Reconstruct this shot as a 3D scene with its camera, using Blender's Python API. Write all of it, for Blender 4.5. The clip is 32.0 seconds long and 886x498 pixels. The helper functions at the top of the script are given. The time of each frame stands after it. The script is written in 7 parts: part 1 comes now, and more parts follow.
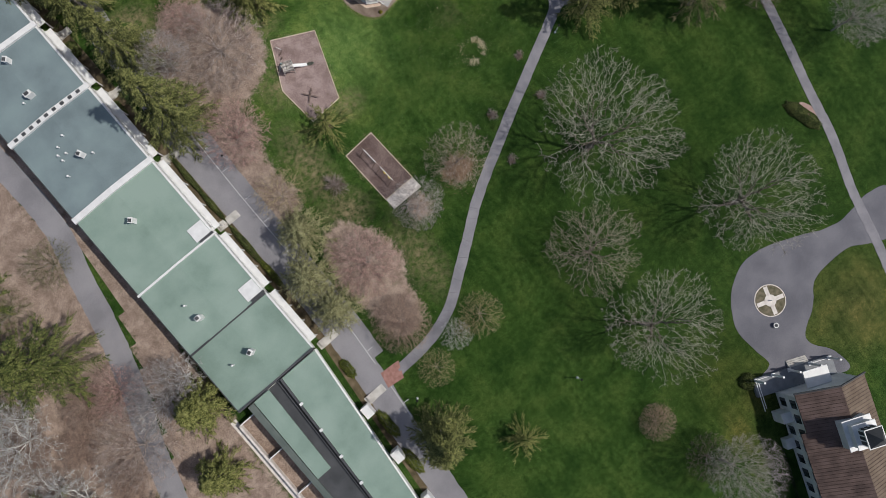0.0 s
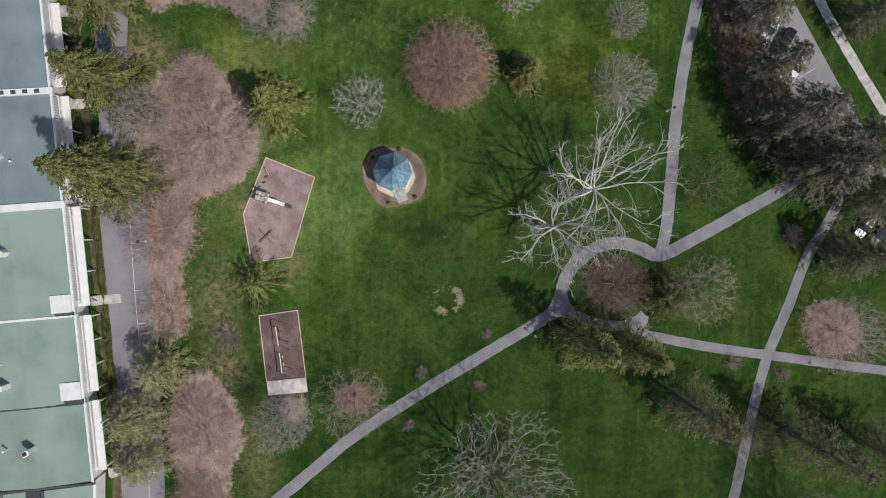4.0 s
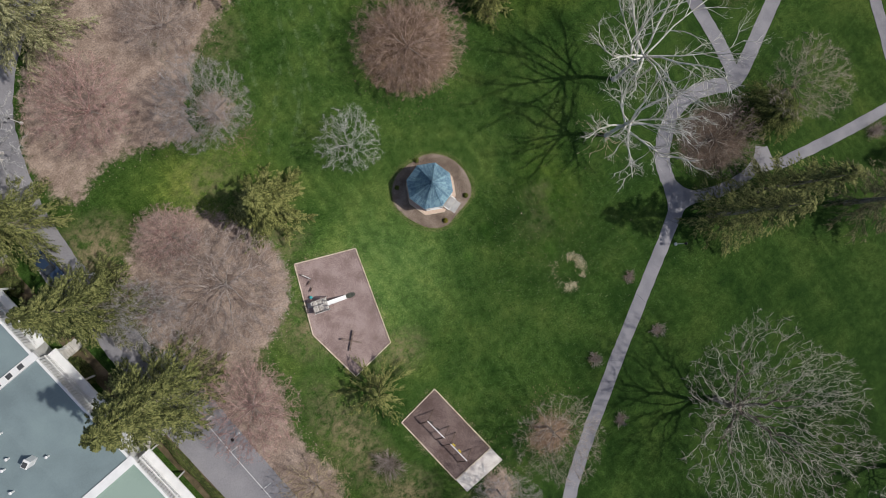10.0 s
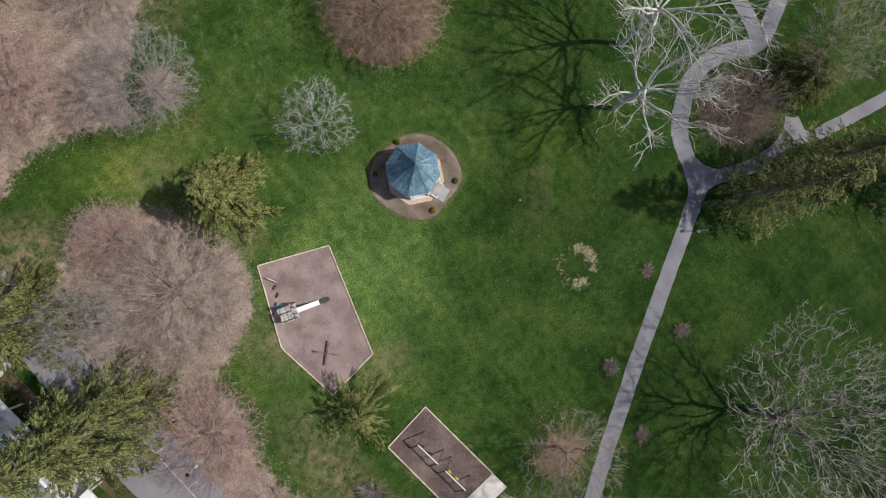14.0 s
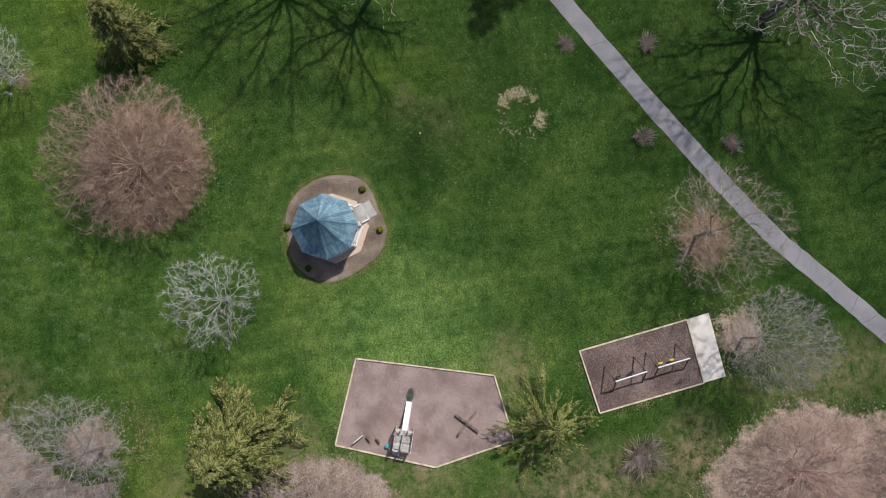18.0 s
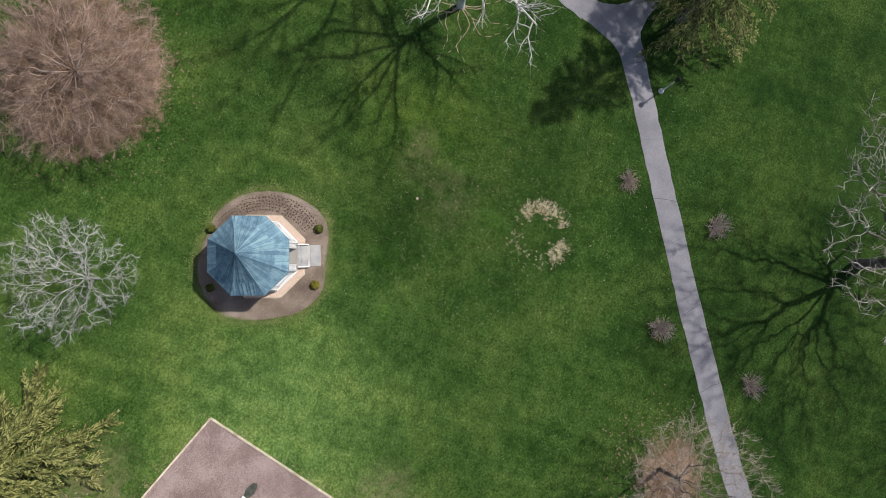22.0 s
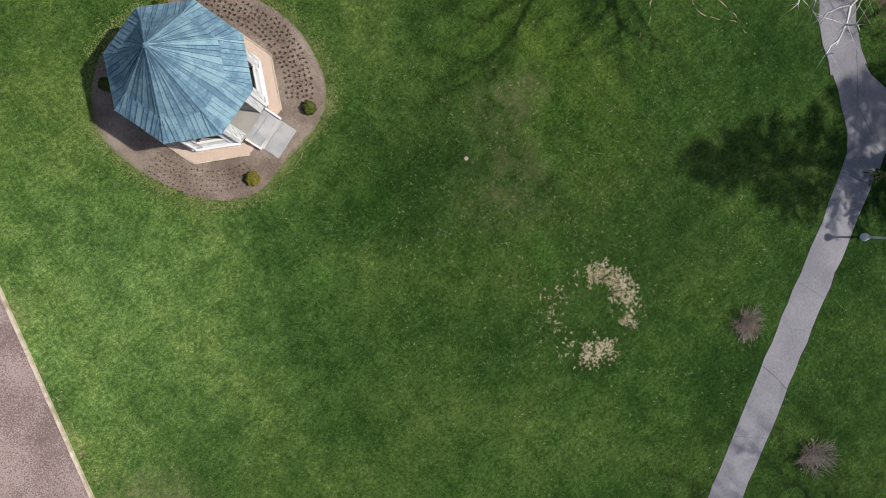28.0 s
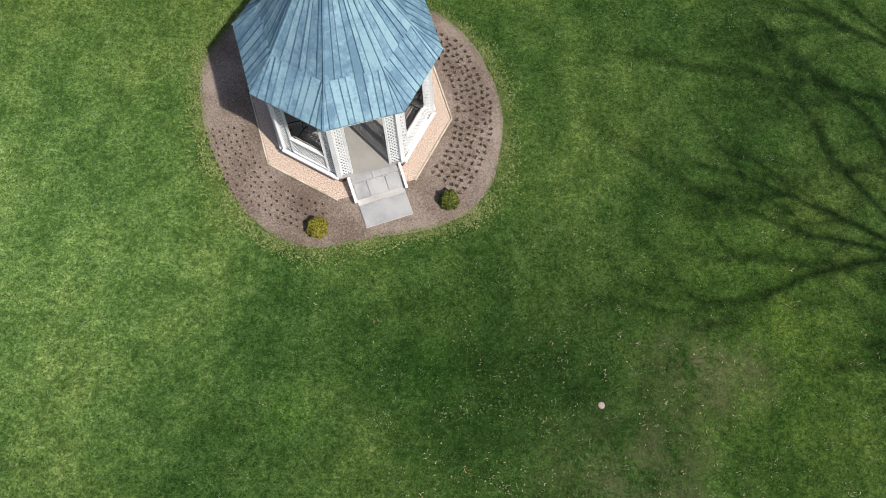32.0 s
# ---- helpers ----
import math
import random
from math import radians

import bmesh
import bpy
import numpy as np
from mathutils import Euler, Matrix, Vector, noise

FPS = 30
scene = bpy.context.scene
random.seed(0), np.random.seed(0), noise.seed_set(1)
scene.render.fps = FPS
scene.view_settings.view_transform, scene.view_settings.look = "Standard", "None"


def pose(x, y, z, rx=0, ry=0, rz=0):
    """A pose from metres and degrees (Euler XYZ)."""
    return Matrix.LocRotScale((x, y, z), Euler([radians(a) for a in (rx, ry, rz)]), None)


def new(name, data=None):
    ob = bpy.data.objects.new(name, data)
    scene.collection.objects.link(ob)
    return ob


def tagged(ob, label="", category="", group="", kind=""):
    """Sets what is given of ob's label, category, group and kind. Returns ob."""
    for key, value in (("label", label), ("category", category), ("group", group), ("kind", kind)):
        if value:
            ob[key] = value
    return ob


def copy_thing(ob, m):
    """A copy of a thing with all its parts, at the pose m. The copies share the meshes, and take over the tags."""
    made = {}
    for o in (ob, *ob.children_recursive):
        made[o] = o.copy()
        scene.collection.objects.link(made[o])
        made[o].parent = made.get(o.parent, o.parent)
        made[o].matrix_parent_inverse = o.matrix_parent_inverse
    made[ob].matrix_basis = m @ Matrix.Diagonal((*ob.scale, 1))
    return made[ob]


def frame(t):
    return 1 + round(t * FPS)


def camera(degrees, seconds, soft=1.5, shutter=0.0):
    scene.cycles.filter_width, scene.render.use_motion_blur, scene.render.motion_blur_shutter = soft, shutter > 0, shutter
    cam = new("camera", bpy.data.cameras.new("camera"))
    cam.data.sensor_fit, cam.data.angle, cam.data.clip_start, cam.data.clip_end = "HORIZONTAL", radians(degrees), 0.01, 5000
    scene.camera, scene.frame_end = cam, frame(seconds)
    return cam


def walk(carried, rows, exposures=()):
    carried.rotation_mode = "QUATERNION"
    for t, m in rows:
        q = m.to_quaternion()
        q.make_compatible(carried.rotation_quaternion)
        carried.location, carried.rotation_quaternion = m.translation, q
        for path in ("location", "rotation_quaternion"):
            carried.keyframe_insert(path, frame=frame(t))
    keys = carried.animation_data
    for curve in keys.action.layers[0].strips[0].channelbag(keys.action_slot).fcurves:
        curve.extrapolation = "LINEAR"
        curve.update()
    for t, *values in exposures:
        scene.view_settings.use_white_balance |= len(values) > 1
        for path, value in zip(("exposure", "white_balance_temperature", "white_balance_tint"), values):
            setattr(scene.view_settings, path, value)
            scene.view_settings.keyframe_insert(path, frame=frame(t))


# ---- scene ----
cam = camera(70, 32.0, soft=0.7)
PATH = [
    (0.0, -26.61, -53.46, 118.52, 4.20, -2.24, -35.95),
    (0.5, -21.09, -46.07, 116.84, 3.29, -2.29, -36.90),
    (1.0, -15.69, -39.17, 114.82, 2.73, -2.36, -37.12),
    (1.5, -10.80, -33.07, 113.29, 2.63, -2.65, -34.43),
    (2.0, -7.02, -26.57, 112.31, 1.25, -3.58, -23.63),
    (2.5, -3.70, -20.96, 111.37, -0.36, -3.90, -14.05),
    (3.0, -1.38, -16.37, 109.96, -1.40, -3.90, -6.67),
    (3.5, 0.43, -12.34, 108.92, -1.91, -3.71, -1.33),
    (4.0, 1.50, -9.45, 107.68, -1.79, -3.76, 0.52),
    (4.5, 1.95, -7.73, 106.27, -1.44, -3.95, 0.28),
    (6.5, -1.13, -6.27, 100.04, -0.09, -4.26, -1.36),
    (7.0, -2.90, -6.06, 98.55, -0.25, -4.18, -1.49),
    (7.5, -5.34, -6.28, 97.02, -0.22, -4.23, -1.50),
    (8.0, -7.61, -6.75, 95.65, 0.17, -4.20, -6.60),
    (8.5, -11.08, -6.80, 93.63, 1.36, -5.30, -18.97),
    (8.7, -11.98, -7.13, 91.54, 5.50, -5.47, -21.28),
    (8.8, -12.04, -7.08, 91.06, 10.53, -5.61, -22.51),
    (8.9, -11.79, -6.73, 91.04, 14.24, -5.60, -24.09),
    (9.0, -11.30, -6.11, 90.97, 13.84, -5.48, -25.08),
    (9.2, -10.16, -4.47, 91.31, 9.49, -5.09, -27.26),
    (9.3, -9.94, -3.78, 91.39, 4.33, -5.02, -28.07),
    (9.5, -10.26, -3.22, 90.33, -0.26, -5.38, -30.15),
    (10.0, -10.99, -3.92, 88.62, 0.74, -5.61, -36.25),
    (10.5, -11.48, -4.42, 86.86, 1.15, -5.84, -38.37),
    (11.0, -11.68, -5.17, 85.28, 1.76, -5.74, -41.40),
    (11.5, -11.19, -5.73, 83.86, 2.19, -5.43, -44.38),
    (12.0, -10.76, -5.60, 82.33, 2.15, -5.64, -43.19),
    (12.5, -10.36, -5.54, 80.87, 2.15, -5.80, -42.72),
    (13.0, -9.95, -5.82, 79.37, 1.86, -5.80, -40.58),
    (13.5, -10.15, -5.99, 77.82, 1.45, -6.17, -36.84),
    (14.0, -10.19, -6.28, 76.43, 1.58, -6.03, -37.88),
    (14.5, -10.63, -6.29, 74.83, 1.54, -5.99, -37.78),
    (16.5, -10.87, -6.28, 68.59, 5.32, -3.51, -85.69),
    (17.0, -10.62, -6.84, 67.33, 5.45, -2.66, -92.72),
    (17.5, -10.26, -7.29, 65.82, 5.59, -2.30, -96.40),
    (18.0, -9.39, -7.65, 64.27, 5.63, -2.29, -98.80),
    (18.5, -8.21, -8.24, 62.66, 5.51, -2.81, -95.05),
    (19.0, -6.45, -8.29, 60.95, 5.31, -3.68, -91.29),
    (19.5, -4.15, -8.76, 59.61, 4.20, -4.58, -81.61),
    (20.0, -2.13, -8.75, 58.29, 3.51, -5.18, -76.90),
    (20.5, -0.55, -9.06, 56.85, 3.50, -5.23, -75.62),
    (21.0, 0.74, -9.12, 55.31, 3.28, -5.45, -75.06),
    (21.5, 1.44, -9.67, 53.68, 3.18, -5.30, -74.70),
    (22.0, 1.29, -9.71, 52.09, 2.86, -5.95, -71.45),
    (22.5, 1.21, -10.00, 50.60, 2.12, -6.34, -66.29),
    (23.0, 0.64, -9.97, 48.98, 1.69, -6.99, -64.55),
    (23.5, 0.26, -10.42, 47.49, 1.47, -7.06, -62.34),
    (24.0, 0.14, -10.61, 45.87, 1.17, -7.25, -59.67),
    (24.5, 0.38, -10.90, 44.25, 0.72, -7.17, -53.46),
    (25.0, 1.20, -10.26, 42.28, -1.71, -7.36, -41.74),
    (25.5, 1.49, -10.28, 40.71, -1.98, -7.24, -39.35),
    (27.5, 1.99, -10.21, 34.68, -2.69, -7.46, -37.95),
    (28.0, 2.70, -10.06, 32.93, -2.76, -6.95, -36.58),
    (28.5, 3.62, -9.34, 31.16, -4.61, -6.18, -29.40),
    (29.0, 4.24, -8.99, 29.71, -5.85, -5.31, -24.69),
    (29.5, 3.63, -9.23, 27.88, -5.07, -6.33, -23.52),
    (30.0, 3.95, -9.54, 26.58, -5.21, -5.48, -22.29),
    (30.5, 3.64, -9.86, 25.03, -5.05, -5.45, -21.63),
    (31.0, 3.13, -10.03, 23.47, -5.78, -4.60, -13.24),
    (31.4, 2.91, -11.43, 21.88, 14.11, -3.65, -6.29),
    (31.5, 2.91, -11.69, 21.78, 16.93, -3.21, -5.26),
    (32.0, 2.28, -11.97, 20.38, 17.14, -4.07, 1.08),
]
walk(cam, [(r[0], pose(*r[1:])) for r in PATH], exposures=[(0.0, -0.2), (1.0, -0.28), (2.0, -0.3), (3.2, -0.16), (4.5, -0.1), (7.2, -0.1), (8.0, -0.16), (9.0, 0.03), (10.0, -0.08), (14.0, -0.05), (19.0, 0.1), (21.0, 0.2), (24.0, 0.28), (25.0, 0.18), (28.0, 0.18), (29.5, 0.3), (31.0, 0.36), (31.6, 0.4), (32.0, 0.36)])

# ---- sky, sun ----
SHADE = Vector((-0.56, 0.415, -1.0)).normalized()      # the way the sunlight travels
world = bpy.data.worlds.new("world")
scene.world = world
world.use_nodes = True
wn = world.node_tree
sky = wn.nodes.new("ShaderNodeTexSky")
sky.sky_type = "NISHITA"
sky.sun_disc = False
sky.dust_density = 2.0
sky.sun_elevation = math.asin(-SHADE.z)
sky.sun_rotation = math.atan2(-SHADE.x, -SHADE.y)
wn.nodes["Background"].inputs[1].default_value = 0.082
wn.links.new(sky.outputs[0], wn.nodes["Background"].inputs[0])
sun_data = bpy.data.lights.new("sun", "SUN")
sun_data.energy, sun_data.angle, sun_data.color = 3.3, radians(1.2), (1.0, 0.96, 0.89)
sun = new("sun", sun_data)
sun.matrix_world = Matrix.Translation((60, -50, 120)) @ SHADE.to_track_quat("-Z", "Y").to_matrix().to_4x4()


# ---- materials ----
def mat(name, cols, scale=1.0, rough=0.85, metal=0.0, bump=0.3, fine=12.0, isl=0.0, rnd=0.0, spec=0.3, grain=0.35, dist=0.02, trans=0.0):
    """Two or three colours blended by a broad and a fine noise, with fine relief."""
    m = bpy.data.materials.new(name)
    m.use_nodes = True
    nt = m.node_tree
    N, L = nt.nodes, nt.links
    b = N["Principled BSDF"]
    b.inputs["Roughness"].default_value, b.inputs["Metallic"].default_value = rough, metal
    b.inputs["Specular IOR Level"].default_value = spec
    geo = N.new("ShaderNodeNewGeometry")
    n1, n2 = N.new("ShaderNodeTexNoise"), N.new("ShaderNodeTexNoise")
    n1.inputs["Scale"].default_value, n1.inputs["Detail"].default_value = scale, 5
    n2.inputs["Scale"].default_value, n2.inputs["Detail"].default_value, n2.inputs["Roughness"].default_value = scale * fine, 7, 0.68
    for n in (n1, n2):
        L.new(geo.outputs["Position"], n.inputs["Vector"])
    ramp = N.new("ShaderNodeValToRGB")
    e = ramp.color_ramp.elements
    e[0].position, e[1].position = 0.32, 0.68
    e[0].color, e[1].color = (*cols[0], 1), (*cols[-1], 1)
    if len(cols) > 2:
        for i, c in enumerate(cols[1:-1]):
            x = e.new(0.32 + 0.36 * (i + 1) / (len(cols) - 1))
            x.color = (*c, 1)
    mix = N.new("ShaderNodeMath")
    mix.operation = "MULTIPLY_ADD"
    L.new(n2.outputs[0], mix.inputs[0])
    mix.inputs[1].default_value = grain
    sub = N.new("ShaderNodeMath")
    sub.operation = "MULTIPLY_ADD"
    L.new(n1.outputs[0], sub.inputs[0])
    sub.inputs[1].default_value, sub.inputs[2].default_value = 1.0, -0.5 * grain
    L.new(sub.outputs[0], mix.inputs[2])
    last = mix.outputs[0]
    if isl or rnd:
        src = geo.outputs["Random Per Island"] if isl else N.new("ShaderNodeObjectInfo").outputs["Random"]
        a = N.new("ShaderNodeMath")
        a.operation = "MULTIPLY_ADD"
        a.inputs[1].default_value = isl or rnd
        L.new(src, a.inputs[0])
        s2 = N.new("ShaderNodeMath")
        s2.operation = "SUBTRACT"
        L.new(last, s2.inputs[0])
        s2.inputs[1].default_value = (isl or rnd) / 2
        L.new(s2.outputs[0], a.inputs[2])
        last = a.outputs[0]
    L.new(last, ramp.inputs[0])
    L.new(ramp.outputs[0], b.inputs["Base Color"])
    if bump:
        bp = N.new("ShaderNodeBump")
        bp.inputs["Strength"].default_value, bp.inputs["Distance"].default_value = bump, dist
        L.new(n2.outputs[0], bp.inputs["Height"])
        L.new(bp.outputs[0], b.inputs["Normal"])
    return m


def grass_material(name="lawn_grass", litter=None):
    """Mown lawn: broad patches, mowing tone, tufts, thin dry spots and a fine blade grain; leaf litter lies over it where the mesh's cover says so."""
    m = bpy.data.materials.new(name)
    m.use_nodes = True
    nt = m.node_tree
    N, L = nt.nodes, nt.links
    b = N["Principled BSDF"]
    b.inputs["Roughness"].default_value, b.inputs["Specular IOR Level"].default_value = 0.85, 0.08
    geo = N.new("ShaderNodeNewGeometry")

    def noise_of(scale, detail, rough=0.55, stretch=None):
        n = N.new("ShaderNodeTexNoise")
        n.inputs["Scale"].default_value, n.inputs["Detail"].default_value, n.inputs["Roughness"].default_value = scale, detail, rough
        if stretch:
            mp = N.new("ShaderNodeMapping")
            mp.inputs["Rotation"].default_value, mp.inputs["Scale"].default_value = (0, 0, stretch[0]), (1, stretch[1], 1)
            L.new(geo.outputs["Position"], mp.inputs[0])
            L.new(mp.outputs[0], n.inputs[0])
        else:
            L.new(geo.outputs["Position"], n.inputs[0])
        return n.outputs[0]

    def ramp_of(src, stops):
        r = N.new("ShaderNodeValToRGB")
        e = r.color_ramp.elements
        e[0].position, e[0].color = stops[0][0], (*stops[0][1], 1)
        e[1].position, e[1].color = stops[-1][0], (*stops[-1][1], 1)
        for p, c in stops[1:-1]:
            e.new(p).color = (*c, 1)
        L.new(src, r.inputs[0])
        return r.outputs[0]

    def blend(kind, a, c, f=1.0):
        x = N.new("ShaderNodeMix")
        x.data_type, x.blend_type = "RGBA", kind
        if isinstance(f, float):
            x.inputs["Factor"].default_value = f
        else:
            L.new(f, x.inputs["Factor"])
        L.new(a, x.inputs["A"])
        L.new(c, x.inputs["B"])
        return x.outputs["Result"]

    g1 = ramp_of(noise_of(0.16, 7, 0.62), [(0.36, (0.016, 0.044, 0.0068)), (0.5, (0.0288, 0.066, 0.011)), (0.64, (0.0445, 0.084, 0.0152))])
    g2 = ramp_of(noise_of(1.0, 9, 0.74), [(0.36, (0.6, 0.66, 0.6)), (0.5, (1.0, 1.0, 1.0)), (0.65, (1.5, 1.36, 1.55))])
    col = blend("MULTIPLY", g1, g2)
    g3 = ramp_of(noise_of(5.0, 8, 0.85), [(0.37, (0.34, 0.4, 0.34)), (0.5, (0.96, 0.97, 0.96)), (0.63, (2.05, 1.75, 2.2))])
    col = blend("MULTIPLY", col, g3)
    g4 = ramp_of(noise_of(14.0, 6, 0.8), [(0.37, (0.5, 0.55, 0.5)), (0.5, (0.98, 0.98, 0.98)), (0.63, (1.65, 1.48, 1.75))])
    col = blend("MULTIPLY", col, g4)
    mow = ramp_of(noise_of(0.9, 3, 0.5, (0.3, 0.04)), [(0.35, (0.86, 0.89, 0.86)), (0.65, (1.16, 1.1, 1.14))])
    col = blend("MULTIPLY", col, mow)
    dry = ramp_of(noise_of(3.2, 10, 0.85), [(0.575, (0, 0, 0)), (0.69, (0.7, 0.7, 0.7))])
    tan = N.new("ShaderNodeRGB")
    tan.outputs[0].default_value = (0.15, 0.165, 0.075, 1)
    col = blend("MIX", col, tan.outputs[0], dry)

    def toned(x, y, rx, ry, tint, strength):
        """A soft-edged stretch where the lawn's colour is multiplied by a tint."""
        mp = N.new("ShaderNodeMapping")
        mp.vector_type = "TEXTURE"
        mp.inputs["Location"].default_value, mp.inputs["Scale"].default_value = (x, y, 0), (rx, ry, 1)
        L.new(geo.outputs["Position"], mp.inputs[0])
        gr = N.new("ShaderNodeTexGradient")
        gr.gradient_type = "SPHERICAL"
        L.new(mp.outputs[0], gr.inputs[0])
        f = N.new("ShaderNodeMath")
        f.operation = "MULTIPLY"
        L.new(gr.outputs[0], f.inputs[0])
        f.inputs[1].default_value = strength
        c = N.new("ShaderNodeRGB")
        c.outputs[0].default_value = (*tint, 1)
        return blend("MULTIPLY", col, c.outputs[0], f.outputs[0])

    # broad tints that raise and lower the lawn's tone by region
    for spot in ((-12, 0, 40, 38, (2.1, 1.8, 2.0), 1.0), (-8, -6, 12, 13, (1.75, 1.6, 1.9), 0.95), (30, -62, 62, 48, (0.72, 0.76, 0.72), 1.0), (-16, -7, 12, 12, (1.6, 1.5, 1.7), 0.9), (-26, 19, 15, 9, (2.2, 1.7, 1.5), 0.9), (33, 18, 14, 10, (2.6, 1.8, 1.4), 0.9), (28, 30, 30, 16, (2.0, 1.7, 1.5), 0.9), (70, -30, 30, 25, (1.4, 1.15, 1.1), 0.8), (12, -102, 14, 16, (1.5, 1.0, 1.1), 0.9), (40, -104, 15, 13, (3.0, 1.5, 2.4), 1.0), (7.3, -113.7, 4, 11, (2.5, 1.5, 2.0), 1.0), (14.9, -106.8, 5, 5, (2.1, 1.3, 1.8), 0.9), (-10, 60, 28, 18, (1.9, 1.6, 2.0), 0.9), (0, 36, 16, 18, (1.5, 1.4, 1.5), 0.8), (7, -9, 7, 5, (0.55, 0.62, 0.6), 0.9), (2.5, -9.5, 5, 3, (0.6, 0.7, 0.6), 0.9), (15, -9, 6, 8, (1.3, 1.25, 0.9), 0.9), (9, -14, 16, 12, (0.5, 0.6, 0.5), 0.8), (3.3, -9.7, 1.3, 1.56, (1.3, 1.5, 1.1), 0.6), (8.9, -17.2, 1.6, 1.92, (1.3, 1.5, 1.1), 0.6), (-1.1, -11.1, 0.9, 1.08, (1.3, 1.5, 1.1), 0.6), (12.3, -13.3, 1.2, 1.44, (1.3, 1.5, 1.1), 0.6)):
        col = toned(*spot)
    # thin straw among the grass beside the beds
    thatch = N.new("ShaderNodeRGB")
    thatch.outputs[0].default_value = (0.25, 0.20, 0.12, 1)
    ragged = ramp_of(noise_of(0.8, 12, 0.8), [(0.42, (0, 0, 0)), (0.62, (1, 1, 1))])
    for x, y, rx, ry, k in ((-41, 19, 7, 6, 1.6), (-35.5, -4, 6, 3.6, 1.6), (-29, -22, 5, 12, 1.2), (-28, -33, 6, 5, 1.2), (-16.5, -16, 5, 4, 1.0), (-25, -6, 5, 6, 1.0), (-20.5, 6, 5, 4, 0.9), (-24, 18, 6, 5, 0.7), (12.5, -9.5, 3, 2.0, 0.5), (10, -13, 4, 3, 0.35), (-22, -48, 5, 12, 0.9), (-12, 34, 6, 6, 0.7)):
        mp = N.new("ShaderNodeMapping")
        mp.vector_type = "TEXTURE"
        mp.inputs["Location"].default_value, mp.inputs["Scale"].default_value = (x, y, 0), (rx, ry, 1)
        L.new(geo.outputs["Position"], mp.inputs[0])
        gr = N.new("ShaderNodeTexGradient")
        gr.gradient_type = "SPHERICAL"
        L.new(mp.outputs[0], gr.inputs[0])
        f1, f2 = N.new("ShaderNodeMath"), N.new("ShaderNodeMath")
        f1.operation, f2.operation, f2.use_clamp = "MULTIPLY", "MULTIPLY", True
        L.new(gr.outputs[0], f1.inputs[0])
        L.new(ragged, f1.inputs[1])
        L.new(f1.outputs[0], f2.inputs[0])
        f2.inputs[1].default_value = k
        col = blend("MIX", col, thatch.outputs[0], f2.outputs[0])
    if litter:
        leaf = ramp_of(noise_of(0.45, 8, 0.7), [(0.36, litter[0]), (0.5, litter[1]), (0.64, litter[2])])
        leaf = blend("MULTIPLY", leaf, ramp_of(noise_of(4.5, 8, 0.85), [(0.37, (0.5, 0.48, 0.47)), (0.5, (1.0, 1.0, 1.0)), (0.63, (1.55, 1.52, 1.5))]))
        moss = ramp_of(noise_of(0.23, 6, 0.7), [(0.6, (0, 0, 0)), (0.72, (0.45, 0.45, 0.45))])
        leaf = blend("MIX", leaf, col, moss)
        cover = N.new("ShaderNodeAttribute")
        cover.attribute_name = "cover"
        edge = N.new("ShaderNodeMath")
        edge.operation = "MULTIPLY_ADD"
        L.new(noise_of(0.9, 10, 0.78), edge.inputs[0])
        edge.inputs[1].default_value = 2.4
        L.new(cover.outputs["Fac"], edge.inputs[2])
        less = N.new("ShaderNodeMath")
        less.operation = "MULTIPLY_ADD"
        L.new(edge.outputs[0], less.inputs[0])
        less.inputs[1].default_value, less.inputs[2].default_value = 0.5, -0.35
        col = blend("MIX", col, leaf, ramp_of(less.outputs[0], [(0.42, (0, 0, 0)), (0.6, (1, 1, 1))]))
    L.new(col, b.inputs["Base Color"])
    bp = N.new("ShaderNodeBump")
    bp.inputs["Strength"].default_value, bp.inputs["Distance"].default_value = 0.5, 0.05
    L.new(noise_of(22.0, 5, 0.7), bp.inputs["Height"])
    L.new(bp.outputs[0], b.inputs["Normal"])
    return m


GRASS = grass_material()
BED_PINK = grass_material("leaf_litter_in_lawn", [(0.20, 0.147, 0.12), (0.285, 0.218, 0.178), (0.385, 0.303, 0.252)])
BED_RED = grass_material("red_brown_litter_in_lawn", [(0.12, 0.078, 0.05), (0.18, 0.12, 0.082), (0.25, 0.175, 0.125)])
BED_NEEDLE = grass_material("needle_litter_in_lawn", [(0.05, 0.036, 0.028), (0.10, 0.072, 0.056), (0.16, 0.118, 0.095)])
LITTER = mat("leaf_litter", [(0.19, 0.135, 0.105), (0.275, 0.205, 0.165), (0.37, 0.285, 0.235)], 0.3, 0.95, bump=0.8, fine=12, grain=1.5, dist=0.08)
REDLITTER = mat("red_brown_litter", [(0.13, 0.085, 0.055), (0.19, 0.13, 0.09), (0.26, 0.18, 0.13)], 0.3, 0.95, bump=0.8, fine=12, grain=1.4, dist=0.08)
NEEDLELITTER = mat("needle_litter", [(0.06, 0.042, 0.032), (0.11, 0.078, 0.062), (0.17, 0.125, 0.10)], 0.8, 0.95, bump=0.6, fine=14, grain=0.8, dist=0.05)
MULCH = mat("bark_mulch", [(0.195, 0.138, 0.128), (0.30, 0.222, 0.207), (0.41, 0.318, 0.298)], 0.4, 0.95, bump=1.0, fine=34, grain=2.0, dist=0.04)
MULCH_BED = mat("grey_brown_mulch", [(0.135, 0.098, 0.076), (0.22, 0.168, 0.134), (0.33, 0.265, 0.22)], 0.5, 0.95, bump=0.8, fine=40, grain=1.4, dist=0.03)
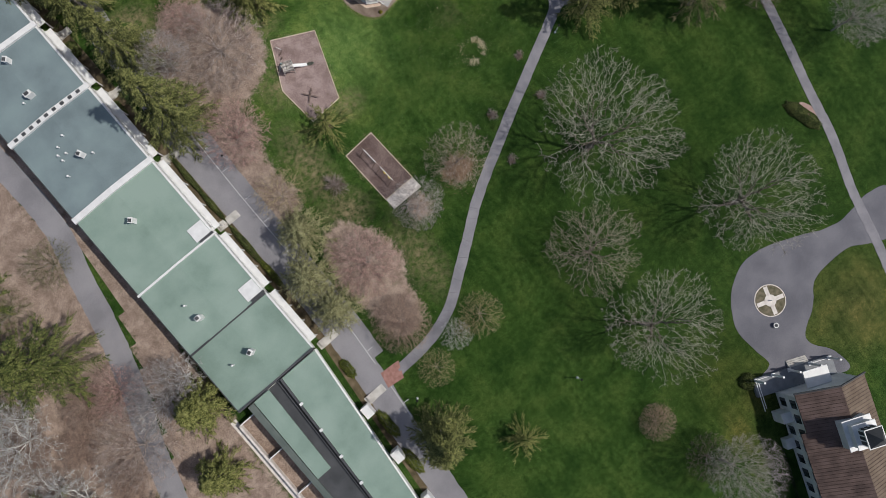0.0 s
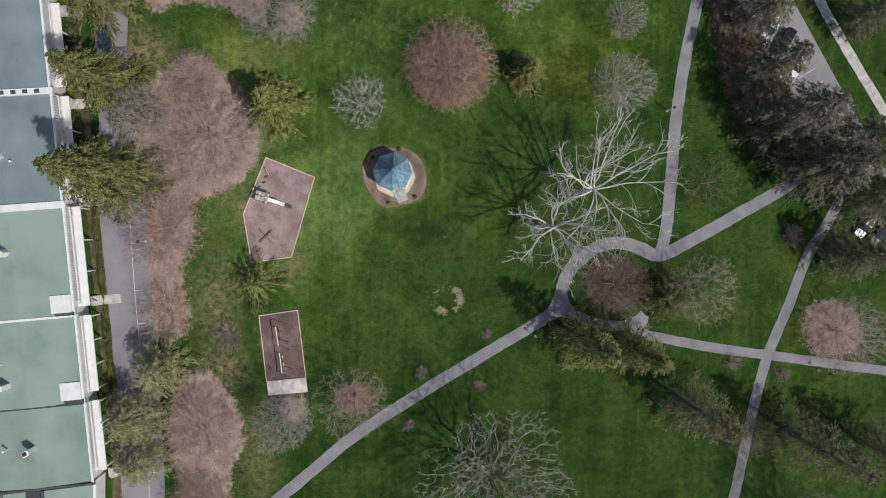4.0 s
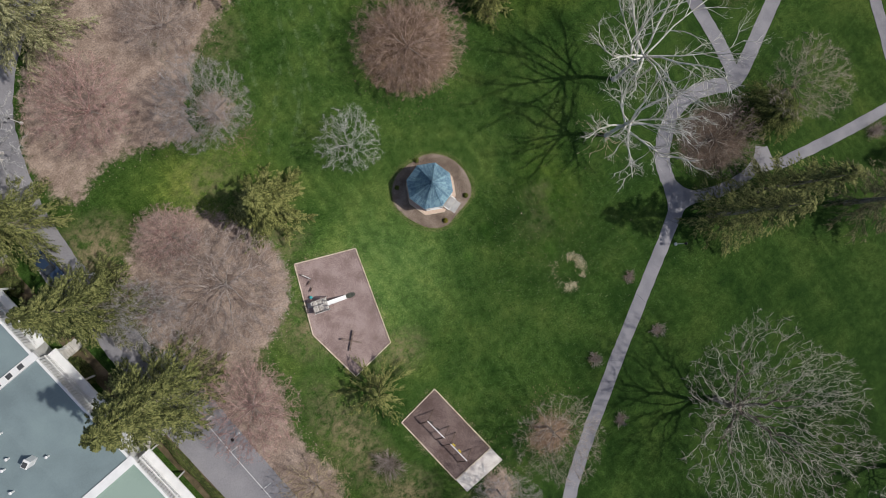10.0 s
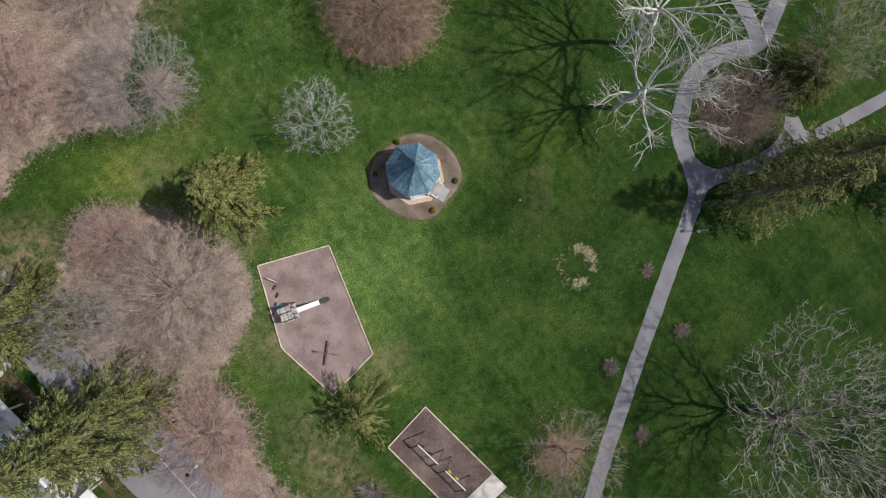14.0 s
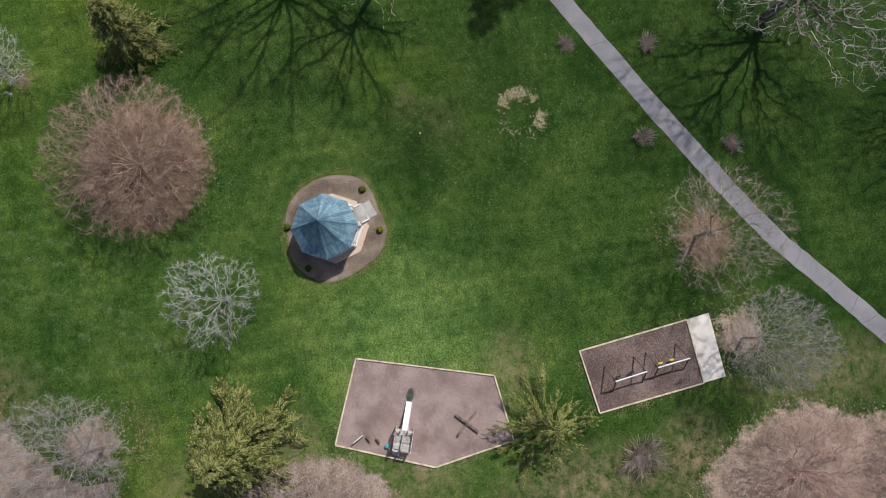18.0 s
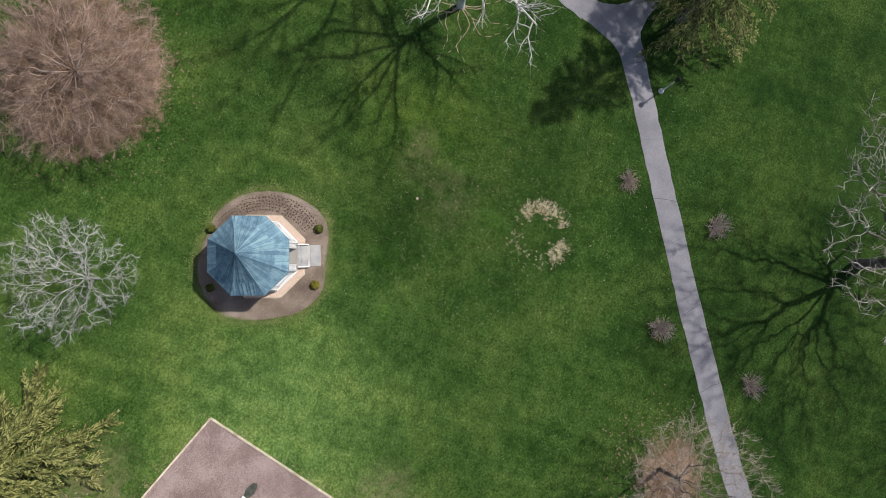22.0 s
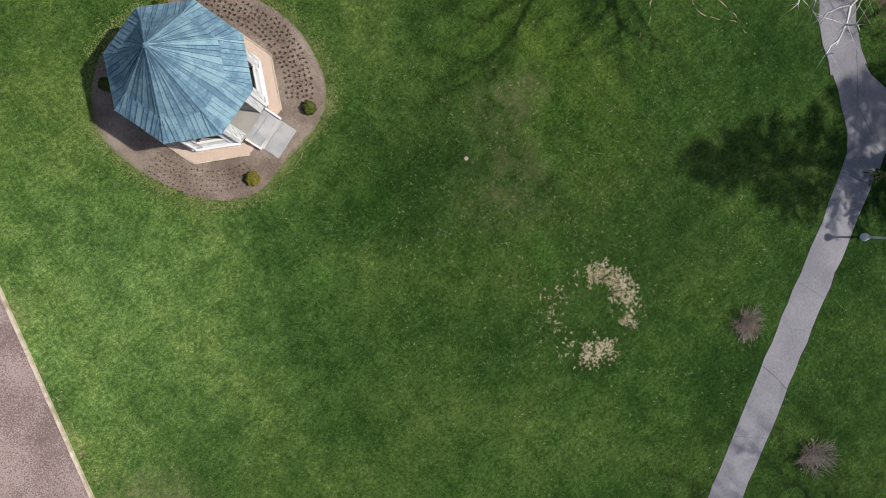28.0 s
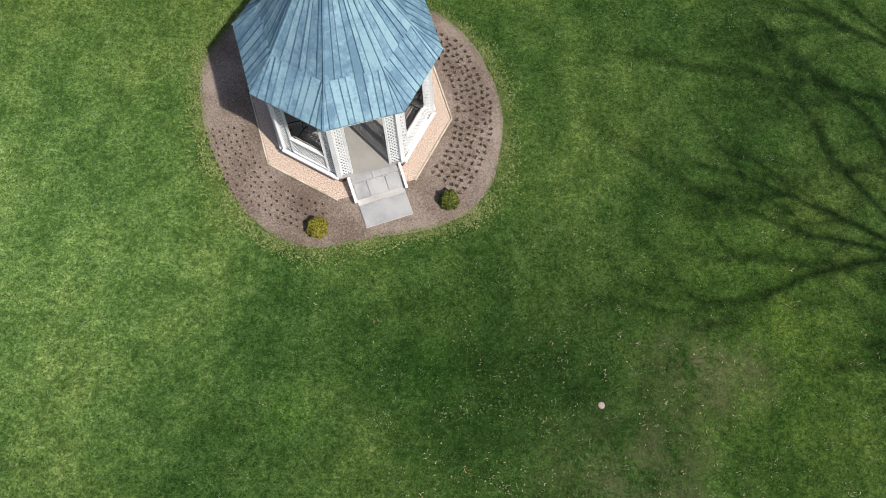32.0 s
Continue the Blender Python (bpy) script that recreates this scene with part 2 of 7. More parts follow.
MULCH_DARK = mat("damp_bark_mulch", [(0.09, 0.06, 0.055), (0.155, 0.11, 0.1), (0.24, 0.18, 0.165)], 0.3, 0.95, bump=1.0, fine=34, grain=2.0, dist=0.04)
ASPHALT = mat("old_asphalt", [(0.20, 0.195, 0.212), (0.245, 0.238, 0.256), (0.29, 0.282, 0.30)], 0.16, 0.9, bump=0.25, fine=30, grain=0.8, dist=0.01)
DRIVE = mat("dark_drive_asphalt", [(0.12, 0.12, 0.14), (0.155, 0.153, 0.175), (0.19, 0.187, 0.21)], 0.16, 0.9, bump=0.25, fine=30, grain=0.8, dist=0.01)
PATHTOP = mat("path_asphalt", [(0.195, 0.19, 0.212), (0.238, 0.231, 0.254), (0.28, 0.272, 0.292)], 0.35, 0.92, bump=0.3, fine=24, grain=0.9, dist=0.01)
CONCRETE = mat("concrete", [(0.36, 0.34, 0.32), (0.48, 0.46, 0.43), (0.58, 0.56, 0.53)], 0.9, 0.85, bump=0.2, fine=25, grain=0.4, dist=0.01)
PALE = mat("pale_concrete", [(0.55, 0.49, 0.46), (0.68, 0.63, 0.59), (0.77, 0.72, 0.68)], 1.2, 0.85, bump=0.3, fine=16, grain=0.5, dist=0.01)
WHITE = mat("white_paint", [(0.70, 0.70, 0.70), (0.80, 0.80, 0.80)], 1.0, 0.5, bump=0.05, fine=14, grain=0.3, spec=0.4)
ROOFGREEN = mat("green_membrane", [(0.19, 0.265, 0.225), (0.24, 0.325, 0.28), (0.28, 0.365, 0.32)], 0.16, 0.9, bump=0.1, fine=30, grain=0.3, dist=0.01, rnd=0.16, spec=0.08)
ROOFBLUE = mat("blue_grey_membrane", [(0.16, 0.205, 0.22), (0.195, 0.25, 0.265), (0.225, 0.29, 0.30)], 0.16, 0.9, bump=0.1, fine=30, grain=0.3, dist=0.01, rnd=0.1, spec=0.08)
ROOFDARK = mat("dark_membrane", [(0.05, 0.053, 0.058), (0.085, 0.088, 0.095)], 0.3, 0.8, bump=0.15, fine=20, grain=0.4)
PATINA = mat("blue_grey_copper", [(0.125, 0.225, 0.31), (0.19, 0.315, 0.41), (0.275, 0.43, 0.50)], 1.6, 0.6, 0.0, bump=0.15, fine=5, grain=0.9, rnd=0.32, dist=0.02, spec=0.35)
SEAM = mat("dark_copper_seam", [(0.075, 0.14, 0.205), (0.125, 0.215, 0.29), (0.19, 0.30, 0.37)], 1.3, 0.6, bump=0.1, fine=7, grain=0.6, rnd=0.4)
TIMBER = mat("pale_timber", [(0.42, 0.34, 0.24), (0.62, 0.53, 0.41), (0.74, 0.66, 0.54)], 2.0, 0.8, bump=0.3, fine=8, grain=0.5)
GREYWOOD = mat("weathered_wood", [(0.22, 0.19, 0.17), (0.36, 0.32, 0.29), (0.48, 0.44, 0.40)], 2.0, 0.85, bump=0.4, fine=9, grain=0.5, rnd=0.25)
PALEWOOD = mat("bleached_wood", [(0.30, 0.275, 0.255), (0.47, 0.44, 0.41), (0.62, 0.59, 0.56)], 2.0, 0.85, bump=0.4, fine=9, grain=0.5, rnd=0.3)
DARKWOOD = mat("dark_timber", [(0.10, 0.07, 0.06), (0.20, 0.14, 0.11)], 2.5, 0.85, bump=0.4, fine=8, grain=0.5)
PEA = mat("pea_gravel", [(0.44, 0.30, 0.22), (0.64, 0.48, 0.38), (0.82, 0.70, 0.59)], 20.0, 0.9, bump=0.8, fine=4, grain=1.0, dist=0.03)
STONE = mat("grey_flagstone", [(0.27, 0.27, 0.275), (0.36, 0.355, 0.355), (0.43, 0.42, 0.41)], 1.5, 0.75, bump=0.2, fine=12, grain=0.4, rnd=0.25)
BRICK = mat("brown_brick", [(0.15, 0.08, 0.06), (0.26, 0.15, 0.12)], 3.0, 0.9, bump=0.4, fine=8, grain=0.5, rnd=0.3)
IRON = mat("black_iron", [(0.012, 0.012, 0.013), (0.03, 0.03, 0.032)], 3.0, 0.5, 0.5, bump=0.1)
STEEL = mat("galvanised_steel", [(0.30, 0.30, 0.31), (0.45, 0.45, 0.46)], 3.0, 0.45, 0.7, bump=0.05)
FLOORGREY = mat("grey_floor", [(0.27, 0.25, 0.225), (0.36, 0.34, 0.31)], 1.0, 0.75, bump=0.1)
SIDING = mat("white_siding", [(0.60, 0.60, 0.59), (0.74, 0.74, 0.73)], 0.8, 0.7, bump=0.1, fine=12)
BROWNROOF = mat("brown_roof", [(0.075, 0.05, 0.045), (0.12, 0.082, 0.072), (0.16, 0.11, 0.10)], 0.5, 0.75, bump=0.2, fine=14, grain=0.4, rnd=0.15)
GLASS = mat("dark_window_glass", [(0.02, 0.024, 0.03), (0.05, 0.06, 0.07)], 0.5, 0.08, spec=0.6, bump=0.0)
TYRE = mat("tyre_rubber", [(0.015, 0.015, 0.015), (0.03, 0.03, 0.03)], 3.0, 0.85)
LINE = mat("white_road_paint", [(0.5, 0.5, 0.5), (0.68, 0.68, 0.68)], 3.0, 0.8, bump=0.1)
BARK = mat("grey_bark", [(0.20, 0.165, 0.145), (0.33, 0.285, 0.26), (0.45, 0.40, 0.375)], 1.6, 0.9, bump=0.6, fine=9, grain=0.5, dist=0.03)
DARKBARK = mat("dark_brown_bark", [(0.09, 0.07, 0.06), (0.15, 0.12, 0.105), (0.23, 0.19, 0.17)], 1.6, 0.9, bump=0.6, fine=9, grain=0.5, dist=0.03)
PLANEBARK = mat("white_plane_bark", [(0.40, 0.37, 0.33), (0.66, 0.64, 0.60), (0.78, 0.76, 0.73)], 0.9, 0.8, bump=0.3, fine=7, grain=0.5)


def twig_mat(name, a, b, c):
    return mat(name, [a, b, c], 0.8, 0.9, bump=0.0, fine=6, isl=0.5, grain=0.3)


TW_PINK = twig_mat("pinkish_twigs", (0.25, 0.195, 0.175), (0.39, 0.32, 0.29), (0.54, 0.465, 0.43))
TW_RED = twig_mat("red_brown_twigs", (0.235, 0.16, 0.125), (0.37, 0.255, 0.205), (0.5, 0.37, 0.305))
TW_ROSE = twig_mat("rosy_twigs", (0.29, 0.16, 0.145), (0.46, 0.28, 0.255), (0.63, 0.445, 0.41))
TW_GREY = twig_mat("grey_twigs", (0.215, 0.19, 0.185), (0.35, 0.315, 0.31), (0.5, 0.465, 0.46))
TW_OLIVE = twig_mat("olive_grey_twigs", (0.2, 0.178, 0.155), (0.365, 0.335, 0.295), (0.58, 0.545, 0.49))
TW_WHITE = twig_mat("silver_twigs", (0.3, 0.29, 0.28), (0.48, 0.47, 0.455), (0.68, 0.67, 0.655))
TW_MOSS = twig_mat("mossy_twigs", (0.07, 0.07, 0.028), (0.15, 0.15, 0.065), (0.27, 0.265, 0.14))
TW_BROWN = twig_mat("warm_brown_twigs", (0.22, 0.175, 0.145), (0.37, 0.305, 0.26), (0.54, 0.47, 0.41))
TW_DARK = twig_mat("dark_brown_twigs", (0.09, 0.07, 0.055), (0.17, 0.135, 0.11), (0.27, 0.225, 0.19))
TW_PLANE = twig_mat("pale_plane_twigs", (0.34, 0.32, 0.28), (0.54, 0.52, 0.48), (0.70, 0.68, 0.65))
TW_TAN = twig_mat("tan_twigs", (0.260, 0.195, 0.111), (0.429, 0.338, 0.202), (0.585, 0.481, 0.312))
NEEDLE_OLIVE = twig_mat("olive_needles", (0.034, 0.042, 0.012), (0.108, 0.122, 0.037), (0.245, 0.25, 0.09))
NEEDLE_YELLOW = twig_mat("yellow_green_needles", (0.055, 0.065, 0.016), (0.15, 0.16, 0.045), (0.28, 0.285, 0.10))
NEEDLE_PALE = twig_mat("pale_olive_needles", (0.10, 0.10, 0.045), (0.22, 0.215, 0.10), (0.36, 0.35, 0.19))
NEEDLE_GREEN = twig_mat("green_needles", (0.035, 0.05, 0.012), (0.085, 0.105, 0.026), (0.18, 0.19, 0.06))
NEEDLE_BROWN = twig_mat("brownish_needles", (0.035, 0.035, 0.016), (0.10, 0.095, 0.046), (0.2, 0.185, 0.1))
NEEDLE_DARK = twig_mat("dark_needles", (0.04, 0.046, 0.026), (0.1, 0.1, 0.062), (0.19, 0.18, 0.12))
LEAF_BOX = twig_mat("boxwood_leaves", (0.035, 0.05, 0.008), (0.085, 0.11, 0.018), (0.17, 0.19, 0.035))
LEAF_GOLD = twig_mat("golden_boxwood_leaves", (0.09, 0.085, 0.008), (0.20, 0.18, 0.02), (0.33, 0.29, 0.05))
LEAF_HEDGE = twig_mat("hedge_leaves", (0.03, 0.045, 0.012), (0.07, 0.092, 0.025), (0.14, 0.16, 0.05))


def paint(name, c, rough=0.25, metal=0.3):
    return mat(name, [tuple(v * 0.9 for v in c), c], 0.5, rough, metal, bump=0.0, spec=0.5)


# ---- mesh helpers ----
class Build:
    """Collects vertices and faces for one mesh."""

    def __init__(self):
        self.v, self.f = [], []

    def add(self, verts, faces):
        n = len(self.v)
        self.v += [tuple(p) for p in verts]
        self.f += [tuple(n + i for i in q) for q in faces]
        return self

    def box(self, c, s, rz=0.0, m=None, bevel=0.0):
        x, y, z = (k / 2 for k in s)
        if bevel:
            e = min(bevel, x * 0.9, y * 0.9, z * 0.9)
            ring = lambda a, b, h: [(-a, -b, h), (a, -b, h), (a, b, h), (-a, b, h)]
            vs = ring(x - e, y - e, -z) + ring(x, y, -z + e) + ring(x, y, z - e) + ring(x - e, y - e, z)
            fs = [(3, 2, 1, 0), (12, 13, 14, 15)]
            for k in range(3):
                fs += [(4 * k + i, 4 * k + (i + 1) % 4, 4 * k + 4 + (i + 1) % 4, 4 * k + 4 + i) for i in range(4)]
        else:
            vs = [(-x, -y, -z), (x, -y, -z), (x, y, -z), (-x, y, -z), (-x, -y, z), (x, -y, z), (x, y, z), (-x, y, z)]
            fs = [(3, 2, 1, 0), (4, 5, 6, 7), (0, 1, 5, 4), (1, 2, 6, 5), (2, 3, 7, 6), (3, 0, 4, 7)]
        t = m if m is not None else Matrix.Translation(c) @ Matrix.Rotation(rz, 4, "Z")
        return self.add([t @ Vector(p) for p in vs], fs)

    def bar(self, a, b, w, h=None, up=(0, 0, 1)):
        """A square bar from a to b."""
        a, b = Vector(a), Vector(b)
        d = b - a
        x = d.normalized()
        y = Vector(up).cross(x)
        if y.length < 1e-4:
            y = Vector((0, 1, 0)).cross(x)
        y.normalize()
        z = x.cross(y)
        m = Matrix((x, y, z)).transposed().to_4x4()
        m.translation = (a + b) / 2
        return self.box(None, (d.length, w, h or w), m=m)

    def rod(self, pts, radii, k=8, cap=True):
        """A round rod along points."""
        pts = [Vector(p) for p in pts]
        n0 = len(self.v)
        for i, p in enumerate(pts):
            d = (pts[min(i + 1, len(pts) - 1)] - pts[max(i - 1, 0)]).normalized()
            u = d.cross(Vector((0, 0, 1)) if abs(d.z) < 0.9 else Vector((1, 0, 0))).normalized()
            w = d.cross(u)
            r = radii[i] if isinstance(radii, (list, tuple)) else radii
            self.v += [tuple(p + r * (math.cos(2 * math.pi * j / k) * u + math.sin(2 * math.pi * j / k) * w)) for j in range(k)]
        for i in range(len(pts) - 1):
            a, b = n0 + i * k, n0 + (i + 1) * k
            self.f += [(a + j, b + j, b + (j + 1) % k, a + (j + 1) % k) for j in range(k)]
        if cap:
            self.f += [tuple(n0 + j for j in range(k)), tuple(n0 + (len(pts) - 1) * k + j for j in reversed(range(k)))]
        return self

    def prism(self, poly, z0, z1):
        """An upright prism over a polygon that runs counter-clockwise."""
        n = len(poly)
        vs = [(x, y, z0) for x, y in poly] + [(x, y, z1) for x, y in poly]
        return self.add(vs, [tuple(reversed(range(n))), tuple(range(n, 2 * n))] + [(i, (i + 1) % n, n + (i + 1) % n, n + i) for i in range(n)])

    def mesh(self, name, material=None, smooth=False):
        me = bpy.data.meshes.new(name)
        me.from_pydata(self.v, [], self.f)
        if material:
            me.materials.append(material)
        if smooth:
            me.polygons.foreach_set("use_smooth", [True] * len(me.polygons))
        me.update()
        return me


def part(name, b, material, parent=None, label="", smooth=False, at=None):
    """Links a build (or a mesh) as one object under a thing or a part."""
    me = b.mesh(name, material, smooth) if isinstance(b, Build) else b
    ob = new(name, me)
    if at is not None:
        ob.matrix_basis = at
    if parent:
        ob.parent = parent
    if label:
        ob["label"] = label
    return ob


def thing(name, label, category, at=(0, 0, 0), rz=0.0, group="", kind=""):
    ob = new(name)
    ob.empty_display_size = 0.2
    ob.matrix_basis = Matrix.Translation(at) @ Matrix.Rotation(rz, 4, "Z")
    return tagged(ob, label, category, group, kind)


def smooth_line(pts, step=1.0):
    """A Catmull-Rom curve through points in the plan."""
    P = [Vector(p).to_2d() for p in pts]
    P = [2 * P[0] - P[1]] + P + [2 * P[-1] - P[-2]]
    out = []
    for i in range(1, len(P) - 2):
        a, b, c, d = P[i - 1 : i + 3]
        n = max(2, int((c - b).length / step))
        for k in range(n):
            t = k / n
            out.append(0.5 * (2 * b + (c - a) * t + (2 * a - 5 * b + 4 * c - d) * t * t + (3 * b - a - 3 * c + d) * t**3))
    return out + [P[-2]]


def ribbon(pts, width, z, drop=0.08, rough=0.06, seed=1):
    """A paved strip with slightly uneven edges and real sides."""
    rng = random.Random(seed)
    P = smooth_line(pts, 0.8)
    b = Build()
    n = len(P)
    for i, p in enumerate(P):
        d = (P[min(i + 1, n - 1)] - P[max(i - 1, 0)]).normalized()
        s = Vector((-d.y, d.x))
        wl, wr = (width / 2 + rng.uniform(-rough, rough) for _ in range(2))
        l, r = p + s * wl, p - s * wr
        b.v += [(l.x, l.y, z - drop), (l.x, l.y, z), (p.x, p.y, z + 0.004), (r.x, r.y, z), (r.x, r.y, z - drop)]
    for i in range(n - 1):
        for k in range(4):
            b.f.append((5 * i + k, 5 * i + 5 + k, 5 * i + 6 + k, 5 * i + 1 + k))
    return b


def blob(pts, z, seed=1, amp=0.35, thick=0.03, step=0.7):
    """A flat patch with a wavering outline: closed curve through the points."""
    P = [Vector(p) for p in pts]
    n = len(P)
    out = []
    for i in range(n):
        a, b, c, d = P[i - 1], P[i], P[(i + 1) % n], P[(i + 2) % n]
        m = max(2, int((c - b).length / step))
        for k in range(m):
            t = k / m
            q = 0.5 * (2 * b + (c - a) * t + (2 * a - 5 * b + 4 * c - d) * t * t + (3 * b - a - 3 * c + d) * t**3)
            w = noise.noise(Vector((q.x * 0.45, q.y * 0.45, seed))) + 0.6 * noise.noise(Vector((q.x * 1.7, q.y * 1.7, seed + 5)))
            e = (c - a).normalized()
            out.append(q + Vector((-e.y, e.x)) * amp * w)
    area = sum(out[i - 1].x * out[i].y - out[i].x * out[i - 1].y for i in range(len(out)))
    if area < 0:
        out.reverse()
    return Build().prism([(q.x, q.y) for q in out], z - thick, z)


def litter_sheet(name, pts, z, material, cell, soft):
    """A thin sheet over a bed and its margin, whose cover runs from nought outside the outline to one within."""
    P = [Vector(p) for p in pts]
    n = len(P)
    out = []
    for i in range(n):
        a, b, c, d = P[i - 1], P[i], P[(i + 1) % n], P[(i + 2) % n]
        for k in range(5):
            t = k / 5
            out.append(0.5 * (2 * b + (c - a) * t + (2 * a - 5 * b + 4 * c - d) * t * t + (3 * b - a - 3 * c + d) * t**3))
    A = np.array([(q.x, q.y) for q in out])
    B = np.roll(A, -1, 0)
    lo, hi = A.min(0) - soft * 1.6, A.max(0) + soft * 1.6
    nx, ny = (int(math.ceil(v / cell)) + 1 for v in hi - lo)
    gx, gy = np.meshgrid(lo[0] + cell * np.arange(nx), lo[1] + cell * np.arange(ny))
    Q = np.stack([gx.ravel(), gy.ravel()], 1)
    near, inside = np.full(len(Q), 1e9), np.zeros(len(Q), bool)
    for a, b in zip(A, B):
        d = b - a
        t = np.clip(((Q - a) @ d) / (d @ d + 1e-9), 0, 1)
        near = np.minimum(near, np.hypot(*(Q - a - t[:, None] * d).T))
        hit = (a[1] > Q[:, 1]) != (b[1] > Q[:, 1])
        inside ^= hit & (Q[:, 0] < d[0] * (Q[:, 1] - a[1]) / (d[1] if abs(d[1]) > 1e-9 else 1e-9) + a[0])
    sd = np.where(inside, near, -near)
    cover = np.clip(0.5 + sd / (2 * soft), 0, 1)
    keep = np.arange(nx * ny).reshape(ny, nx)
    quads = np.stack([keep[:-1, :-1], keep[:-1, 1:], keep[1:, 1:], keep[1:, :-1]], -1).reshape(-1, 4)
    quads = quads[(cover[quads] > 0.0).any(1)]
    used, flat = np.unique(quads, return_inverse=True)
    me = bpy.data.meshes.new(name)
    me.from_pydata([(x, y, z) for x, y in Q[used]], [], flat.reshape(-1, 4).tolist())
    me.materials.append(material)
    me.attributes.new("cover", "FLOAT", "POINT").data.foreach_set("value", cover[used].astype(np.float32))
    return me


def round_pts(x, y, rx, ry=None, n=12, rz=0.0):
    ry = ry or rx
    c, s = math.cos(rz), math.sin(rz)
    return [(x + rx * math.cos(a) * c - ry * math.sin(a) * s, y + rx * math.cos(a) * s + ry * math.sin(a) * c) for a in (2 * math.pi * i / n for i in range(n))]


# ---- ground, paths, roads ----
g = Build()
R = 1500.0
xs = [-R, -300, -120, -60, 0, 60, 120, 300, R]
for yv in xs:
    g.v += [(xv, yv, 0.0) for xv in xs]
n = len(xs)
g.f = [(j * n + i, j * n + i + 1, j * n + n + i + 1, j * n + n + i) for j in range(n - 1) for i in range(n - 1)]
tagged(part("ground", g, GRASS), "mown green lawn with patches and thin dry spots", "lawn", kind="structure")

PATHS = [
    ([(32.3, -14.2), (30.2, -16.6), (29.3, -19.5), (28.2, -22.6), (26.6, -24.4), (23.6, -26.3), (19.3, -28.85), (13.5, -32.3), (8.3, -35.4), (2.9, -38.8), (-2.6, -42.3), (-7.9, -46.0), (-11.6, -49.2), (-17.7, -54.3), (-23.3, -58.7), (-29.6, -61.4), (-37.6, -62.6)], 2.0),
    ([(27.2, -24.3), (28.9, -23.5), (30.8, -23.8), (32.6, -24.5), (34.6, -25.3), (36.8, -25.8), (39.0, -26.0), (41.2, -25.7), (42.9, -24.9), (44.0, -23.9)], 1.8),
    ([(29.3, -19.4), (30.2, -17.0), (32.0, -14.8), (35.7, -12.1), (39.8, -11.5), (43.6, -12.6), (46.6, -13.6), (52.8, -10.6), (60.0, -6.6), (68.0, -2.0), (74.0, 2.0)], 2.2),
    ([(46.3, -14.2), (47.6, -9.0), (48.4, 1.2), (48.9, 9.2), (50.3, 20.0), (52.4, 31.0), (54.0, 42.0), (57.0, 60.0)], 2.1),
    ([(44.5, -27.6), (56.3, -29.8), (66.7, -31.2), (77.2, -32.6), (95.0, -35.0)], 1.7),
    ([(80.5, -1.0), (76.3, -8.8), (73.4, -13.6), (69.9, -23.0), (66.6, -31.2), (64.2, -40.4), (61.2, -55.5), (58.8, -66.0), (56.8, -76.0), (53.4, -86.8), (50.6, -99.5), (46.0, -116.0)], 1.9),
]
for i, (pts, w) in enumerate(PATHS):
    tagged(part("path", ribbon(pts, w, 0.03 + 0.004 * i, seed=i), PATHTOP), "worn grey asphalt footpath across the lawn", "path", kind="structure")
joints = thing("path_joints", "dark joints and cracks across the footpath", "pavement joint", kind="structure")
rng = random.Random(41)
P = smooth_line(PATHS[0][0], 0.5)
i = 8
while i < len(P) - 4:
    d = (P[i + 1] - P[i]).normalized()
    side = Vector((-d.y, d.x))
    skew = d * rng.uniform(-0.35, 0.35)
    a, b = P[i] + side * 0.93 + skew, P[i] - side * 0.93 - skew
    m = a.lerp(b, rng.uniform(0.3, 0.7)) + d * rng.uniform(-0.12, 0.12)
    w = rng.uniform(0.02, 0.07)
    part("joint", Build().bar((*a, 0.029), (*m, 0.029), w, 0.014).bar((*m, 0.029), (*b, 0.029), w, 0.014), DRIVE, joints)
    i += rng.randrange(4, 9) if P[i].y < -40 else rng.randrange(6, 22)
tagged(part("pavement", Build().prism([(44.8, -24.3), (43.1, -24.0), (42.0, -24.9), (40.2, -26.2), (42.0, -27.2), (44.8, -28.1), (46.4, -27.4), (45.0, -27.0), (44.4, -26.2)], -0.05, 0.058), PATHTOP), "grey asphalt paved widening of the path", "pavement", kind="structure")
tagged(part("pavement", Build().prism([(30.3, -18.8), (30.25, -20.4), (30.6, -21.7), (31.2, -22.6), (32.1, -23.45), (30.6, -23.8), (28.4, -23.6), (28.6, -21.4)], -0.05, 0.06), PATHTOP), "grey asphalt corner where two paths meet", "pavement", kind="structure")

tagged(part("road", ribbon([(-43.3, -112), (-43.2, -80), (-42.4, -60), (-42.6, -45), (-44.3, -20), (-45.4, -5), (-45.6, 12), (-46.0, 22), (-44.6, 32), (-40.5, 42), (-33, 49.5), (-23, 53.5), (-12, 49.5), (0, 48.0), (16, 48.5), (45, 52)], 5.0, 0.02, seed=20, rough=0.08), ASPHALT), "grey asphalt service road beside the long building", "road", kind="structure")
tagged(part("parking_lane", ribbon([(-42.2, 3), (-42.0, -5), (-41.2, -20), (-39.5, -44), (-39.1, -58)], 2.7, 0.014, seed=24, rough=0.08), ASPHALT), "grey asphalt parking lane along the service road", "road", kind="structure")
tagged(part("road_margin", ribbon([(-47.6, 3), (-47.2, -8), (-47.0, -20), (-46.4, -34), (-45.0, -46)], 2.0, 0.012, seed=25, rough=0.08), ASPHALT), "cracked asphalt margin beside the planting strip", "road", kind="structure")
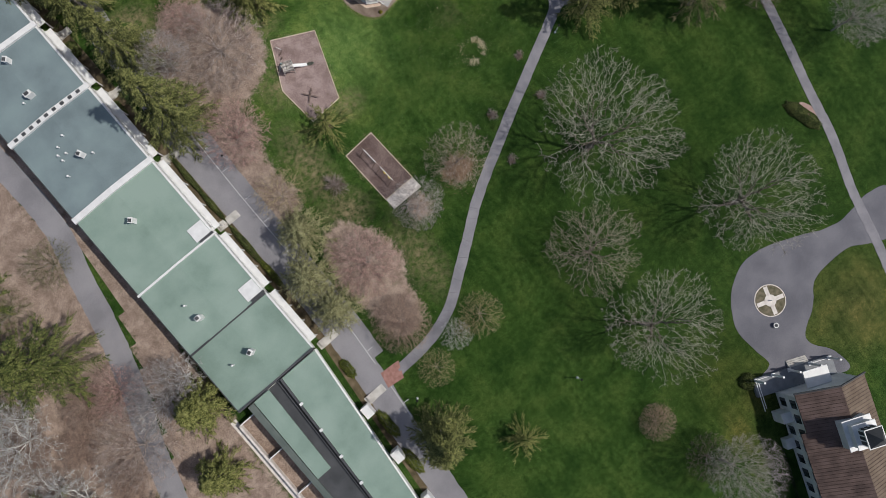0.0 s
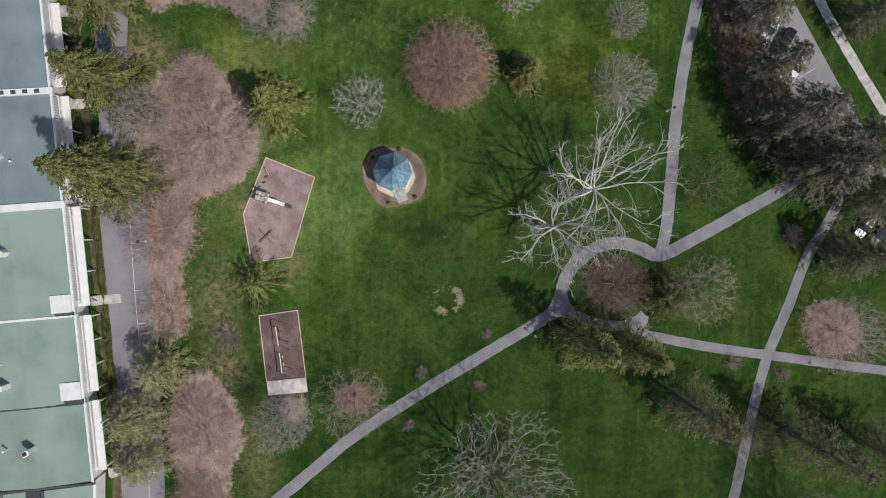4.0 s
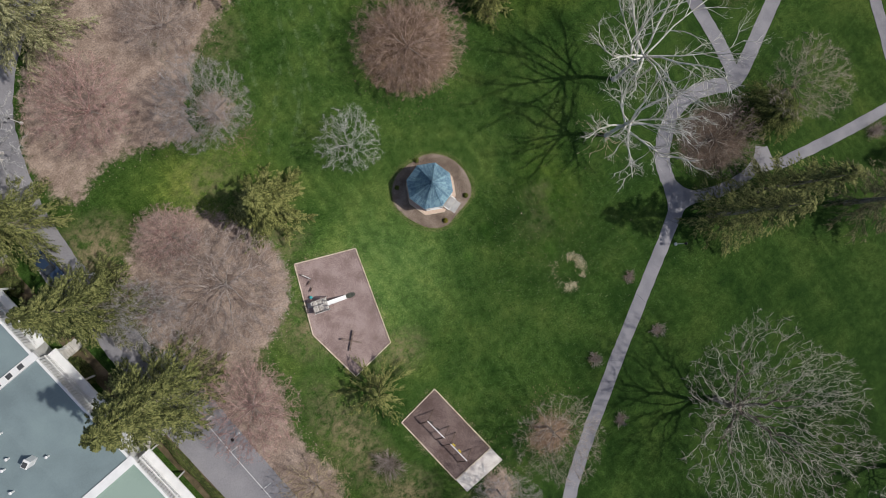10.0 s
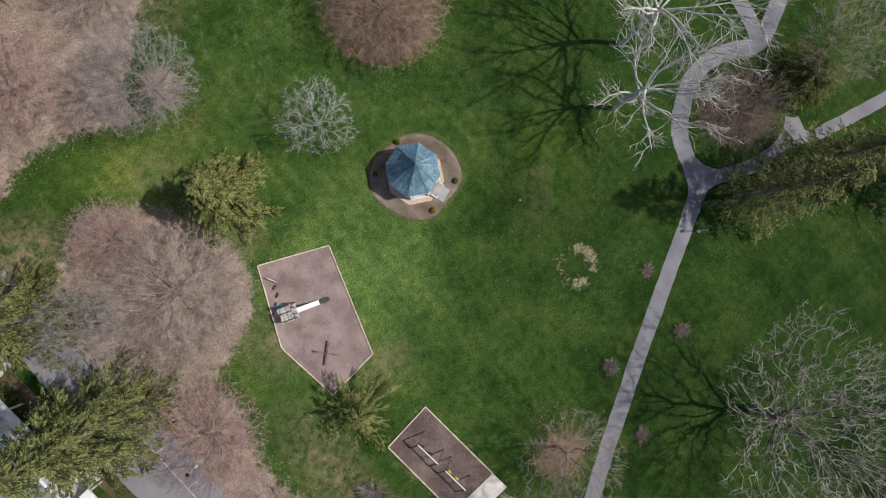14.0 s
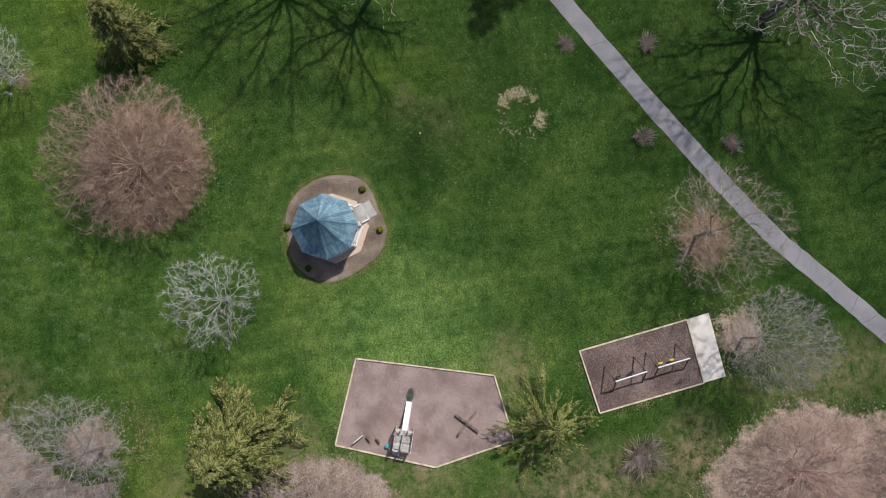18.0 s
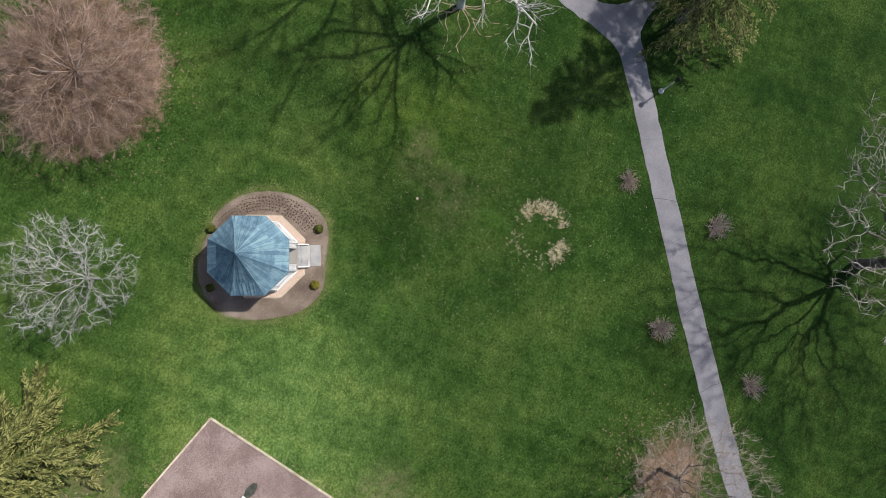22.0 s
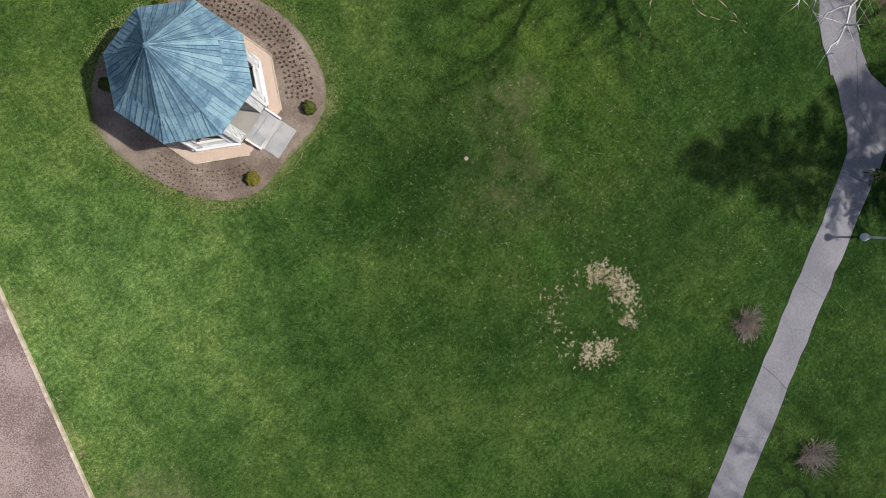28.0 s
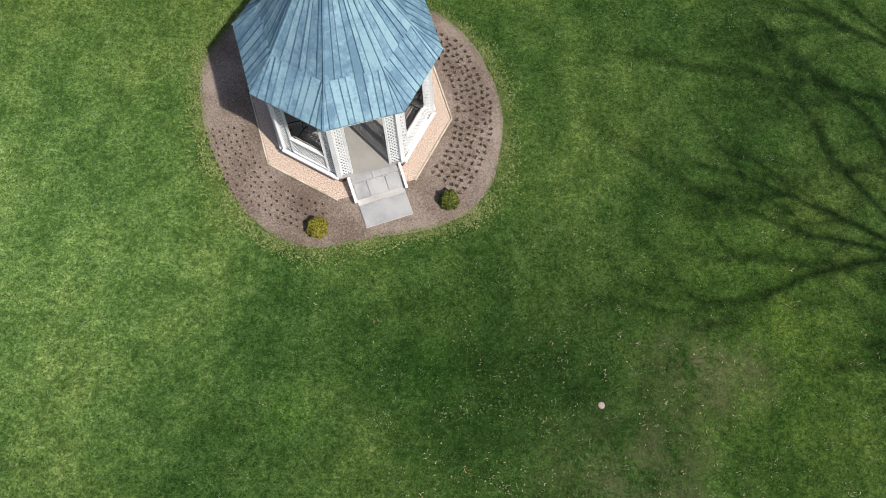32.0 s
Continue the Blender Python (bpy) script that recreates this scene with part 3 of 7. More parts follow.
tagged(part("road", ribbon([(-20.5, 54.5), (-20.3, 62), (-18.2, 72), (-15, 95)], 4.6, 0.026, seed=21, rough=0.08), ASPHALT), "grey asphalt side road with a curved kerb", "road", kind="structure")
tagged(part("road", ribbon([(-40.0, 46.0), (-46, 51.5), (-60, 56), (-90, 60)], 5.0, 0.03, seed=22, rough=0.08), ASPHALT), "grey asphalt drive between the trees", "road", kind="structure")
tagged(part("road", ribbon([(-79, 50), (-77, 25), (-74.6, 9), (-73.4, -4), (-74.9, -15.4), (-76.4, -27.3), (-78.7, -38), (-81.5, -48), (-83.5, -58), (-89, -78), (-95, -110)], 4.4, 0.02, seed=23, rough=0.1), ASPHALT), "grey asphalt lane behind the long building", "road", kind="structure")
# drive with a turning circle before the white house
tagged(part("driveway", blob([(59, -89.2), (47, -89.6), (38, -86.6), (29.5, -84.6), (22.8, -87.2), (18.6, -93.5), (19.0, -99.5), (19.6, -103), (16.5, -104.5), (24, -110), (31.5, -112.8), (31.4, -108.6), (28.3, -103.4), (33.4, -99.2), (37.2, -95.4), (45.4, -94.6), (49.8, -96.5), (56, -99), (66, -104), (72, -100)], 0.028, 3, 0.12), DRIVE), "smooth grey asphalt drive with a turning circle", "driveway", kind="structure")
# parking lot, with a sidewalk behind it
lot = Build().prism([(53.5, 42.5), (65.2, 21.5), (78.0, 1.0), (88.3, 0.6), (58.4, 49.4)], -0.05, 0.02)
tagged(part("parking_lot", lot, ASPHALT), "grey asphalt parking lot behind dark conifers", "parking lot", kind="structure")
tagged(part("sidewalk", ribbon([(60, 56), (75.6, 29.3), (87.6, 11.2), (98, -4)], 1.8, 0.05, seed=31), CONCRETE), "pale concrete sidewalk along the parking lot", "sidewalk", kind="structure")

BEDS = [
    ([(-38.5, 15.5), (-33, 19.2), (-26, 14.5), (-22.6, 9.0), (-22.6, 1.5), (-27.5, -3.4), (-33.0, -5.2), (-32.6, -9.8), (-34.4, -15), (-34.6, -20), (-33.6, -25), (-36.5, -28), (-40.2, -27), (-40.6, -18), (-42.5, -6), (-42.8, 6), (-42.8, 14)], "leaf litter bed under the bare trees"),
    ([(-31.0, -33.5), (-26.5, -38.5), (-24.6, -45), (-26.6, -50), (-27.6, -56), (-31, -58.5), (-34.5, -57), (-36.0, -50), (-37.2, -44), (-36, -36)], "leaf litter bed under the bare trees"),
    ([(-39.5, 26), (-34, 27.8), (-27, 26.5), (-23.5, 24.5), (-19.5, 23.6), (-18.0, 27.0), (-17.5, 31), (-11.5, 35.2), (-3.0, 37.8), (-1.5, 42), (-4, 46), (-12, 46.6), (-22, 50.5), (-31.5, 46.6), (-38, 39.5), (-41.5, 33)], "pinkish leaf litter bed under the bare trees"),
    ([(0.5, 45), (3.8, 40.6), (6.4, 37.3), (9.5, 37.6), (16, 39.4), (24, 40.2), (31, 38.4), (33, 42), (30, 46), (16, 46)], "pinkish leaf litter bed beside the road"),
    ([(-72.2, 40), (-70.0, 10), (-68.4, -8), (-67.0, -26), (-67.0, -60), (-68, -110), (-94, -110), (-83.5, -58), (-78.5, -40), (-74.0, -28), (-73.0, -8), (-75, 12), (-76.6, 40)], "brown leaf litter between lane and building"),
    ([(-77.5, 45), (-75.8, 8), (-74, -8), (-75.4, -24), (-79, -37), (-84, -55), (-91, -80), (-130, -90), (-135, 0), (-120, 45)], "brown leaf litter under mixed trees"),
    ([(54.0, 33.5), (59, 36), (67.5, 20), (76, 4), (74, -2), (66.5, 3), (58, 14), (55.6, 24)], "brown needle litter under dark conifers"),
    ([(74, -22.5), (79, -21.5), (83, -24), (83.5, -29), (79, -31.5), (75, -30.5), (73.4, -26)], "brown litter under a bare tree"),
    ([(34.0, -16.0), (33.4, -18.6), (34.4, -21.2), (36.8, -22.8), (40.0, -23.2), (42.4, -22.2), (44.4, -20.0), (43.6, -16.6), (39.6, -14.2), (36.0, -14.0)], "brown needle litter inside the path loop"),
    (round_pts(-6.4, -38.4, 3.0, 2.4, 16), "thin red-brown litter round a trunk"),
    (round_pts(-16.6, -39.9, 1.9, 2.2, 16), "thin brown litter round a trunk"),
    (round_pts(-17.2, 25.6, 2.0, 2.4, 16), "thin brown litter round a trunk"),
    (round_pts(9.3, 17.6, 6.6, 6.4, 24), "red-brown litter under a bare tree"),
]
for i, (pts, label) in enumerate(BEDS):
    far = pts[0][0] < -70
    tagged(part("leaf_litter_bed", litter_sheet("leaf_litter_bed", pts, 0.008 + 0.0007 * i, BED_NEEDLE if "needle" in label else BED_RED if "red-brown" in label else BED_PINK, 1.5 if far else 0.5, 2.0 if far else 1.5), None), label, "leaf litter", kind="stuff")
    # loose leaves that stray over the edge
    rng, cr = random.Random(200 + i), Build()
    for j in range(1500):
        k = rng.randrange(len(pts))
        p = Vector(pts[k - 1]).lerp(Vector(pts[k]), rng.random()) + Vector((rng.gauss(0, 0.9), rng.gauss(0, 0.9)))
        r = rng.uniform(0.02, 0.1)
        cr.prism([(p.x + r * rng.uniform(0.4, 1.3) * math.cos(a), p.y + r * rng.uniform(0.4, 1.3) * math.sin(a)) for a in (0.0, 1.1, 2.0, 3.2, 4.1, 5.3)], -0.01, 0.014 + 0.000005 * j)
    tagged(part("stray_leaves", cr, NEEDLELITTER if "needle" in label else REDLITTER if "red-brown" in label else LITTER), "brown leaves strayed over the lawn edge", "leaf litter", kind="stuff")
for i, (x, y, r) in enumerate([(-19.0, 9.6, 2.6), (-16.6, -39.6, 5.5), (8.4, 16.4, 9.0), (-16.9, 21.4, 4.5), (38.2, 13.6, 2.0), (38.2, 24.4, 1.3), (-5.6, -37.2, 6.5), (-21.8, -17.6, 1.4), (20.0, 28.6, 1.6), (36.8, -17.6, 5.2), (50.9, -18.8, 2.0), (22.0, 15.0, 1.8), (70.2, -10.0, 2.0), (60.4, -32.6, 1.6), (69.0, -34.6, 1.6), (16.2, -27.4, 0.9), (5.0, -33.9, 0.95), (14.9, -36.1, 1.0), (2.8, -43.1, 0.9), (-27, -27.6, 2.1), (-23.0, -63.4, 3.2), (-2.6, -98, 2.6)]):
    rng, cr = random.Random(300 + i), Build()
    for j in range(int(120 + 150 * r)):
        p = Vector((x + rng.gauss(0, r * 0.36), y + rng.gauss(0, r * 0.36)))
        q = rng.uniform(0.02, 0.09)
        cr.prism([(p.x + q * rng.uniform(0.4, 1.3) * math.cos(a), p.y + q * rng.uniform(0.4, 1.3) * math.sin(a)) for a in (0.0, 1.1, 2.0, 3.2, 4.1, 5.3)], -0.01, 0.006 + 0.000008 * j)
    tagged(part("leaf_litter_ring", cr, NEEDLELITTER if i in (9, 11) else REDLITTER), "brown leaf litter scattered round a trunk", "leaf litter", kind="stuff")


# ---- trees ----
def tubes(segs, k):
    """Vertices and faces of many tapered tubes: rows of p0, p1, r0, r1."""
    s = np.array(segs, float).reshape(-1, 8)
    p0, p1, r0, r1 = s[:, :3], s[:, 3:6], s[:, 6:7], s[:, 7:8]
    d = p1 - p0
    d /= np.linalg.norm(d, axis=1, keepdims=True) + 1e-9
    ref = np.where(np.abs(d[:, 2:3]) < 0.9, np.array([[0, 0, 1.0]]), np.array([[1.0, 0, 0]]))
    u = np.cross(d, ref)
    u /= np.linalg.norm(u, axis=1, keepdims=True) + 1e-9
    w = np.cross(d, u)
    a = np.arange(k) * 2 * np.pi / k
    ring = np.cos(a)[None, :, None] * u[:, None] + np.sin(a)[None, :, None] * w[:, None]
    v = np.concatenate([p0[:, None] + r0[:, None] * ring, p1[:, None] + r1[:, None] * ring], 1).reshape(-1, 3)
    j = np.arange(k)
    q = np.stack([j, (j + 1) % k, k + (j + 1) % k, k + j], 1)
    f = (q[None] + 2 * k * np.arange(len(s))[:, None, None]).reshape(-1, 4)
    return v, f


def spikes(segs):
    """Many slim three-sided points: rows as for tubes, the last radius is nought."""
    s = np.array(segs, float).reshape(-1, 8)
    p0, p1, r0 = s[:, :3], s[:, 3:6], s[:, 6:7]
    d = p1 - p0
    d /= np.linalg.norm(d, axis=1, keepdims=True) + 1e-9
    u = np.cross(d, np.array([[0.31, 0.17, 0.93]]))
    u /= np.linalg.norm(u, axis=1, keepdims=True) + 1e-9
    w = np.cross(d, u)
    v = np.stack([p0 + r0 * u, p0 + r0 * (-0.5 * u + 0.87 * w), p0 + r0 * (-0.5 * u - 0.87 * w), p1], 1).reshape(-1, 3)
    f = (np.array([[0, 1, 3], [1, 2, 3], [2, 0, 3]])[None] + 4 * np.arange(len(s))[:, None, None]).reshape(-1, 3)
    return v, f


def np_mesh(name, chunks, material):
    vs, loops, sizes, n = [], [], [], 0
    for v, f in chunks:
        vs.append(v)
        loops.append((f + n).ravel())
        sizes.append(np.full(len(f), f.shape[1]))
        n += len(v)
    v, loops, sizes = np.concatenate(vs), np.concatenate(loops), np.concatenate(sizes)
    me = bpy.data.meshes.new(name)
    me.vertices.add(len(v))
    me.vertices.foreach_set("co", v.astype(np.float32).ravel())
    me.loops.add(len(loops))
    me.loops.foreach_set("vertex_index", loops.astype(np.int32))
    me.polygons.add(len(sizes))
    me.polygons.foreach_set("loop_start", (np.cumsum(sizes) - sizes).astype(np.int32))
    me.update(calc_edges=True)
    me.materials.append(material)
    return me


def bare_tree(seed, h, r, bark, twig, limbs=9, points=1500, low=0.25, fork=0.18, trunk_r=0.2, tip_r=0.012, twigs=4, twig_r=0.007, tlen=0.1, wig=0.25, ragged=0.06, reach=0.3, step=15, thick_from=0.05, lumps=0.0, clump=0.0):
    """A leafless tree that grows its branches towards points spread through a rounded crown. Returns the trunk and crown meshes."""
    rng = np.random.default_rng(seed)
    zc = h * (low + 1) / 2
    hz = h * (1 - low) / 2
    mid, axes = np.array([0, 0, zc]), np.array([r, r, hz])

    # points to reach for, thicker towards the outside of the crown
    u = rng.normal(size=(points, 3))
    u /= np.linalg.norm(u, axis=1, keepdims=True)
    u *= rng.uniform(0.08, 1.0, (points, 1)) ** 0.42
    bulge = 1 + lumps * np.sin(3 * np.arctan2(u[:, 1], u[:, 0]) + seed) + 0.7 * lumps * np.sin(7 * np.arctan2(u[:, 1], u[:, 0]) + 2 * seed)
    goal = mid + u * axes * bulge[:, None]
    goal = goal[goal[:, 2] > h * fork * 0.75]
    if clump:
        thick = np.array([noise.noise(Vector(g * (2.6 / r)) + Vector((seed, 0, 0))) for g in goal])
        goal = goal[thick > np.quantile(thick, clump)]
    D = r / step
    node, parent = [np.array([0, 0, -0.1])], [-1]
    top = h * fork
    k = max(2, int(top / D))
    lean = rng.normal(0, 0.02 * r, 2)
    for i in range(1, k + 1):
        node.append(np.array([lean[0] * i / k, lean[1] * i / k, top * i / k]))
        parent.append(len(node) - 2)
    stem = len(node) - 1
    for i in range(limbs):
        a = i * 2.399963 + rng.uniform(-0.3, 0.3)
        el = 0.25 + 1.1 * ((i + 0.5) / limbs) ** 1.2
        d = np.array([math.cos(a) * math.cos(el), math.sin(a) * math.cos(el), math.sin(el)])
        last = stem - int(rng.integers(0, max(1, k // 3)))
        for _ in range(max(1, int(reach * step))):
            d = d + rng.normal(0, 0.1, 3)
            d /= np.linalg.norm(d)
            node.append(node[last] + d * D)
            parent.append(last)
            last = len(node) - 1
    kids = [0] * len(node)
    for p in parent[1:]:
        kids[p] += 1
    N = np.array(node)
    dist = np.linalg.norm(goal[:, None] - N[None], axis=2)
    best, close = dist.argmin(1), dist.min(1)
    for _ in range(70):
        if len(goal) == 0:
            break
        way = goal - N[best]
        way /= np.linalg.norm(way, axis=1, keepdims=True) + 1e-9
        uniq, inv = np.unique(best, return_inverse=True)
        pull = np.zeros((len(uniq), 3))
        np.add.at(pull, inv, way)
        pull += rng.normal(0, wig, pull.shape) * (np.linalg.norm(pull, axis=1, keepdims=True) + 0.3)
        pull /= np.linalg.norm(pull, axis=1, keepdims=True) + 1e-9
        fresh = N[uniq] + pull * D
        first = len(N)
        N = np.concatenate([N, fresh])
        parent += uniq.tolist()
        kids += [0] * len(uniq)
        for p in uniq:
            kids[p] += 1
        d2 = np.linalg.norm(goal[:, None] - fresh[None], axis=2)
        j = d2.argmin(1)
        m = d2[np.arange(len(goal)), j]
        nearer = m < close
        best, close = np.where(nearer, first + j, best), np.where(nearer, m, close)
        alive = (close > 1.25 * D) & (np.array([kids[b] for b in best]) < 5)
        goal, best, close = goal[alive], best[alive], close[alive]
    # thickness from the number of tips that a branch carries
    count = np.zeros(len(N))
    par = np.array(parent)
    ends = np.array(kids) == 0
    count[ends] = 1
    for i in range(len(N) - 1, 0, -1):
        count[par[i]] += count[i]
    power = math.log(trunk_r / tip_r) / math.log(max(count[0], 2))
    rad = tip_r * np.maximum(count, 1) ** power
    idx = np.arange(1, len(N))
    segs = np.concatenate([N[par[idx]], N[idx], np.minimum(rad[par[idx]], rad[idx] * 1.25)[:, None], rad[idx][:, None]], 1)
    big = rad[idx] > thick_from
    big[:k] = True
    # fine twigs along the thin branches, kept within the crown's outline
    thin = idx[count[idx] <= 5]
    at = np.repeat(thin, twigs)
    f = rng.uniform(0, 1, (len(at), 1))
    base = N[par[at]] * (1 - f) + N[at] * f
    run = N[at] - N[par[at]]
    run /= np.linalg.norm(run, axis=1, keepdims=True) + 1e-9
    out = (base - np.array([0, 0, zc - hz * 0.8])) / (np.linalg.norm(base - np.array([0, 0, zc - hz * 0.8]), axis=1, keepdims=True) + 1e-9)
    d = run * 0.7 + out * 0.35 + rng.normal(0, 0.5, run.shape)
    d /= np.linalg.norm(d, axis=1, keepdims=True)
    length = r * tlen * rng.uniform(0.4, 1.3, (len(at), 1))
    tip = base + d * length
    over = np.linalg.norm((tip - mid) / axes, axis=1) > 1 + ragged * rng.uniform(0, 1.5, len(at)) + lumps
    tip[over] = base[over] + (tip[over] - base[over]) * 0.35
    fine = np.concatenate([base, tip, np.full((len(at), 1), twig_r), np.zeros((len(at), 1))], 1)
    trunk = np_mesh("trunk", [tubes(segs[big], 6)], bark)
    crown = np_mesh("crown", [tubes(segs[~big], 3), spikes(fine)], twig)
    return trunk, crown


def plane_tree(seed, h, r, bark, twig, limbs=9, sec=6, ter=6, tw=8, fork=0.28, wig=0.35, trunk_r=0.22, twig_r=0.012, rise=0.55, tlen=0.16, lean=(0, 0), splay=0.8, side_r=0.42):
    """A tall plane tree: tapered trunk, long curved limbs, branches and twigs. Returns the trunk and crown meshes."""
    rng = random.Random(seed)
    thick, mid, fine = [], [], []

    def bend(d, amount, up):
        d = Vector((d.x + rng.gauss(0, amount), d.y + rng.gauss(0, amount), d.z + rng.gauss(0, amount) * 0.7 + up))
        return d.normalized()

    def grow(p, d, length, rad, level):
        steps = (5, 4, 3, 1)[level]
        spots = []
        for i in range(steps):
            q = p + d * (length / steps)
            r0, r1 = rad * (1 - 0.72 * i / steps), rad * (1 - 0.72 * (i + 1) / steps)
            (thick if level == 0 else mid if level < 3 else fine).append((*p, *q, r0, r1 if level < 3 else r1 * 0.4))
            spots.append((p, q, d))
            p = q
            d = bend(d, wig * (0.45, 0.6, 0.8, 0)[level], (0.05, 0.04, 0.03, 0)[level])
        if level == 3:
            return
        count = (sec, ter, tw)[level]
        for c in range(count):
            t = (0.22 + 0.78 * (c + rng.random()) / count) if level < 2 else rng.uniform(0.1, 1.0)
            i = min(int(t * steps), steps - 1)
            a, b, dd = spots[i]
            s = a.lerp(b, t * steps - i)
            side = Vector((rng.gauss(0, 1), rng.gauss(0, 1), rng.gauss(0.2, 0.6))).normalized()
            out = Vector((s.x - lean[0], s.y - lean[1], 0.4 * r)).normalized()
            nd = (dd * rng.uniform(0.6, 0.95) + side * rng.uniform(0.45, 0.85) * splay + out * 0.22).normalized()
            if level < 2:
                grow(s, nd, length * (0.56 - 0.3 * t) * rng.uniform(0.75, 1.2), rad * (side_r - 0.12 * t), level + 1)
            else:
                grow(s, nd, r * tlen * rng.uniform(0.5, 1.3), twig_r, 3)

    base = Vector((0, 0, -0.1))
    top = Vector((lean[0], lean[1], h * fork))
    m = base.lerp(top, 0.5) + Vector((rng.gauss(0, 0.1), rng.gauss(0, 0.1), 0))
    thick.append((*base, *base.lerp(m, 0.15), trunk_r * 1.5, trunk_r * 1.1))
    thick.append((*base.lerp(m, 0.15), *m, trunk_r * 1.1, trunk_r))
    thick.append((*m, *top, trunk_r, trunk_r * 0.85))
    zc, hz = h * (fork + 1) * 0.5 - 0.05 * h, h * (1 - fork) * 0.5
    for i in range(limbs):
        a = i * 2.399963 + rng.uniform(-0.35, 0.35)
        el = rise * math.asin(min(1.0, (i + 0.4) / limbs)) * 1.9 - 0.25
        tip = Vector((r * 0.9 * math.cos(el) * math.cos(a), r * 0.9 * math.cos(el) * math.sin(a), zc + hz * math.sin(el))) * rng.uniform(0.86, 1.0) + Vector((lean[0], lean[1], 0))
        start = top - Vector((0, 0, rng.uniform(0, h * fork * 0.35)))
        way = tip - start
        d = (way.normalized() + Vector((0, 0, 0.12))).normalized()
        grow(start, d, way.length * 0.98, trunk_r * rng.uniform(0.42, 0.62), 0)
    trunk = np_mesh("trunk", [tubes(thick, 7)], bark)
    chunks = [tubes(mid, 3), spikes(fine)]
    # the crown carries one material; the branches share the twigs' colour
    crown = np_mesh("crown", chunks, twig)
    return trunk, crown


def conifer(seed, h, r, needle, boughs=80, start=0.06, droop=0.35, gap=0.0, w=0.1, shape=0.85, fingers=8, spread=0.95):
    """A conifer: tapered trunk and whorled drooping boughs, each a feather of side shoots with hanging needled tips."""
    rng = np.random.default_rng(seed)
    trunk = np_mesh("trunk", [tubes([(0, 0, -0.1, 0, 0, h * 0.5, 0.018 * h, 0.011 * h), (0, 0, h * 0.5, 0, 0, h * 0.98, 0.011 * h, 0.01)], 8)], BARK)
    V, arms = [], []
    for i in range(boughs):
        u = start + (1 - start) * (i + rng.random()) / boughs
        L = r * (1 - u) ** shape * rng.uniform(0.78, 1.06) + 0.25
        a = i * 2.399963 + rng.uniform(-0.35, 0.35)
        z0 = u * h
        sag = droop * rng.uniform(0.6, 1.4)
        out = np.array([math.cos(a), math.sin(a), 0.0])
        side = np.array([-math.sin(a), math.cos(a), 0.0]) 
        swing = rng.uniform(-0.25, 0.25)

        def spot(t):
            p = (out + side * swing * t) * (t * L)
            p[2] = z0 + L * (0.2 * t - sag * t**2 * (1 - 0.45 * t)) * (1.2 - 0.7 * u)
            return p

        arms.append((0, 0, z0, *spot(0.5), 0.035, 0.02))
        arms.append((*spot(0.5), *spot(0.95), 0.02, 0.008))
        n = max(4, int(L * 1.9))
        for k in range(n):
            t = 0.15 + 0.88 * (k + rng.random()) / n
            base = spot(min(t, 1.0))
            for sgn in (-1, 1):
                if rng.random() < gap:
                    continue
                # one hanging spray: a herringbone of short needled shoots
                a2 = rng.uniform(0.1, spread)
                dv = out * math.cos(a2) + sgn * side * math.sin(a2) + np.array([0, 0, -rng.uniform(0.15, 0.55)])
                dv /= np.linalg.norm(dv)
                lat = np.cross(dv, [0, 0, 1.0])
                lat /= np.linalg.norm(lat) + 1e-6
                l1 = (L * (0.26 - 0.15 * t) + 0.5) * rng.uniform(0.7, 1.25)
                for q in range(fingers):
                    f = (q + 0.5) / fingers
                    s = base + dv * (l1 * f) + np.array([0, 0, -0.2 * l1 * f * f])
                    for s2 in (-1, 1):
                        d2 = dv * rng.uniform(0.8, 1.1) + lat * s2 * rng.uniform(0.35, 0.8) + np.array([0, 0, rng.normal(-0.12, 0.18)])
                        l2 = w * 1.9 * (1.2 - 0.8 * f) * rng.uniform(0.7, 1.2)
                        ww = w * rng.uniform(0.2, 0.34)
                        m = s + d2 * l2 * 0.5
                        side2 = np.cross(d2, rng.normal(0, 0.5, 3) + [0, 0, 1.0])
                        side2 *= ww / (np.linalg.norm(side2) + 1e-6)
                        V.append([s, m + side2, s + d2 * l2, m - side2])
    V = np.array(V).reshape(-1, 3)
    crown = np_mesh("crown", [(V, np.arange(len(V)).reshape(-1, 4)), tubes(arms, 4)], needle)
    return trunk, crown


def shrub_mesh(seed, r, h, leaf, count, size, flat=1.0):
    """A clipped shrub: many small leaves over a rounded, uneven body."""
    rng = np.random.default_rng(seed)
    d = rng.normal(size=(count, 3))
    d /= np.linalg.norm(d, axis=1, keepdims=True)
    d[:, 2] = np.abs(d[:, 2]) * 1.0
    lump = 1 + 0.12 * np.sin(d[:, 0] * 7 + seed) * np.cos(d[:, 1] * 6)
    p = d * np.array([r, r, h]) * (rng.uniform(0.55, 1.0, (count, 1)) ** 0.4) * lump[:, None]
    p[:, 2] += 0.02
    u = rng.normal(size=(count, 3))
    u /= np.linalg.norm(u, axis=1, keepdims=True)
    v = np.cross(u, d + rng.normal(0, 0.4, (count, 3)))
    v /= np.linalg.norm(v, axis=1, keepdims=True) + 1e-9
    u, v = u * size, v * size * 0.6
    V = np.stack([p - u, p + v, p + u, p - v], 1).reshape(-1, 3)
    return np_mesh("foliage", [(V, np.arange(len(V)).reshape(-1, 4))], leaf)


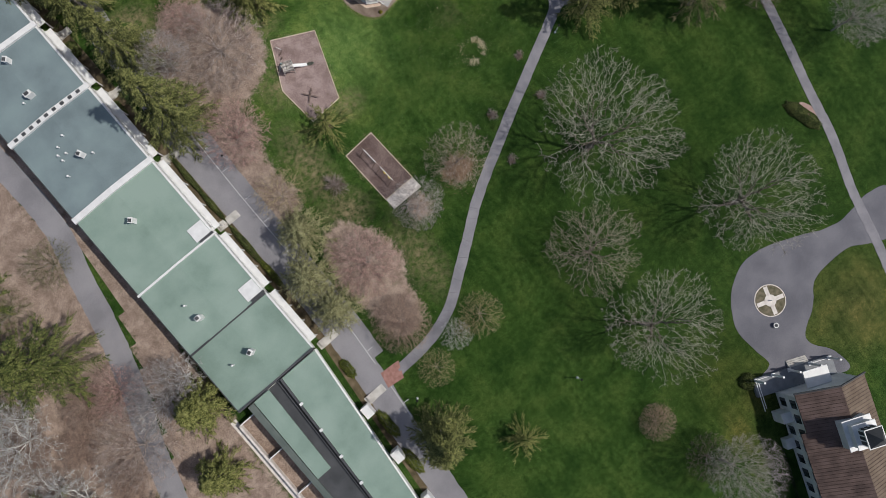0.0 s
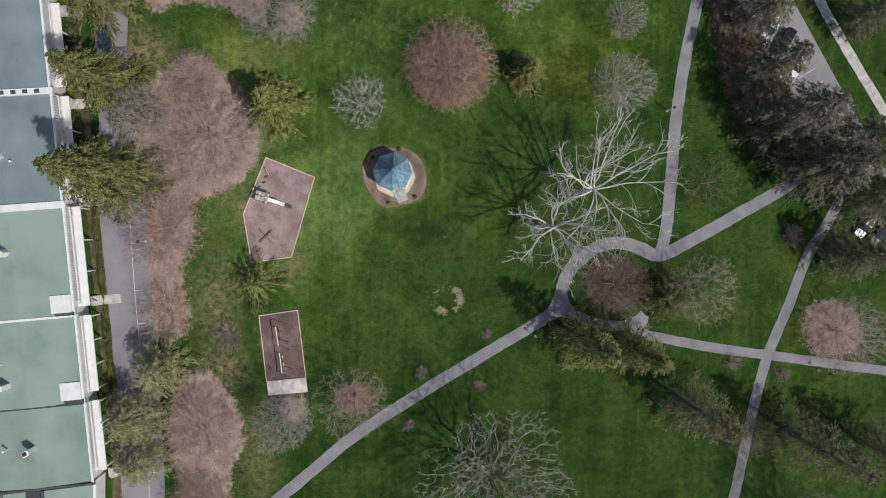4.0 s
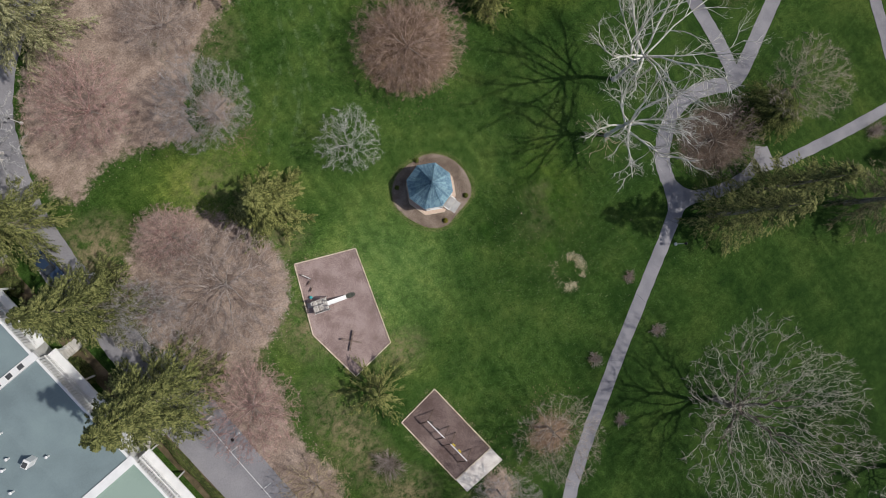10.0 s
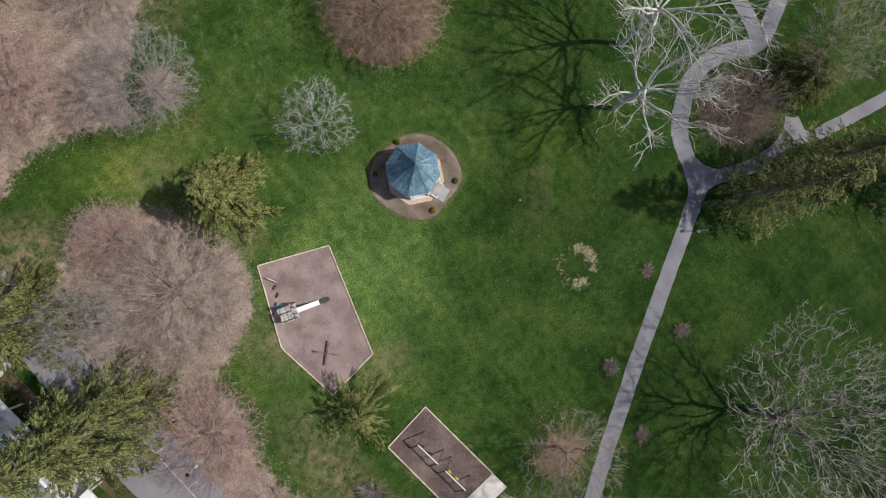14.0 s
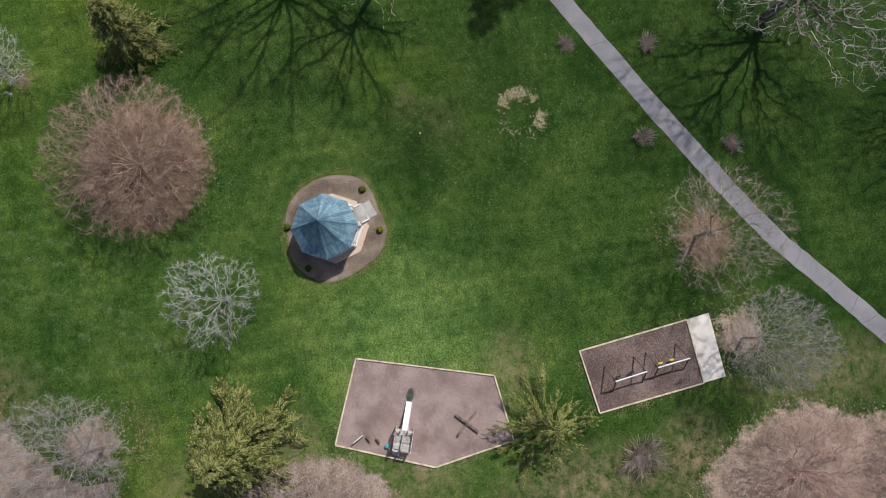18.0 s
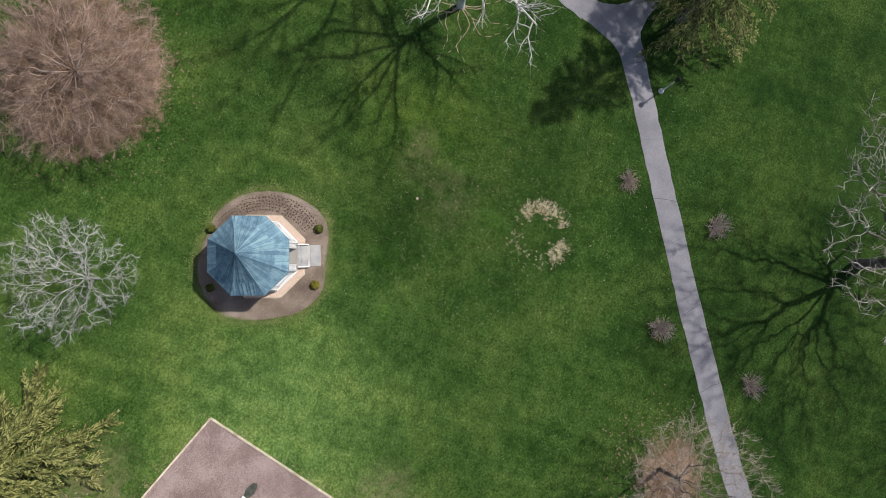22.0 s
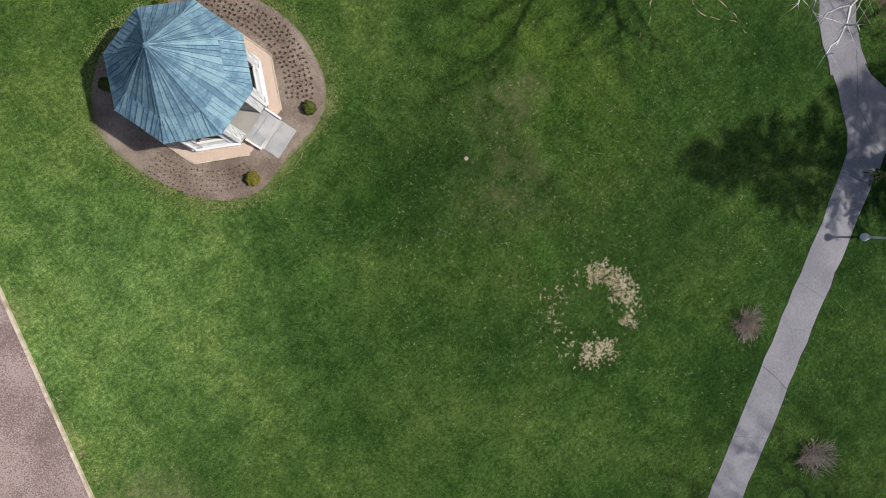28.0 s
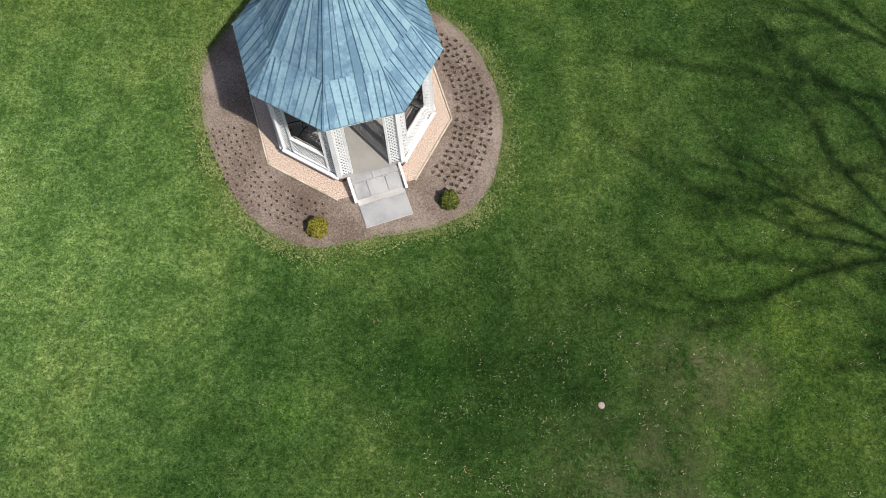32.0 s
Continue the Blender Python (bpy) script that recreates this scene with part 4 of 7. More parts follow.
def twig_bush(seed, r, h, twig, stems=60, each=9):
    rng = random.Random(seed)
    mid, fine = [], []
    for i in range(stems):
        a, e = rng.uniform(0, 6.283), rng.uniform(0.25, 1.45)
        d = Vector((math.cos(a) * math.cos(e), math.sin(a) * math.cos(e), math.sin(e)))
        p = Vector((rng.gauss(0, r * 0.12), rng.gauss(0, r * 0.12), 0))
        L = r * math.cos(e) + h * math.sin(e)
        q = p + d * L * rng.uniform(0.5, 0.75)
        mid.append((*p, *q, 0.014, 0.008))
        for _ in range(each):
            s = p.lerp(q, rng.uniform(0.3, 1))
            nd = (d + Vector((rng.gauss(0, 0.6), rng.gauss(0, 0.6), rng.gauss(0, 0.4)))).normalized()
            fine.append((*s, *(s + nd * L * rng.uniform(0.25, 0.5)), 0.009, 0.004))
    return np_mesh("twigs", [tubes(mid, 3), tubes(fine, 3)], twig)


def plant_tree(name, label, category, meshes, x, y, scale=1.0, rz=0.0, zs=1.0, group=""):
    ob = thing(name, label, category, (x, y, 0), rz, group)
    ob.scale = (scale, scale, scale * zs)
    part("trunk", meshes[0], None, ob)
    part("crown", meshes[1], None, ob)
    return ob


# prototypes: crown radius 6 to 7 m before scaling
PINK = bare_tree(1, 7.4, 7.5, BARK, TW_PINK, limbs=15, points=2800, low=0.12, fork=0.14, trunk_r=0.17, tip_r=0.008, twigs=7, twig_r=0.007, tlen=0.12, ragged=0.03, step=17, wig=0.4, clump=0.12)
PINK2 = bare_tree(2, 7.4, 7.0, BARK, TW_ROSE, limbs=15, points=2800, low=0.12, fork=0.14, trunk_r=0.17, tip_r=0.008, twigs=7, twig_r=0.007, tlen=0.12, ragged=0.03, step=17, wig=0.4, clump=0.12)
REDB = bare_tree(3, 6.6, 7.0, BARK, TW_RED, limbs=18, points=2800, low=0.1, fork=0.14, trunk_r=0.17, tip_r=0.008, twigs=10, twig_r=0.0065, tlen=0.15, ragged=0.03, step=17, wig=0.4)
GREY = bare_tree(4, 15.0, 6.5, BARK, TW_GREY, limbs=13, points=3000, low=0.3, fork=0.3, trunk_r=0.17, tip_r=0.006, twigs=8, twig_r=0.0065, tlen=0.13, step=16, lumps=0.05, clump=0.1, wig=0.28, thick_from=0.035)
OLIVE = bare_tree(5, 20.5, 12.5, DARKBARK, TW_OLIVE, limbs=9, points=4600, low=0.34, fork=0.26, trunk_r=0.5, tip_r=0.014, twigs=3, twig_r=0.014, tlen=0.055, step=23, wig=0.42, ragged=0.12, lumps=0.07, thick_from=0.07, clump=0.25)
OLIVE2 = bare_tree(15, 13.5, 10, DARKBARK, TW_BROWN, limbs=9, points=4000, low=0.2, fork=0.2, trunk_r=0.36, tip_r=0.012, twigs=3, twig_r=0.012, tlen=0.06, step=22, wig=0.42, ragged=0.12, lumps=0.07, thick_from=0.07, clump=0.25)
SILVER = bare_tree(6, 7.6, 4.2, PLANEBARK, TW_WHITE, limbs=11, points=1300, low=0.25, fork=0.2, trunk_r=0.1, tip_r=0.008, twigs=5, twig_r=0.006, tlen=0.13, step=15, wig=0.28, lumps=0.08, clump=0.1)
WHITEB = bare_tree(7, 12, 7.5, PLANEBARK, TW_WHITE, limbs=9, points=1300, low=0.25, fork=0.22, trunk_r=0.26, tip_r=0.014, twigs=4, twig_r=0.012, tlen=0.1, step=17, wig=0.45, lumps=0.1, clump=0.3)
BROWNB = bare_tree(24, 11.0, 6.5, DARKBARK, TW_BROWN, limbs=10, points=1500, low=0.3, fork=0.28, trunk_r=0.17, tip_r=0.006, twigs=8, twig_r=0.006, tlen=0.13, step=15, wig=0.35, lumps=0.06, thick_from=0.025, clump=0.25)
TAN = bare_tree(8, 7.5, 6.0, BARK, TW_TAN, limbs=12, points=1500, low=0.15, fork=0.15, trunk_r=0.16, tip_r=0.011, twigs=4, twig_r=0.008, tlen=0.13)
DARKB = bare_tree(9, 5.6, 6.0, BARK, TW_DARK, limbs=14, points=2400, low=0.12, fork=0.14, trunk_r=0.16, tip_r=0.01, twigs=7, twig_r=0.008, tlen=0.13)
MOSS = bare_tree(19, 6.6, 6.0, BARK, TW_MOSS, limbs=12, points=1500, low=0.15, fork=0.15, trunk_r=0.16, tip_r=0.012, twigs=4, twig_r=0.010, tlen=0.13, wig=0.35, lumps=0.06)
PLANE1 = plane_tree(21, 19, 10.5, PLANEBARK, TW_PLANE, limbs=11, sec=7, ter=4, tw=5, fork=0.5, wig=0.42, rise=0.46, trunk_r=0.27, twig_r=0.010, tlen=0.12, splay=1.1, side_r=0.6)
PLANE2 = plane_tree(23, 24.5, 12.5, PLANEBARK, TW_PLANE, limbs=13, sec=7, ter=4, tw=5, fork=0.44, wig=0.4, rise=0.42, trunk_r=0.27, twig_r=0.010, tlen=0.11, splay=1.1, side_r=0.6)
SPRUCE = conifer(11, 23.5, 6.5, NEEDLE_OLIVE, 130, droop=0.55, w=0.17, fingers=10, gap=0.03, spread=0.75)
SPRUCE2 = conifer(12, 22, 5.2, NEEDLE_OLIVE, 120, droop=0.55, w=0.14, shape=0.75, fingers=9, gap=0.03, spread=0.75)
FIR = conifer(13, 10.0, 4.2, NEEDLE_YELLOW, 95, droop=0.4, w=0.14, fingers=11, spread=0.8)
DARK = conifer(14, 21, 7.6, NEEDLE_DARK, 85, start=0.12, droop=0.32, gap=0.08, w=0.19, shape=0.65, fingers=9)
BROWNC = conifer(18, 21, 5.6, NEEDLE_BROWN, 80, start=0.08, droop=0.35, gap=0.1, w=0.15, shape=0.7, fingers=8)
PINE = conifer(16, 14, 6.5, NEEDLE_GREEN, 70, start=0.2, droop=0.2, gap=0.05, w=0.17, shape=0.6, fingers=8)
YELLOWP = conifer(20, 12, 6.5, NEEDLE_PALE, 75, start=0.15, droop=0.25, gap=0.05, w=0.16, shape=0.6, fingers=8)
BROAD = conifer(22, 6.5, 5.2, NEEDLE_GREEN, 90, start=0.08, droop=0.3, gap=0.02, w=0.15, shape=0.6, fingers=10, spread=0.9)
THIN = conifer(17, 6.0, 4.4, NEEDLE_YELLOW, 34, start=0.05, droop=0.15, gap=0.15, w=0.12, shape=0.8, fingers=10, spread=0.5)

BARE = "leafless tree with "
TREES = [
    # prototype, its size, label, category, rows of x, y, crown radius, turn
    (PINK, 7.5, BARE + "fine pinkish-brown twigs over leaf litter", "tree", [(-29.8, 4.7, 9.2, 0.3), (-81.3, -46, 8.5, 3.0), (78.6, -27.0, 7.5, 1.1), (-15.8, 38.6, 5.6, 2.5)]),
    (PINK2, 7.0, BARE + "rosy brown twigs over leaf litter", "tree", [(-36.6, -9.9, 7.2, 0.0), (-31.0, -43.0, 7.0, 2.0), (-32.0, 14.6, 5.0, 1.7), (-30.5, 34.5, 7.4, 0.7), (-80.0, -36.0, 5.5, 1.9)]),
    (REDB, 7.0, "rounded leafless tree with dense red-brown twigs", "tree", [(9.3, 17.6, 8.3, 0.4), (-32.0, -55.8, 5.8, 1.2), (-4.6, -98.1, 3.7, 2.2), (-85.6, -34.9, 5, 0.0), (-98.7, -35.7, 5, 1.3), (-87.4, -50.2, 4, 2.6), (-90.9, -40.2, 4, 3.9)]),
    (GREY, 6.5, BARE + "a rounded head of grey twigs", "tree", [(-17.6, 24.2, 6.2, 0.2), (36.6, 14.0, 5.4, 1.0), (-17.2, -40.1, 5.0, 0.9), (7.2, 39.8, 5.4, 2.6), (38.4, 37.5, 4.4, 0.1), (38.0, 25.5, 3.6, 1.3), (-38.6, 7.4, 5.0, 2.4), (70.0, -59.0, 7.0, 0.4), (-71.0, -41.0, 5.6, 1.2), (1.0, -111.0, 7.0, 1.2)]),
    (OLIVE, 12.5, "broad old leafless tree with olive-grey branches", "tree", [(16.2, -49.5, 13.0, 0.4), (31.8, -74.2, 11.4, 2.0), (4.6, -82.6, 10.4, 1.6)]),
    (OLIVE2, 10.0, "old leafless tree with brownish crooked branches", "tree", [(3.8, -65.2, 9.0, 0.4)]),
    (SILVER, 4.2, "small leafless tree with silvery white branches", "tree", [(-5.4, 10.9, 4.7, 0.4), (20.2, 29.4, 4.2, 1.6), (-25.2, -63.2, 3.1, 0.7)]),
    (WHITEB, 7.5, BARE + "pale silvery crooked branches", "tree", [(-43.0, 36.5, 7.4, 0.4), (-96.0, -34.0, 7.5, 1.0), (-68.5, -40.5, 5.0, 2.0), (-94, -48, 7, 2.2), (-95.4, -30.7, 6, 0.0), (-97.2, -44.2, 6, 1.3), (-102.7, -36.5, 6, 2.6), (-75.7, -42.7, 5, 3.9)]),
    (PLANE1, 10.5, "tall plane tree with white spreading limbs", "tree", [(25.6, -8.9, 10.5, 0.4)]),
    (PLANE2, 12.5, "tall plane tree with white spreading limbs", "tree", [(31.4, -3.0, 13.0, 1.4)]),
    (BROWNB, 6.5, BARE + "sparse brown limbs over litter beside the path", "tree", [(-6.2, -37.3, 6.4, 1.6), (51.2, -19.0, 6.4, 2.1)]),
    (TAN, 6.0, BARE + "tan twigs beside the path", "tree", [(-19.4, -62.8, 4.5, 0.5), (-31.6, -66.0, 3.8, 1.5), (-36.2, -23.8, 5.2, 3.0)]),
    (MOSS, 6.0, BARE + "mossy olive twigs", "tree", [(54.2, -1.0, 5.2, 1.1), (-77.0, -10.1, 5, 0.0), (-88.6, -13.2, 6, 1.3), (-95.0, -24.8, 6, 2.6)]),
    (DARKB, 6.0, "spreading leafless tree with dark brown twigs", "tree", [(38.2, -18.6, 6.3, 0.2), (62.0, -44.0, 5.0, 1.0), (-0.7, -108.9, 5.0, 2.0)]),
    (SPRUCE, 6.5, "tall spruce with drooping olive-green boughs", "conifer", [(-43.0, -1.8, 7.4, 0.0), (-43.4, 12.4, 6.4, 1.2), (-46.0, 27.0, 6.4, 2.4), (-37.5, -76.0, 6.2, 1.9), (-7.0, 41.0, 5.2, 3.0), (-52.0, 36.0, 6.5, 0.5)]),
    (YELLOWP, 6.5, "broad pale olive conifer beside the road", "conifer", [(-29.5, 47.0, 8.0, 0.7), (-35.0, 54.0, 8.0, 2.0), (-42.0, 60.0, 8.0, 2.9), (-50.0, 47.0, 7.5, 1.2), (-36.8, -32.0, 5.8, 0.4), (-40.6, -39.6, 6.2, 1.6), (-40.0, -46.6, 5.6, 2.6)]),
    (SPRUCE2, 5.2, "tall narrow spruce with yellowish-olive boughs", "conifer", [(31.3, -27.4, 5.4, 0.0), (39.6, -28.8, 5.0, 1.5), (15.6, 41.8, 4.2, 0.9), (26.0, 39.4, 4.0, 2.2)]),
    (FIR, 4.4, "small broad fir with layered green boughs", "conifer", [(-19.0, 10.2, 6.0, 0.3), (22.2, 16.8, 4.0, 1.9), (-68.6, -47.0, 6.2, 0.8), (-72.8, -58.5, 5.2, 2.4)]),
    (BROAD, 5.2, "low broad olive evergreen beside the path loop", "conifer", [(47.2, -20.4, 5.0, 0.4)]),
    (THIN, 4.2, "thin yellowish conifer with sparse boughs", "conifer", [(-21.8, -18.3, 5.0, 0.3), (-26.0, -85.6, 4.2, 1.4)]),
    (DARK, 7.6, "tall dark conifer with sparse heavy boughs", "conifer", [(61.3, 17.8, 6.4, 0.2), (64.8, 9.6, 7.6, 1.3), (60.5, 27.5, 6.0, 2.4), (70.4, 1.6, 8.0, 0.7), (77.0, 6.0, 6.5, 3.0), (79.5, -3.0, 7.5, 1.0), (77.2, -13.0, 5.8, 1.5), (79.0, 27.0, 4.5, 0.9)]),
    (BROWNC, 5.6, "tall leaning conifer with brownish-olive boughs", "conifer", [(49.8, -38.4, 6.0, 1.0), (69.7, -44.7, 6.2, 2.0), (84.0, -47.0, 6.2, 0.1)]),
    (PINE, 6.5, "broad green pine with tufted boughs", "conifer", [(-84.5, -26.0, 9.5, 0.2), (-97.0, -20.0, 8.0, 1.3), (-90.0, -10.0, 7.0, 2.0), (-88.0, -60.0, 7.0, 1.1), (-100.0, -50.0, 8.0, 0.4)]),
]
for meshes, size, label, category, rows in TREES:
    first = None
    for x, y, r, turn in rows:
        s = r / size
        if first is None:
            first = plant_tree("tree" if category == "tree" else "conifer", label, category, meshes, x, y, s, turn)
        else:
            t = copy_thing(first, Matrix.Translation((x, y, 0)) @ Matrix.Rotation(turn, 4, "Z"))
            t.scale = (s, s, s)


# ---- gazebo ----
TURN = radians(-4.0)
WX, WY = 0.24, -0.48      # centre of floor and walls
RX, RY = 0.02, -0.02      # the roof sits a little to the north of them


def ang(k):
    return TURN + k * math.pi / 4


def oct_pts(r):
    return [(WX + r * math.cos(ang(k)), WY + r * math.sin(ang(k))) for k in range(8)]


bed = [(-5.15, 0.1), (-4.75, -1.6), (-4.1, -3.1), (-3.05, -4.65), (-1.8, -5.55), (-0.55, -5.82), (0.6, -5.5), (1.8, -5.2), (2.9, -5.0), (3.9, -4.65), (4.75, -4.0), (5.35, -3.0), (5.66, -1.6), (5.6, 0.2), (5.0, 1.8), (4.0, 3.1), (2.4, 4.1), (0.4, 4.3), (-1.8, 4.2), (-3.7, 3.3), (-4.85, 1.8)]
tagged(part("mulch_bed", blob(bed, 0.03, 3, 0.14, 0.06, 0.4), MULCH_BED), "brown bark mulch bed round the gazebo", "mulch bed", kind="stuff")
tagged(part("pea_gravel_bed", Build().prism(oct_pts(3.56), -0.02, 0.05), PEA), "tan pea gravel strip under the gazebo eaves", "gravel bed", kind="stuff")
edge = thing("gravel_edging", "thin timber edging round the gravel strip", "edging")
o = oct_pts(3.6)
for k in range(8):
    if k == 6:
        continue
    part("board", Build().bar((*o[k], 0.04), (*o[(k + 1) % 8], 0.04), 0.05, 0.1), TIMBER, edge)

gaz = thing("gazebo", "white octagonal lattice gazebo with a blue-green metal roof", "gazebo")
FL = 0.42            # floor height
RW = 2.86           # wall line
EAVE, BREAK, TOP = (3.24, 3.47), (2.25, 4.52), (0.10, 7.7)
part("base_wall", Build().prism(oct_pts(RW + 0.06), 0.0, FL - 0.06), BRICK, gaz, "brown brick skirt")
part("floor", Build().prism(oct_pts(RW + 0.1), FL - 0.06, FL), FLOORGREY, gaz, "grey boarded floor")
w8 = oct_pts(RW)
DOOR = 6            # the bay with the ramp
POSTS = []
for k in range(8):
    x, y = w8[k]
    POSTS.append((x, y, k))


def rake(b):
    """Leans what stands on the floor in towards the eaves."""
    out = []
    for x, y, z in b.v:
        f = max(0.0, (z - FL) / (3.3 - FL))
        out.append((x + f * (RX + (x - WX) * 0.965 - x), y + f * (RY + (y - WY) * 0.965 - y), z))
    b.v = out
    return b


def lattice(b, a, c, z0, z1, gap=0.17, w=0.035, off=0.0):
    """A diagonal lattice between two plan points."""
    a, c = Vector((*a, 0)), Vector((*c, 0))
    d = c - a
    L, H = d.length, z1 - z0
    x = d.normalized()
    nrm = Vector((-x.y, x.x, 0)) * off
    s = -H
    while s < L:
        for up in (True, False):
            t0, t1 = max(0.0, s), min(L, s + H)
            if t1 - t0 > 0.03:
                za, zb = (z0 + t0 - s, z0 + t1 - s) if up else (z1 - (t0 - s), z1 - (t1 - s))
                n2 = nrm * (1 if up else -1)
                b.bar(a + x * t0 + Vector((0, 0, za)) + n2, a + x * t1 + Vector((0, 0, zb)) + n2, w, 0.012, up=(-x.y, x.x, 0))
        s += gap


for x, y, k in POSTS:
    part("post", rake(Build().box((x, y, (FL + 3.3) / 2), (0.16, 0.16, 3.3 - FL), ang(k), bevel=0.02)), WHITE, gaz)
for k in range(8):
    a, c = Vector(w8[k]), Vector(w8[(k + 1) % 8])
    u = (c - a).normalized()
    # head band of lattice under the eaves
    hb = Build()
    hb.bar((*a, 3.25), (*c, 3.25), 0.1, 0.12).bar((*a, 2.85), (*c, 2.85), 0.06, 0.07)
    lattice(hb, a, c, 2.87, 3.23, 0.15, 0.035, 0.01)
    part("lattice_frieze", rake(hb), WHITE, gaz)
    side = 0.42
    for p, q in ((a, a + u * side), (c - u * side, c)):
        sb = Build()
        sb.bar((*(q if p is a else p), FL), (*(q if p is a else p), 2.85), 0.07, 0.07)
        lattice(sb, p, q, FL + 0.05, 2.83, 0.15, 0.045, 0.01)
        part("lattice_panel", rake(sb), WHITE, gaz)
    if k == DOOR:
        continue
    p, q = a + u * side, c - u * side
    rb = Build()
    part("handrail", rake(Build().bar((*p, FL + 0.78), (*q, FL + 0.78), 0.12, 0.06)), WHITE, gaz)
    part("bottom_rail", Build().bar((*p, FL + 0.1), (*q, FL + 0.1), 0.09, 0.09), WHITE, gaz)
    lattice(rb, p, q, FL + 0.12, FL + 0.75, 0.13, 0.045, 0.01)
    part("lattice_panel", rake(rb), WHITE, gaz)
    sk = Build()
    n2 = Vector((u.y, -u.x))
    sk.bar((*(a + n2 * 0.10), FL - 0.03), (*(c + n2 * 0.10), FL - 0.03), 0.12, 0.1)
    part("skirt_board", sk, WHITE, gaz)

rng = random.Random(5)
for k in range(8):
    a0, a1 = ang(k), ang(k + 1)
    d0, d1 = Vector((math.cos(a0), math.sin(a0), 0)), Vector((math.cos(a1), math.sin(a1), 0))

    def on(ring, t, lift=0.0):
        r, z = ring
        return (d0 * r).lerp(d1 * r, t) + Vector((RX, RY, z + lift))

    NL, NU = 10, 6
    cuts = [0.0] + [min(0.97, max(0.03, (i + rng.uniform(-0.22, 0.22)) / NL)) for i in range(1, NL)] + [1.0]
    for i in range(NL):
        lift = rng.uniform(0.0, 0.012)
        t0, t1 = cuts[i], cuts[i + 1]
        # lower panels run square to the eave, and are cut by the hips
        ratio = EAVE[0] / BREAK[0]
        m0, m1 = (min(1.0, max(0.0, 0.5 + (t - 0.5) * ratio)) for t in (t0, t1))
        vs = [on(EAVE, t0, lift), on(EAVE, t1, lift), on(BREAK, m1, lift), on(BREAK, m0, lift)]
        low = [v - Vector((0, 0, 0.05)) for v in vs]
        pb = Build().add(vs + low, [(0, 1, 2, 3), (7, 6, 5, 4), (0, 4, 5, 1), (1, 5, 6, 2), (2, 6, 7, 3), (3, 7, 4, 0)])
        part("roof_panel", pb, PATINA, gaz)
        if i:
            part("seam", Build().bar(vs[0] + Vector((0, 0, 0.012)), vs[3] + Vector((0, 0, 0.012)), 0.022, 0.045), SEAM, gaz)
    cuts = [0.0] + [min(0.96, max(0.04, (i + rng.uniform(-0.25, 0.25)) / NU)) for i in range(1, NU)] + [1.0]
    for i in range(NU):
        lift = rng.uniform(0.0, 0.02)
        t0, t1 = cuts[i], cuts[i + 1]
        vs = [on(BREAK, t0, lift), on(BREAK, t1, lift), on(TOP, t1, lift), on(TOP, t0, lift)]
        low = [v - Vector((0, 0, 0.06)) for v in vs]
        part("roof_panel", Build().add(vs + low, [(0, 1, 2, 3), (7, 6, 5, 4), (0, 4, 5, 1), (1, 5, 6, 2), (2, 6, 7, 3), (3, 7, 4, 0)]), PATINA, gaz)
        if i:
            part("seam", Build().bar(vs[0] + Vector((0, 0, 0.012)), vs[3] + Vector((0, 0, 0.012)), 0.02, 0.04), SEAM, gaz)
    hip = Build().bar(on(EAVE, 0, 0.02), on(BREAK, 0, 0.03), 0.05, 0.05).bar(on(BREAK, 0, 0.03), on(TOP, 0, 0.03), 0.045, 0.05)
    part("hip_cap", hip, PATINA, gaz)
    part("fascia", Build().bar(on((3.14, 3.34), 0), on((3.14, 3.34), 1), 0.04, 0.13), WHITE, gaz, "white fascia board")
part("finial", Build().rod([(RX, RY, 7.6), (RX, RY, 7.85), (RX, RY, 7.92), (RX, RY, 8.02)], [0.13, 0.12, 0.07, 0.02], 10), PATINA, gaz, "small metal finial")

# ramp of grey flagstones with white kerbs
ra = radians(-69.3)
ux, vx = Vector((math.cos(ra), math.sin(ra), 0)), Vector((-math.sin(ra), math.cos(ra), 0))
ramp = thing("entry_ramp", "grey flagstone ramp with white kerbs up to the gazebo", "ramp")
r0 = 3.24
prof = [(r0 - 0.02, FL - 0.004), (4.05, 0.16), (4.22, 0.1), (5.06, 0.07)]
body = Build()
for s0, s1 in zip(prof, prof[1:]):
    vs = []
    for (rr, z) in (s0, s1):
        for w in (-0.84, 0.84):
            vs += [ux * rr + vx * w + Vector((0, 0, z - 0.03)), ux * rr + vx * w + Vector((0, 0, -0.05))]
    body.add(vs, [(0, 2, 6, 4), (1, 5, 7, 3), (0, 4, 5, 1), (2, 3, 7, 6), (4, 6, 7, 5), (0, 1, 3, 2)])
part("bed", body, CONCRETE, ramp)
rows = [(prof[0], (3.52, FL - 0.004 - (3.52 - r0) * 0.26), [-0.82, -0.1, 0.82]), ((3.54, FL - (3.54 - r0) * 0.26), (4.05, 0.16), [-0.82, -0.35, 0.3, 0.82]), ((4.24, 0.1), (5.05, 0.07), [-0.84, 0.84])]
for (ra_, za), (rb_, zb), cutsw in rows:
    for wa, wb in zip(cutsw, cutsw[1:]):
        vs = [ux * r + vx * w + Vector((0, 0, z + dz)) for dz in (0.0, -0.04) for r, z, w in ((ra_ + 0.012, za, wa + 0.012), (rb_ - 0.012, zb, wa + 0.012), (rb_ - 0.012, zb, wb - 0.012), (ra_ + 0.012, za, wb - 0.012))]
        part("flagstone", Build().add(vs, [(0, 1, 2, 3), (7, 6, 5, 4), (0, 4, 5, 1), (1, 5, 6, 2), (2, 6, 7, 3), (3, 7, 4, 0)]), STONE, ramp)
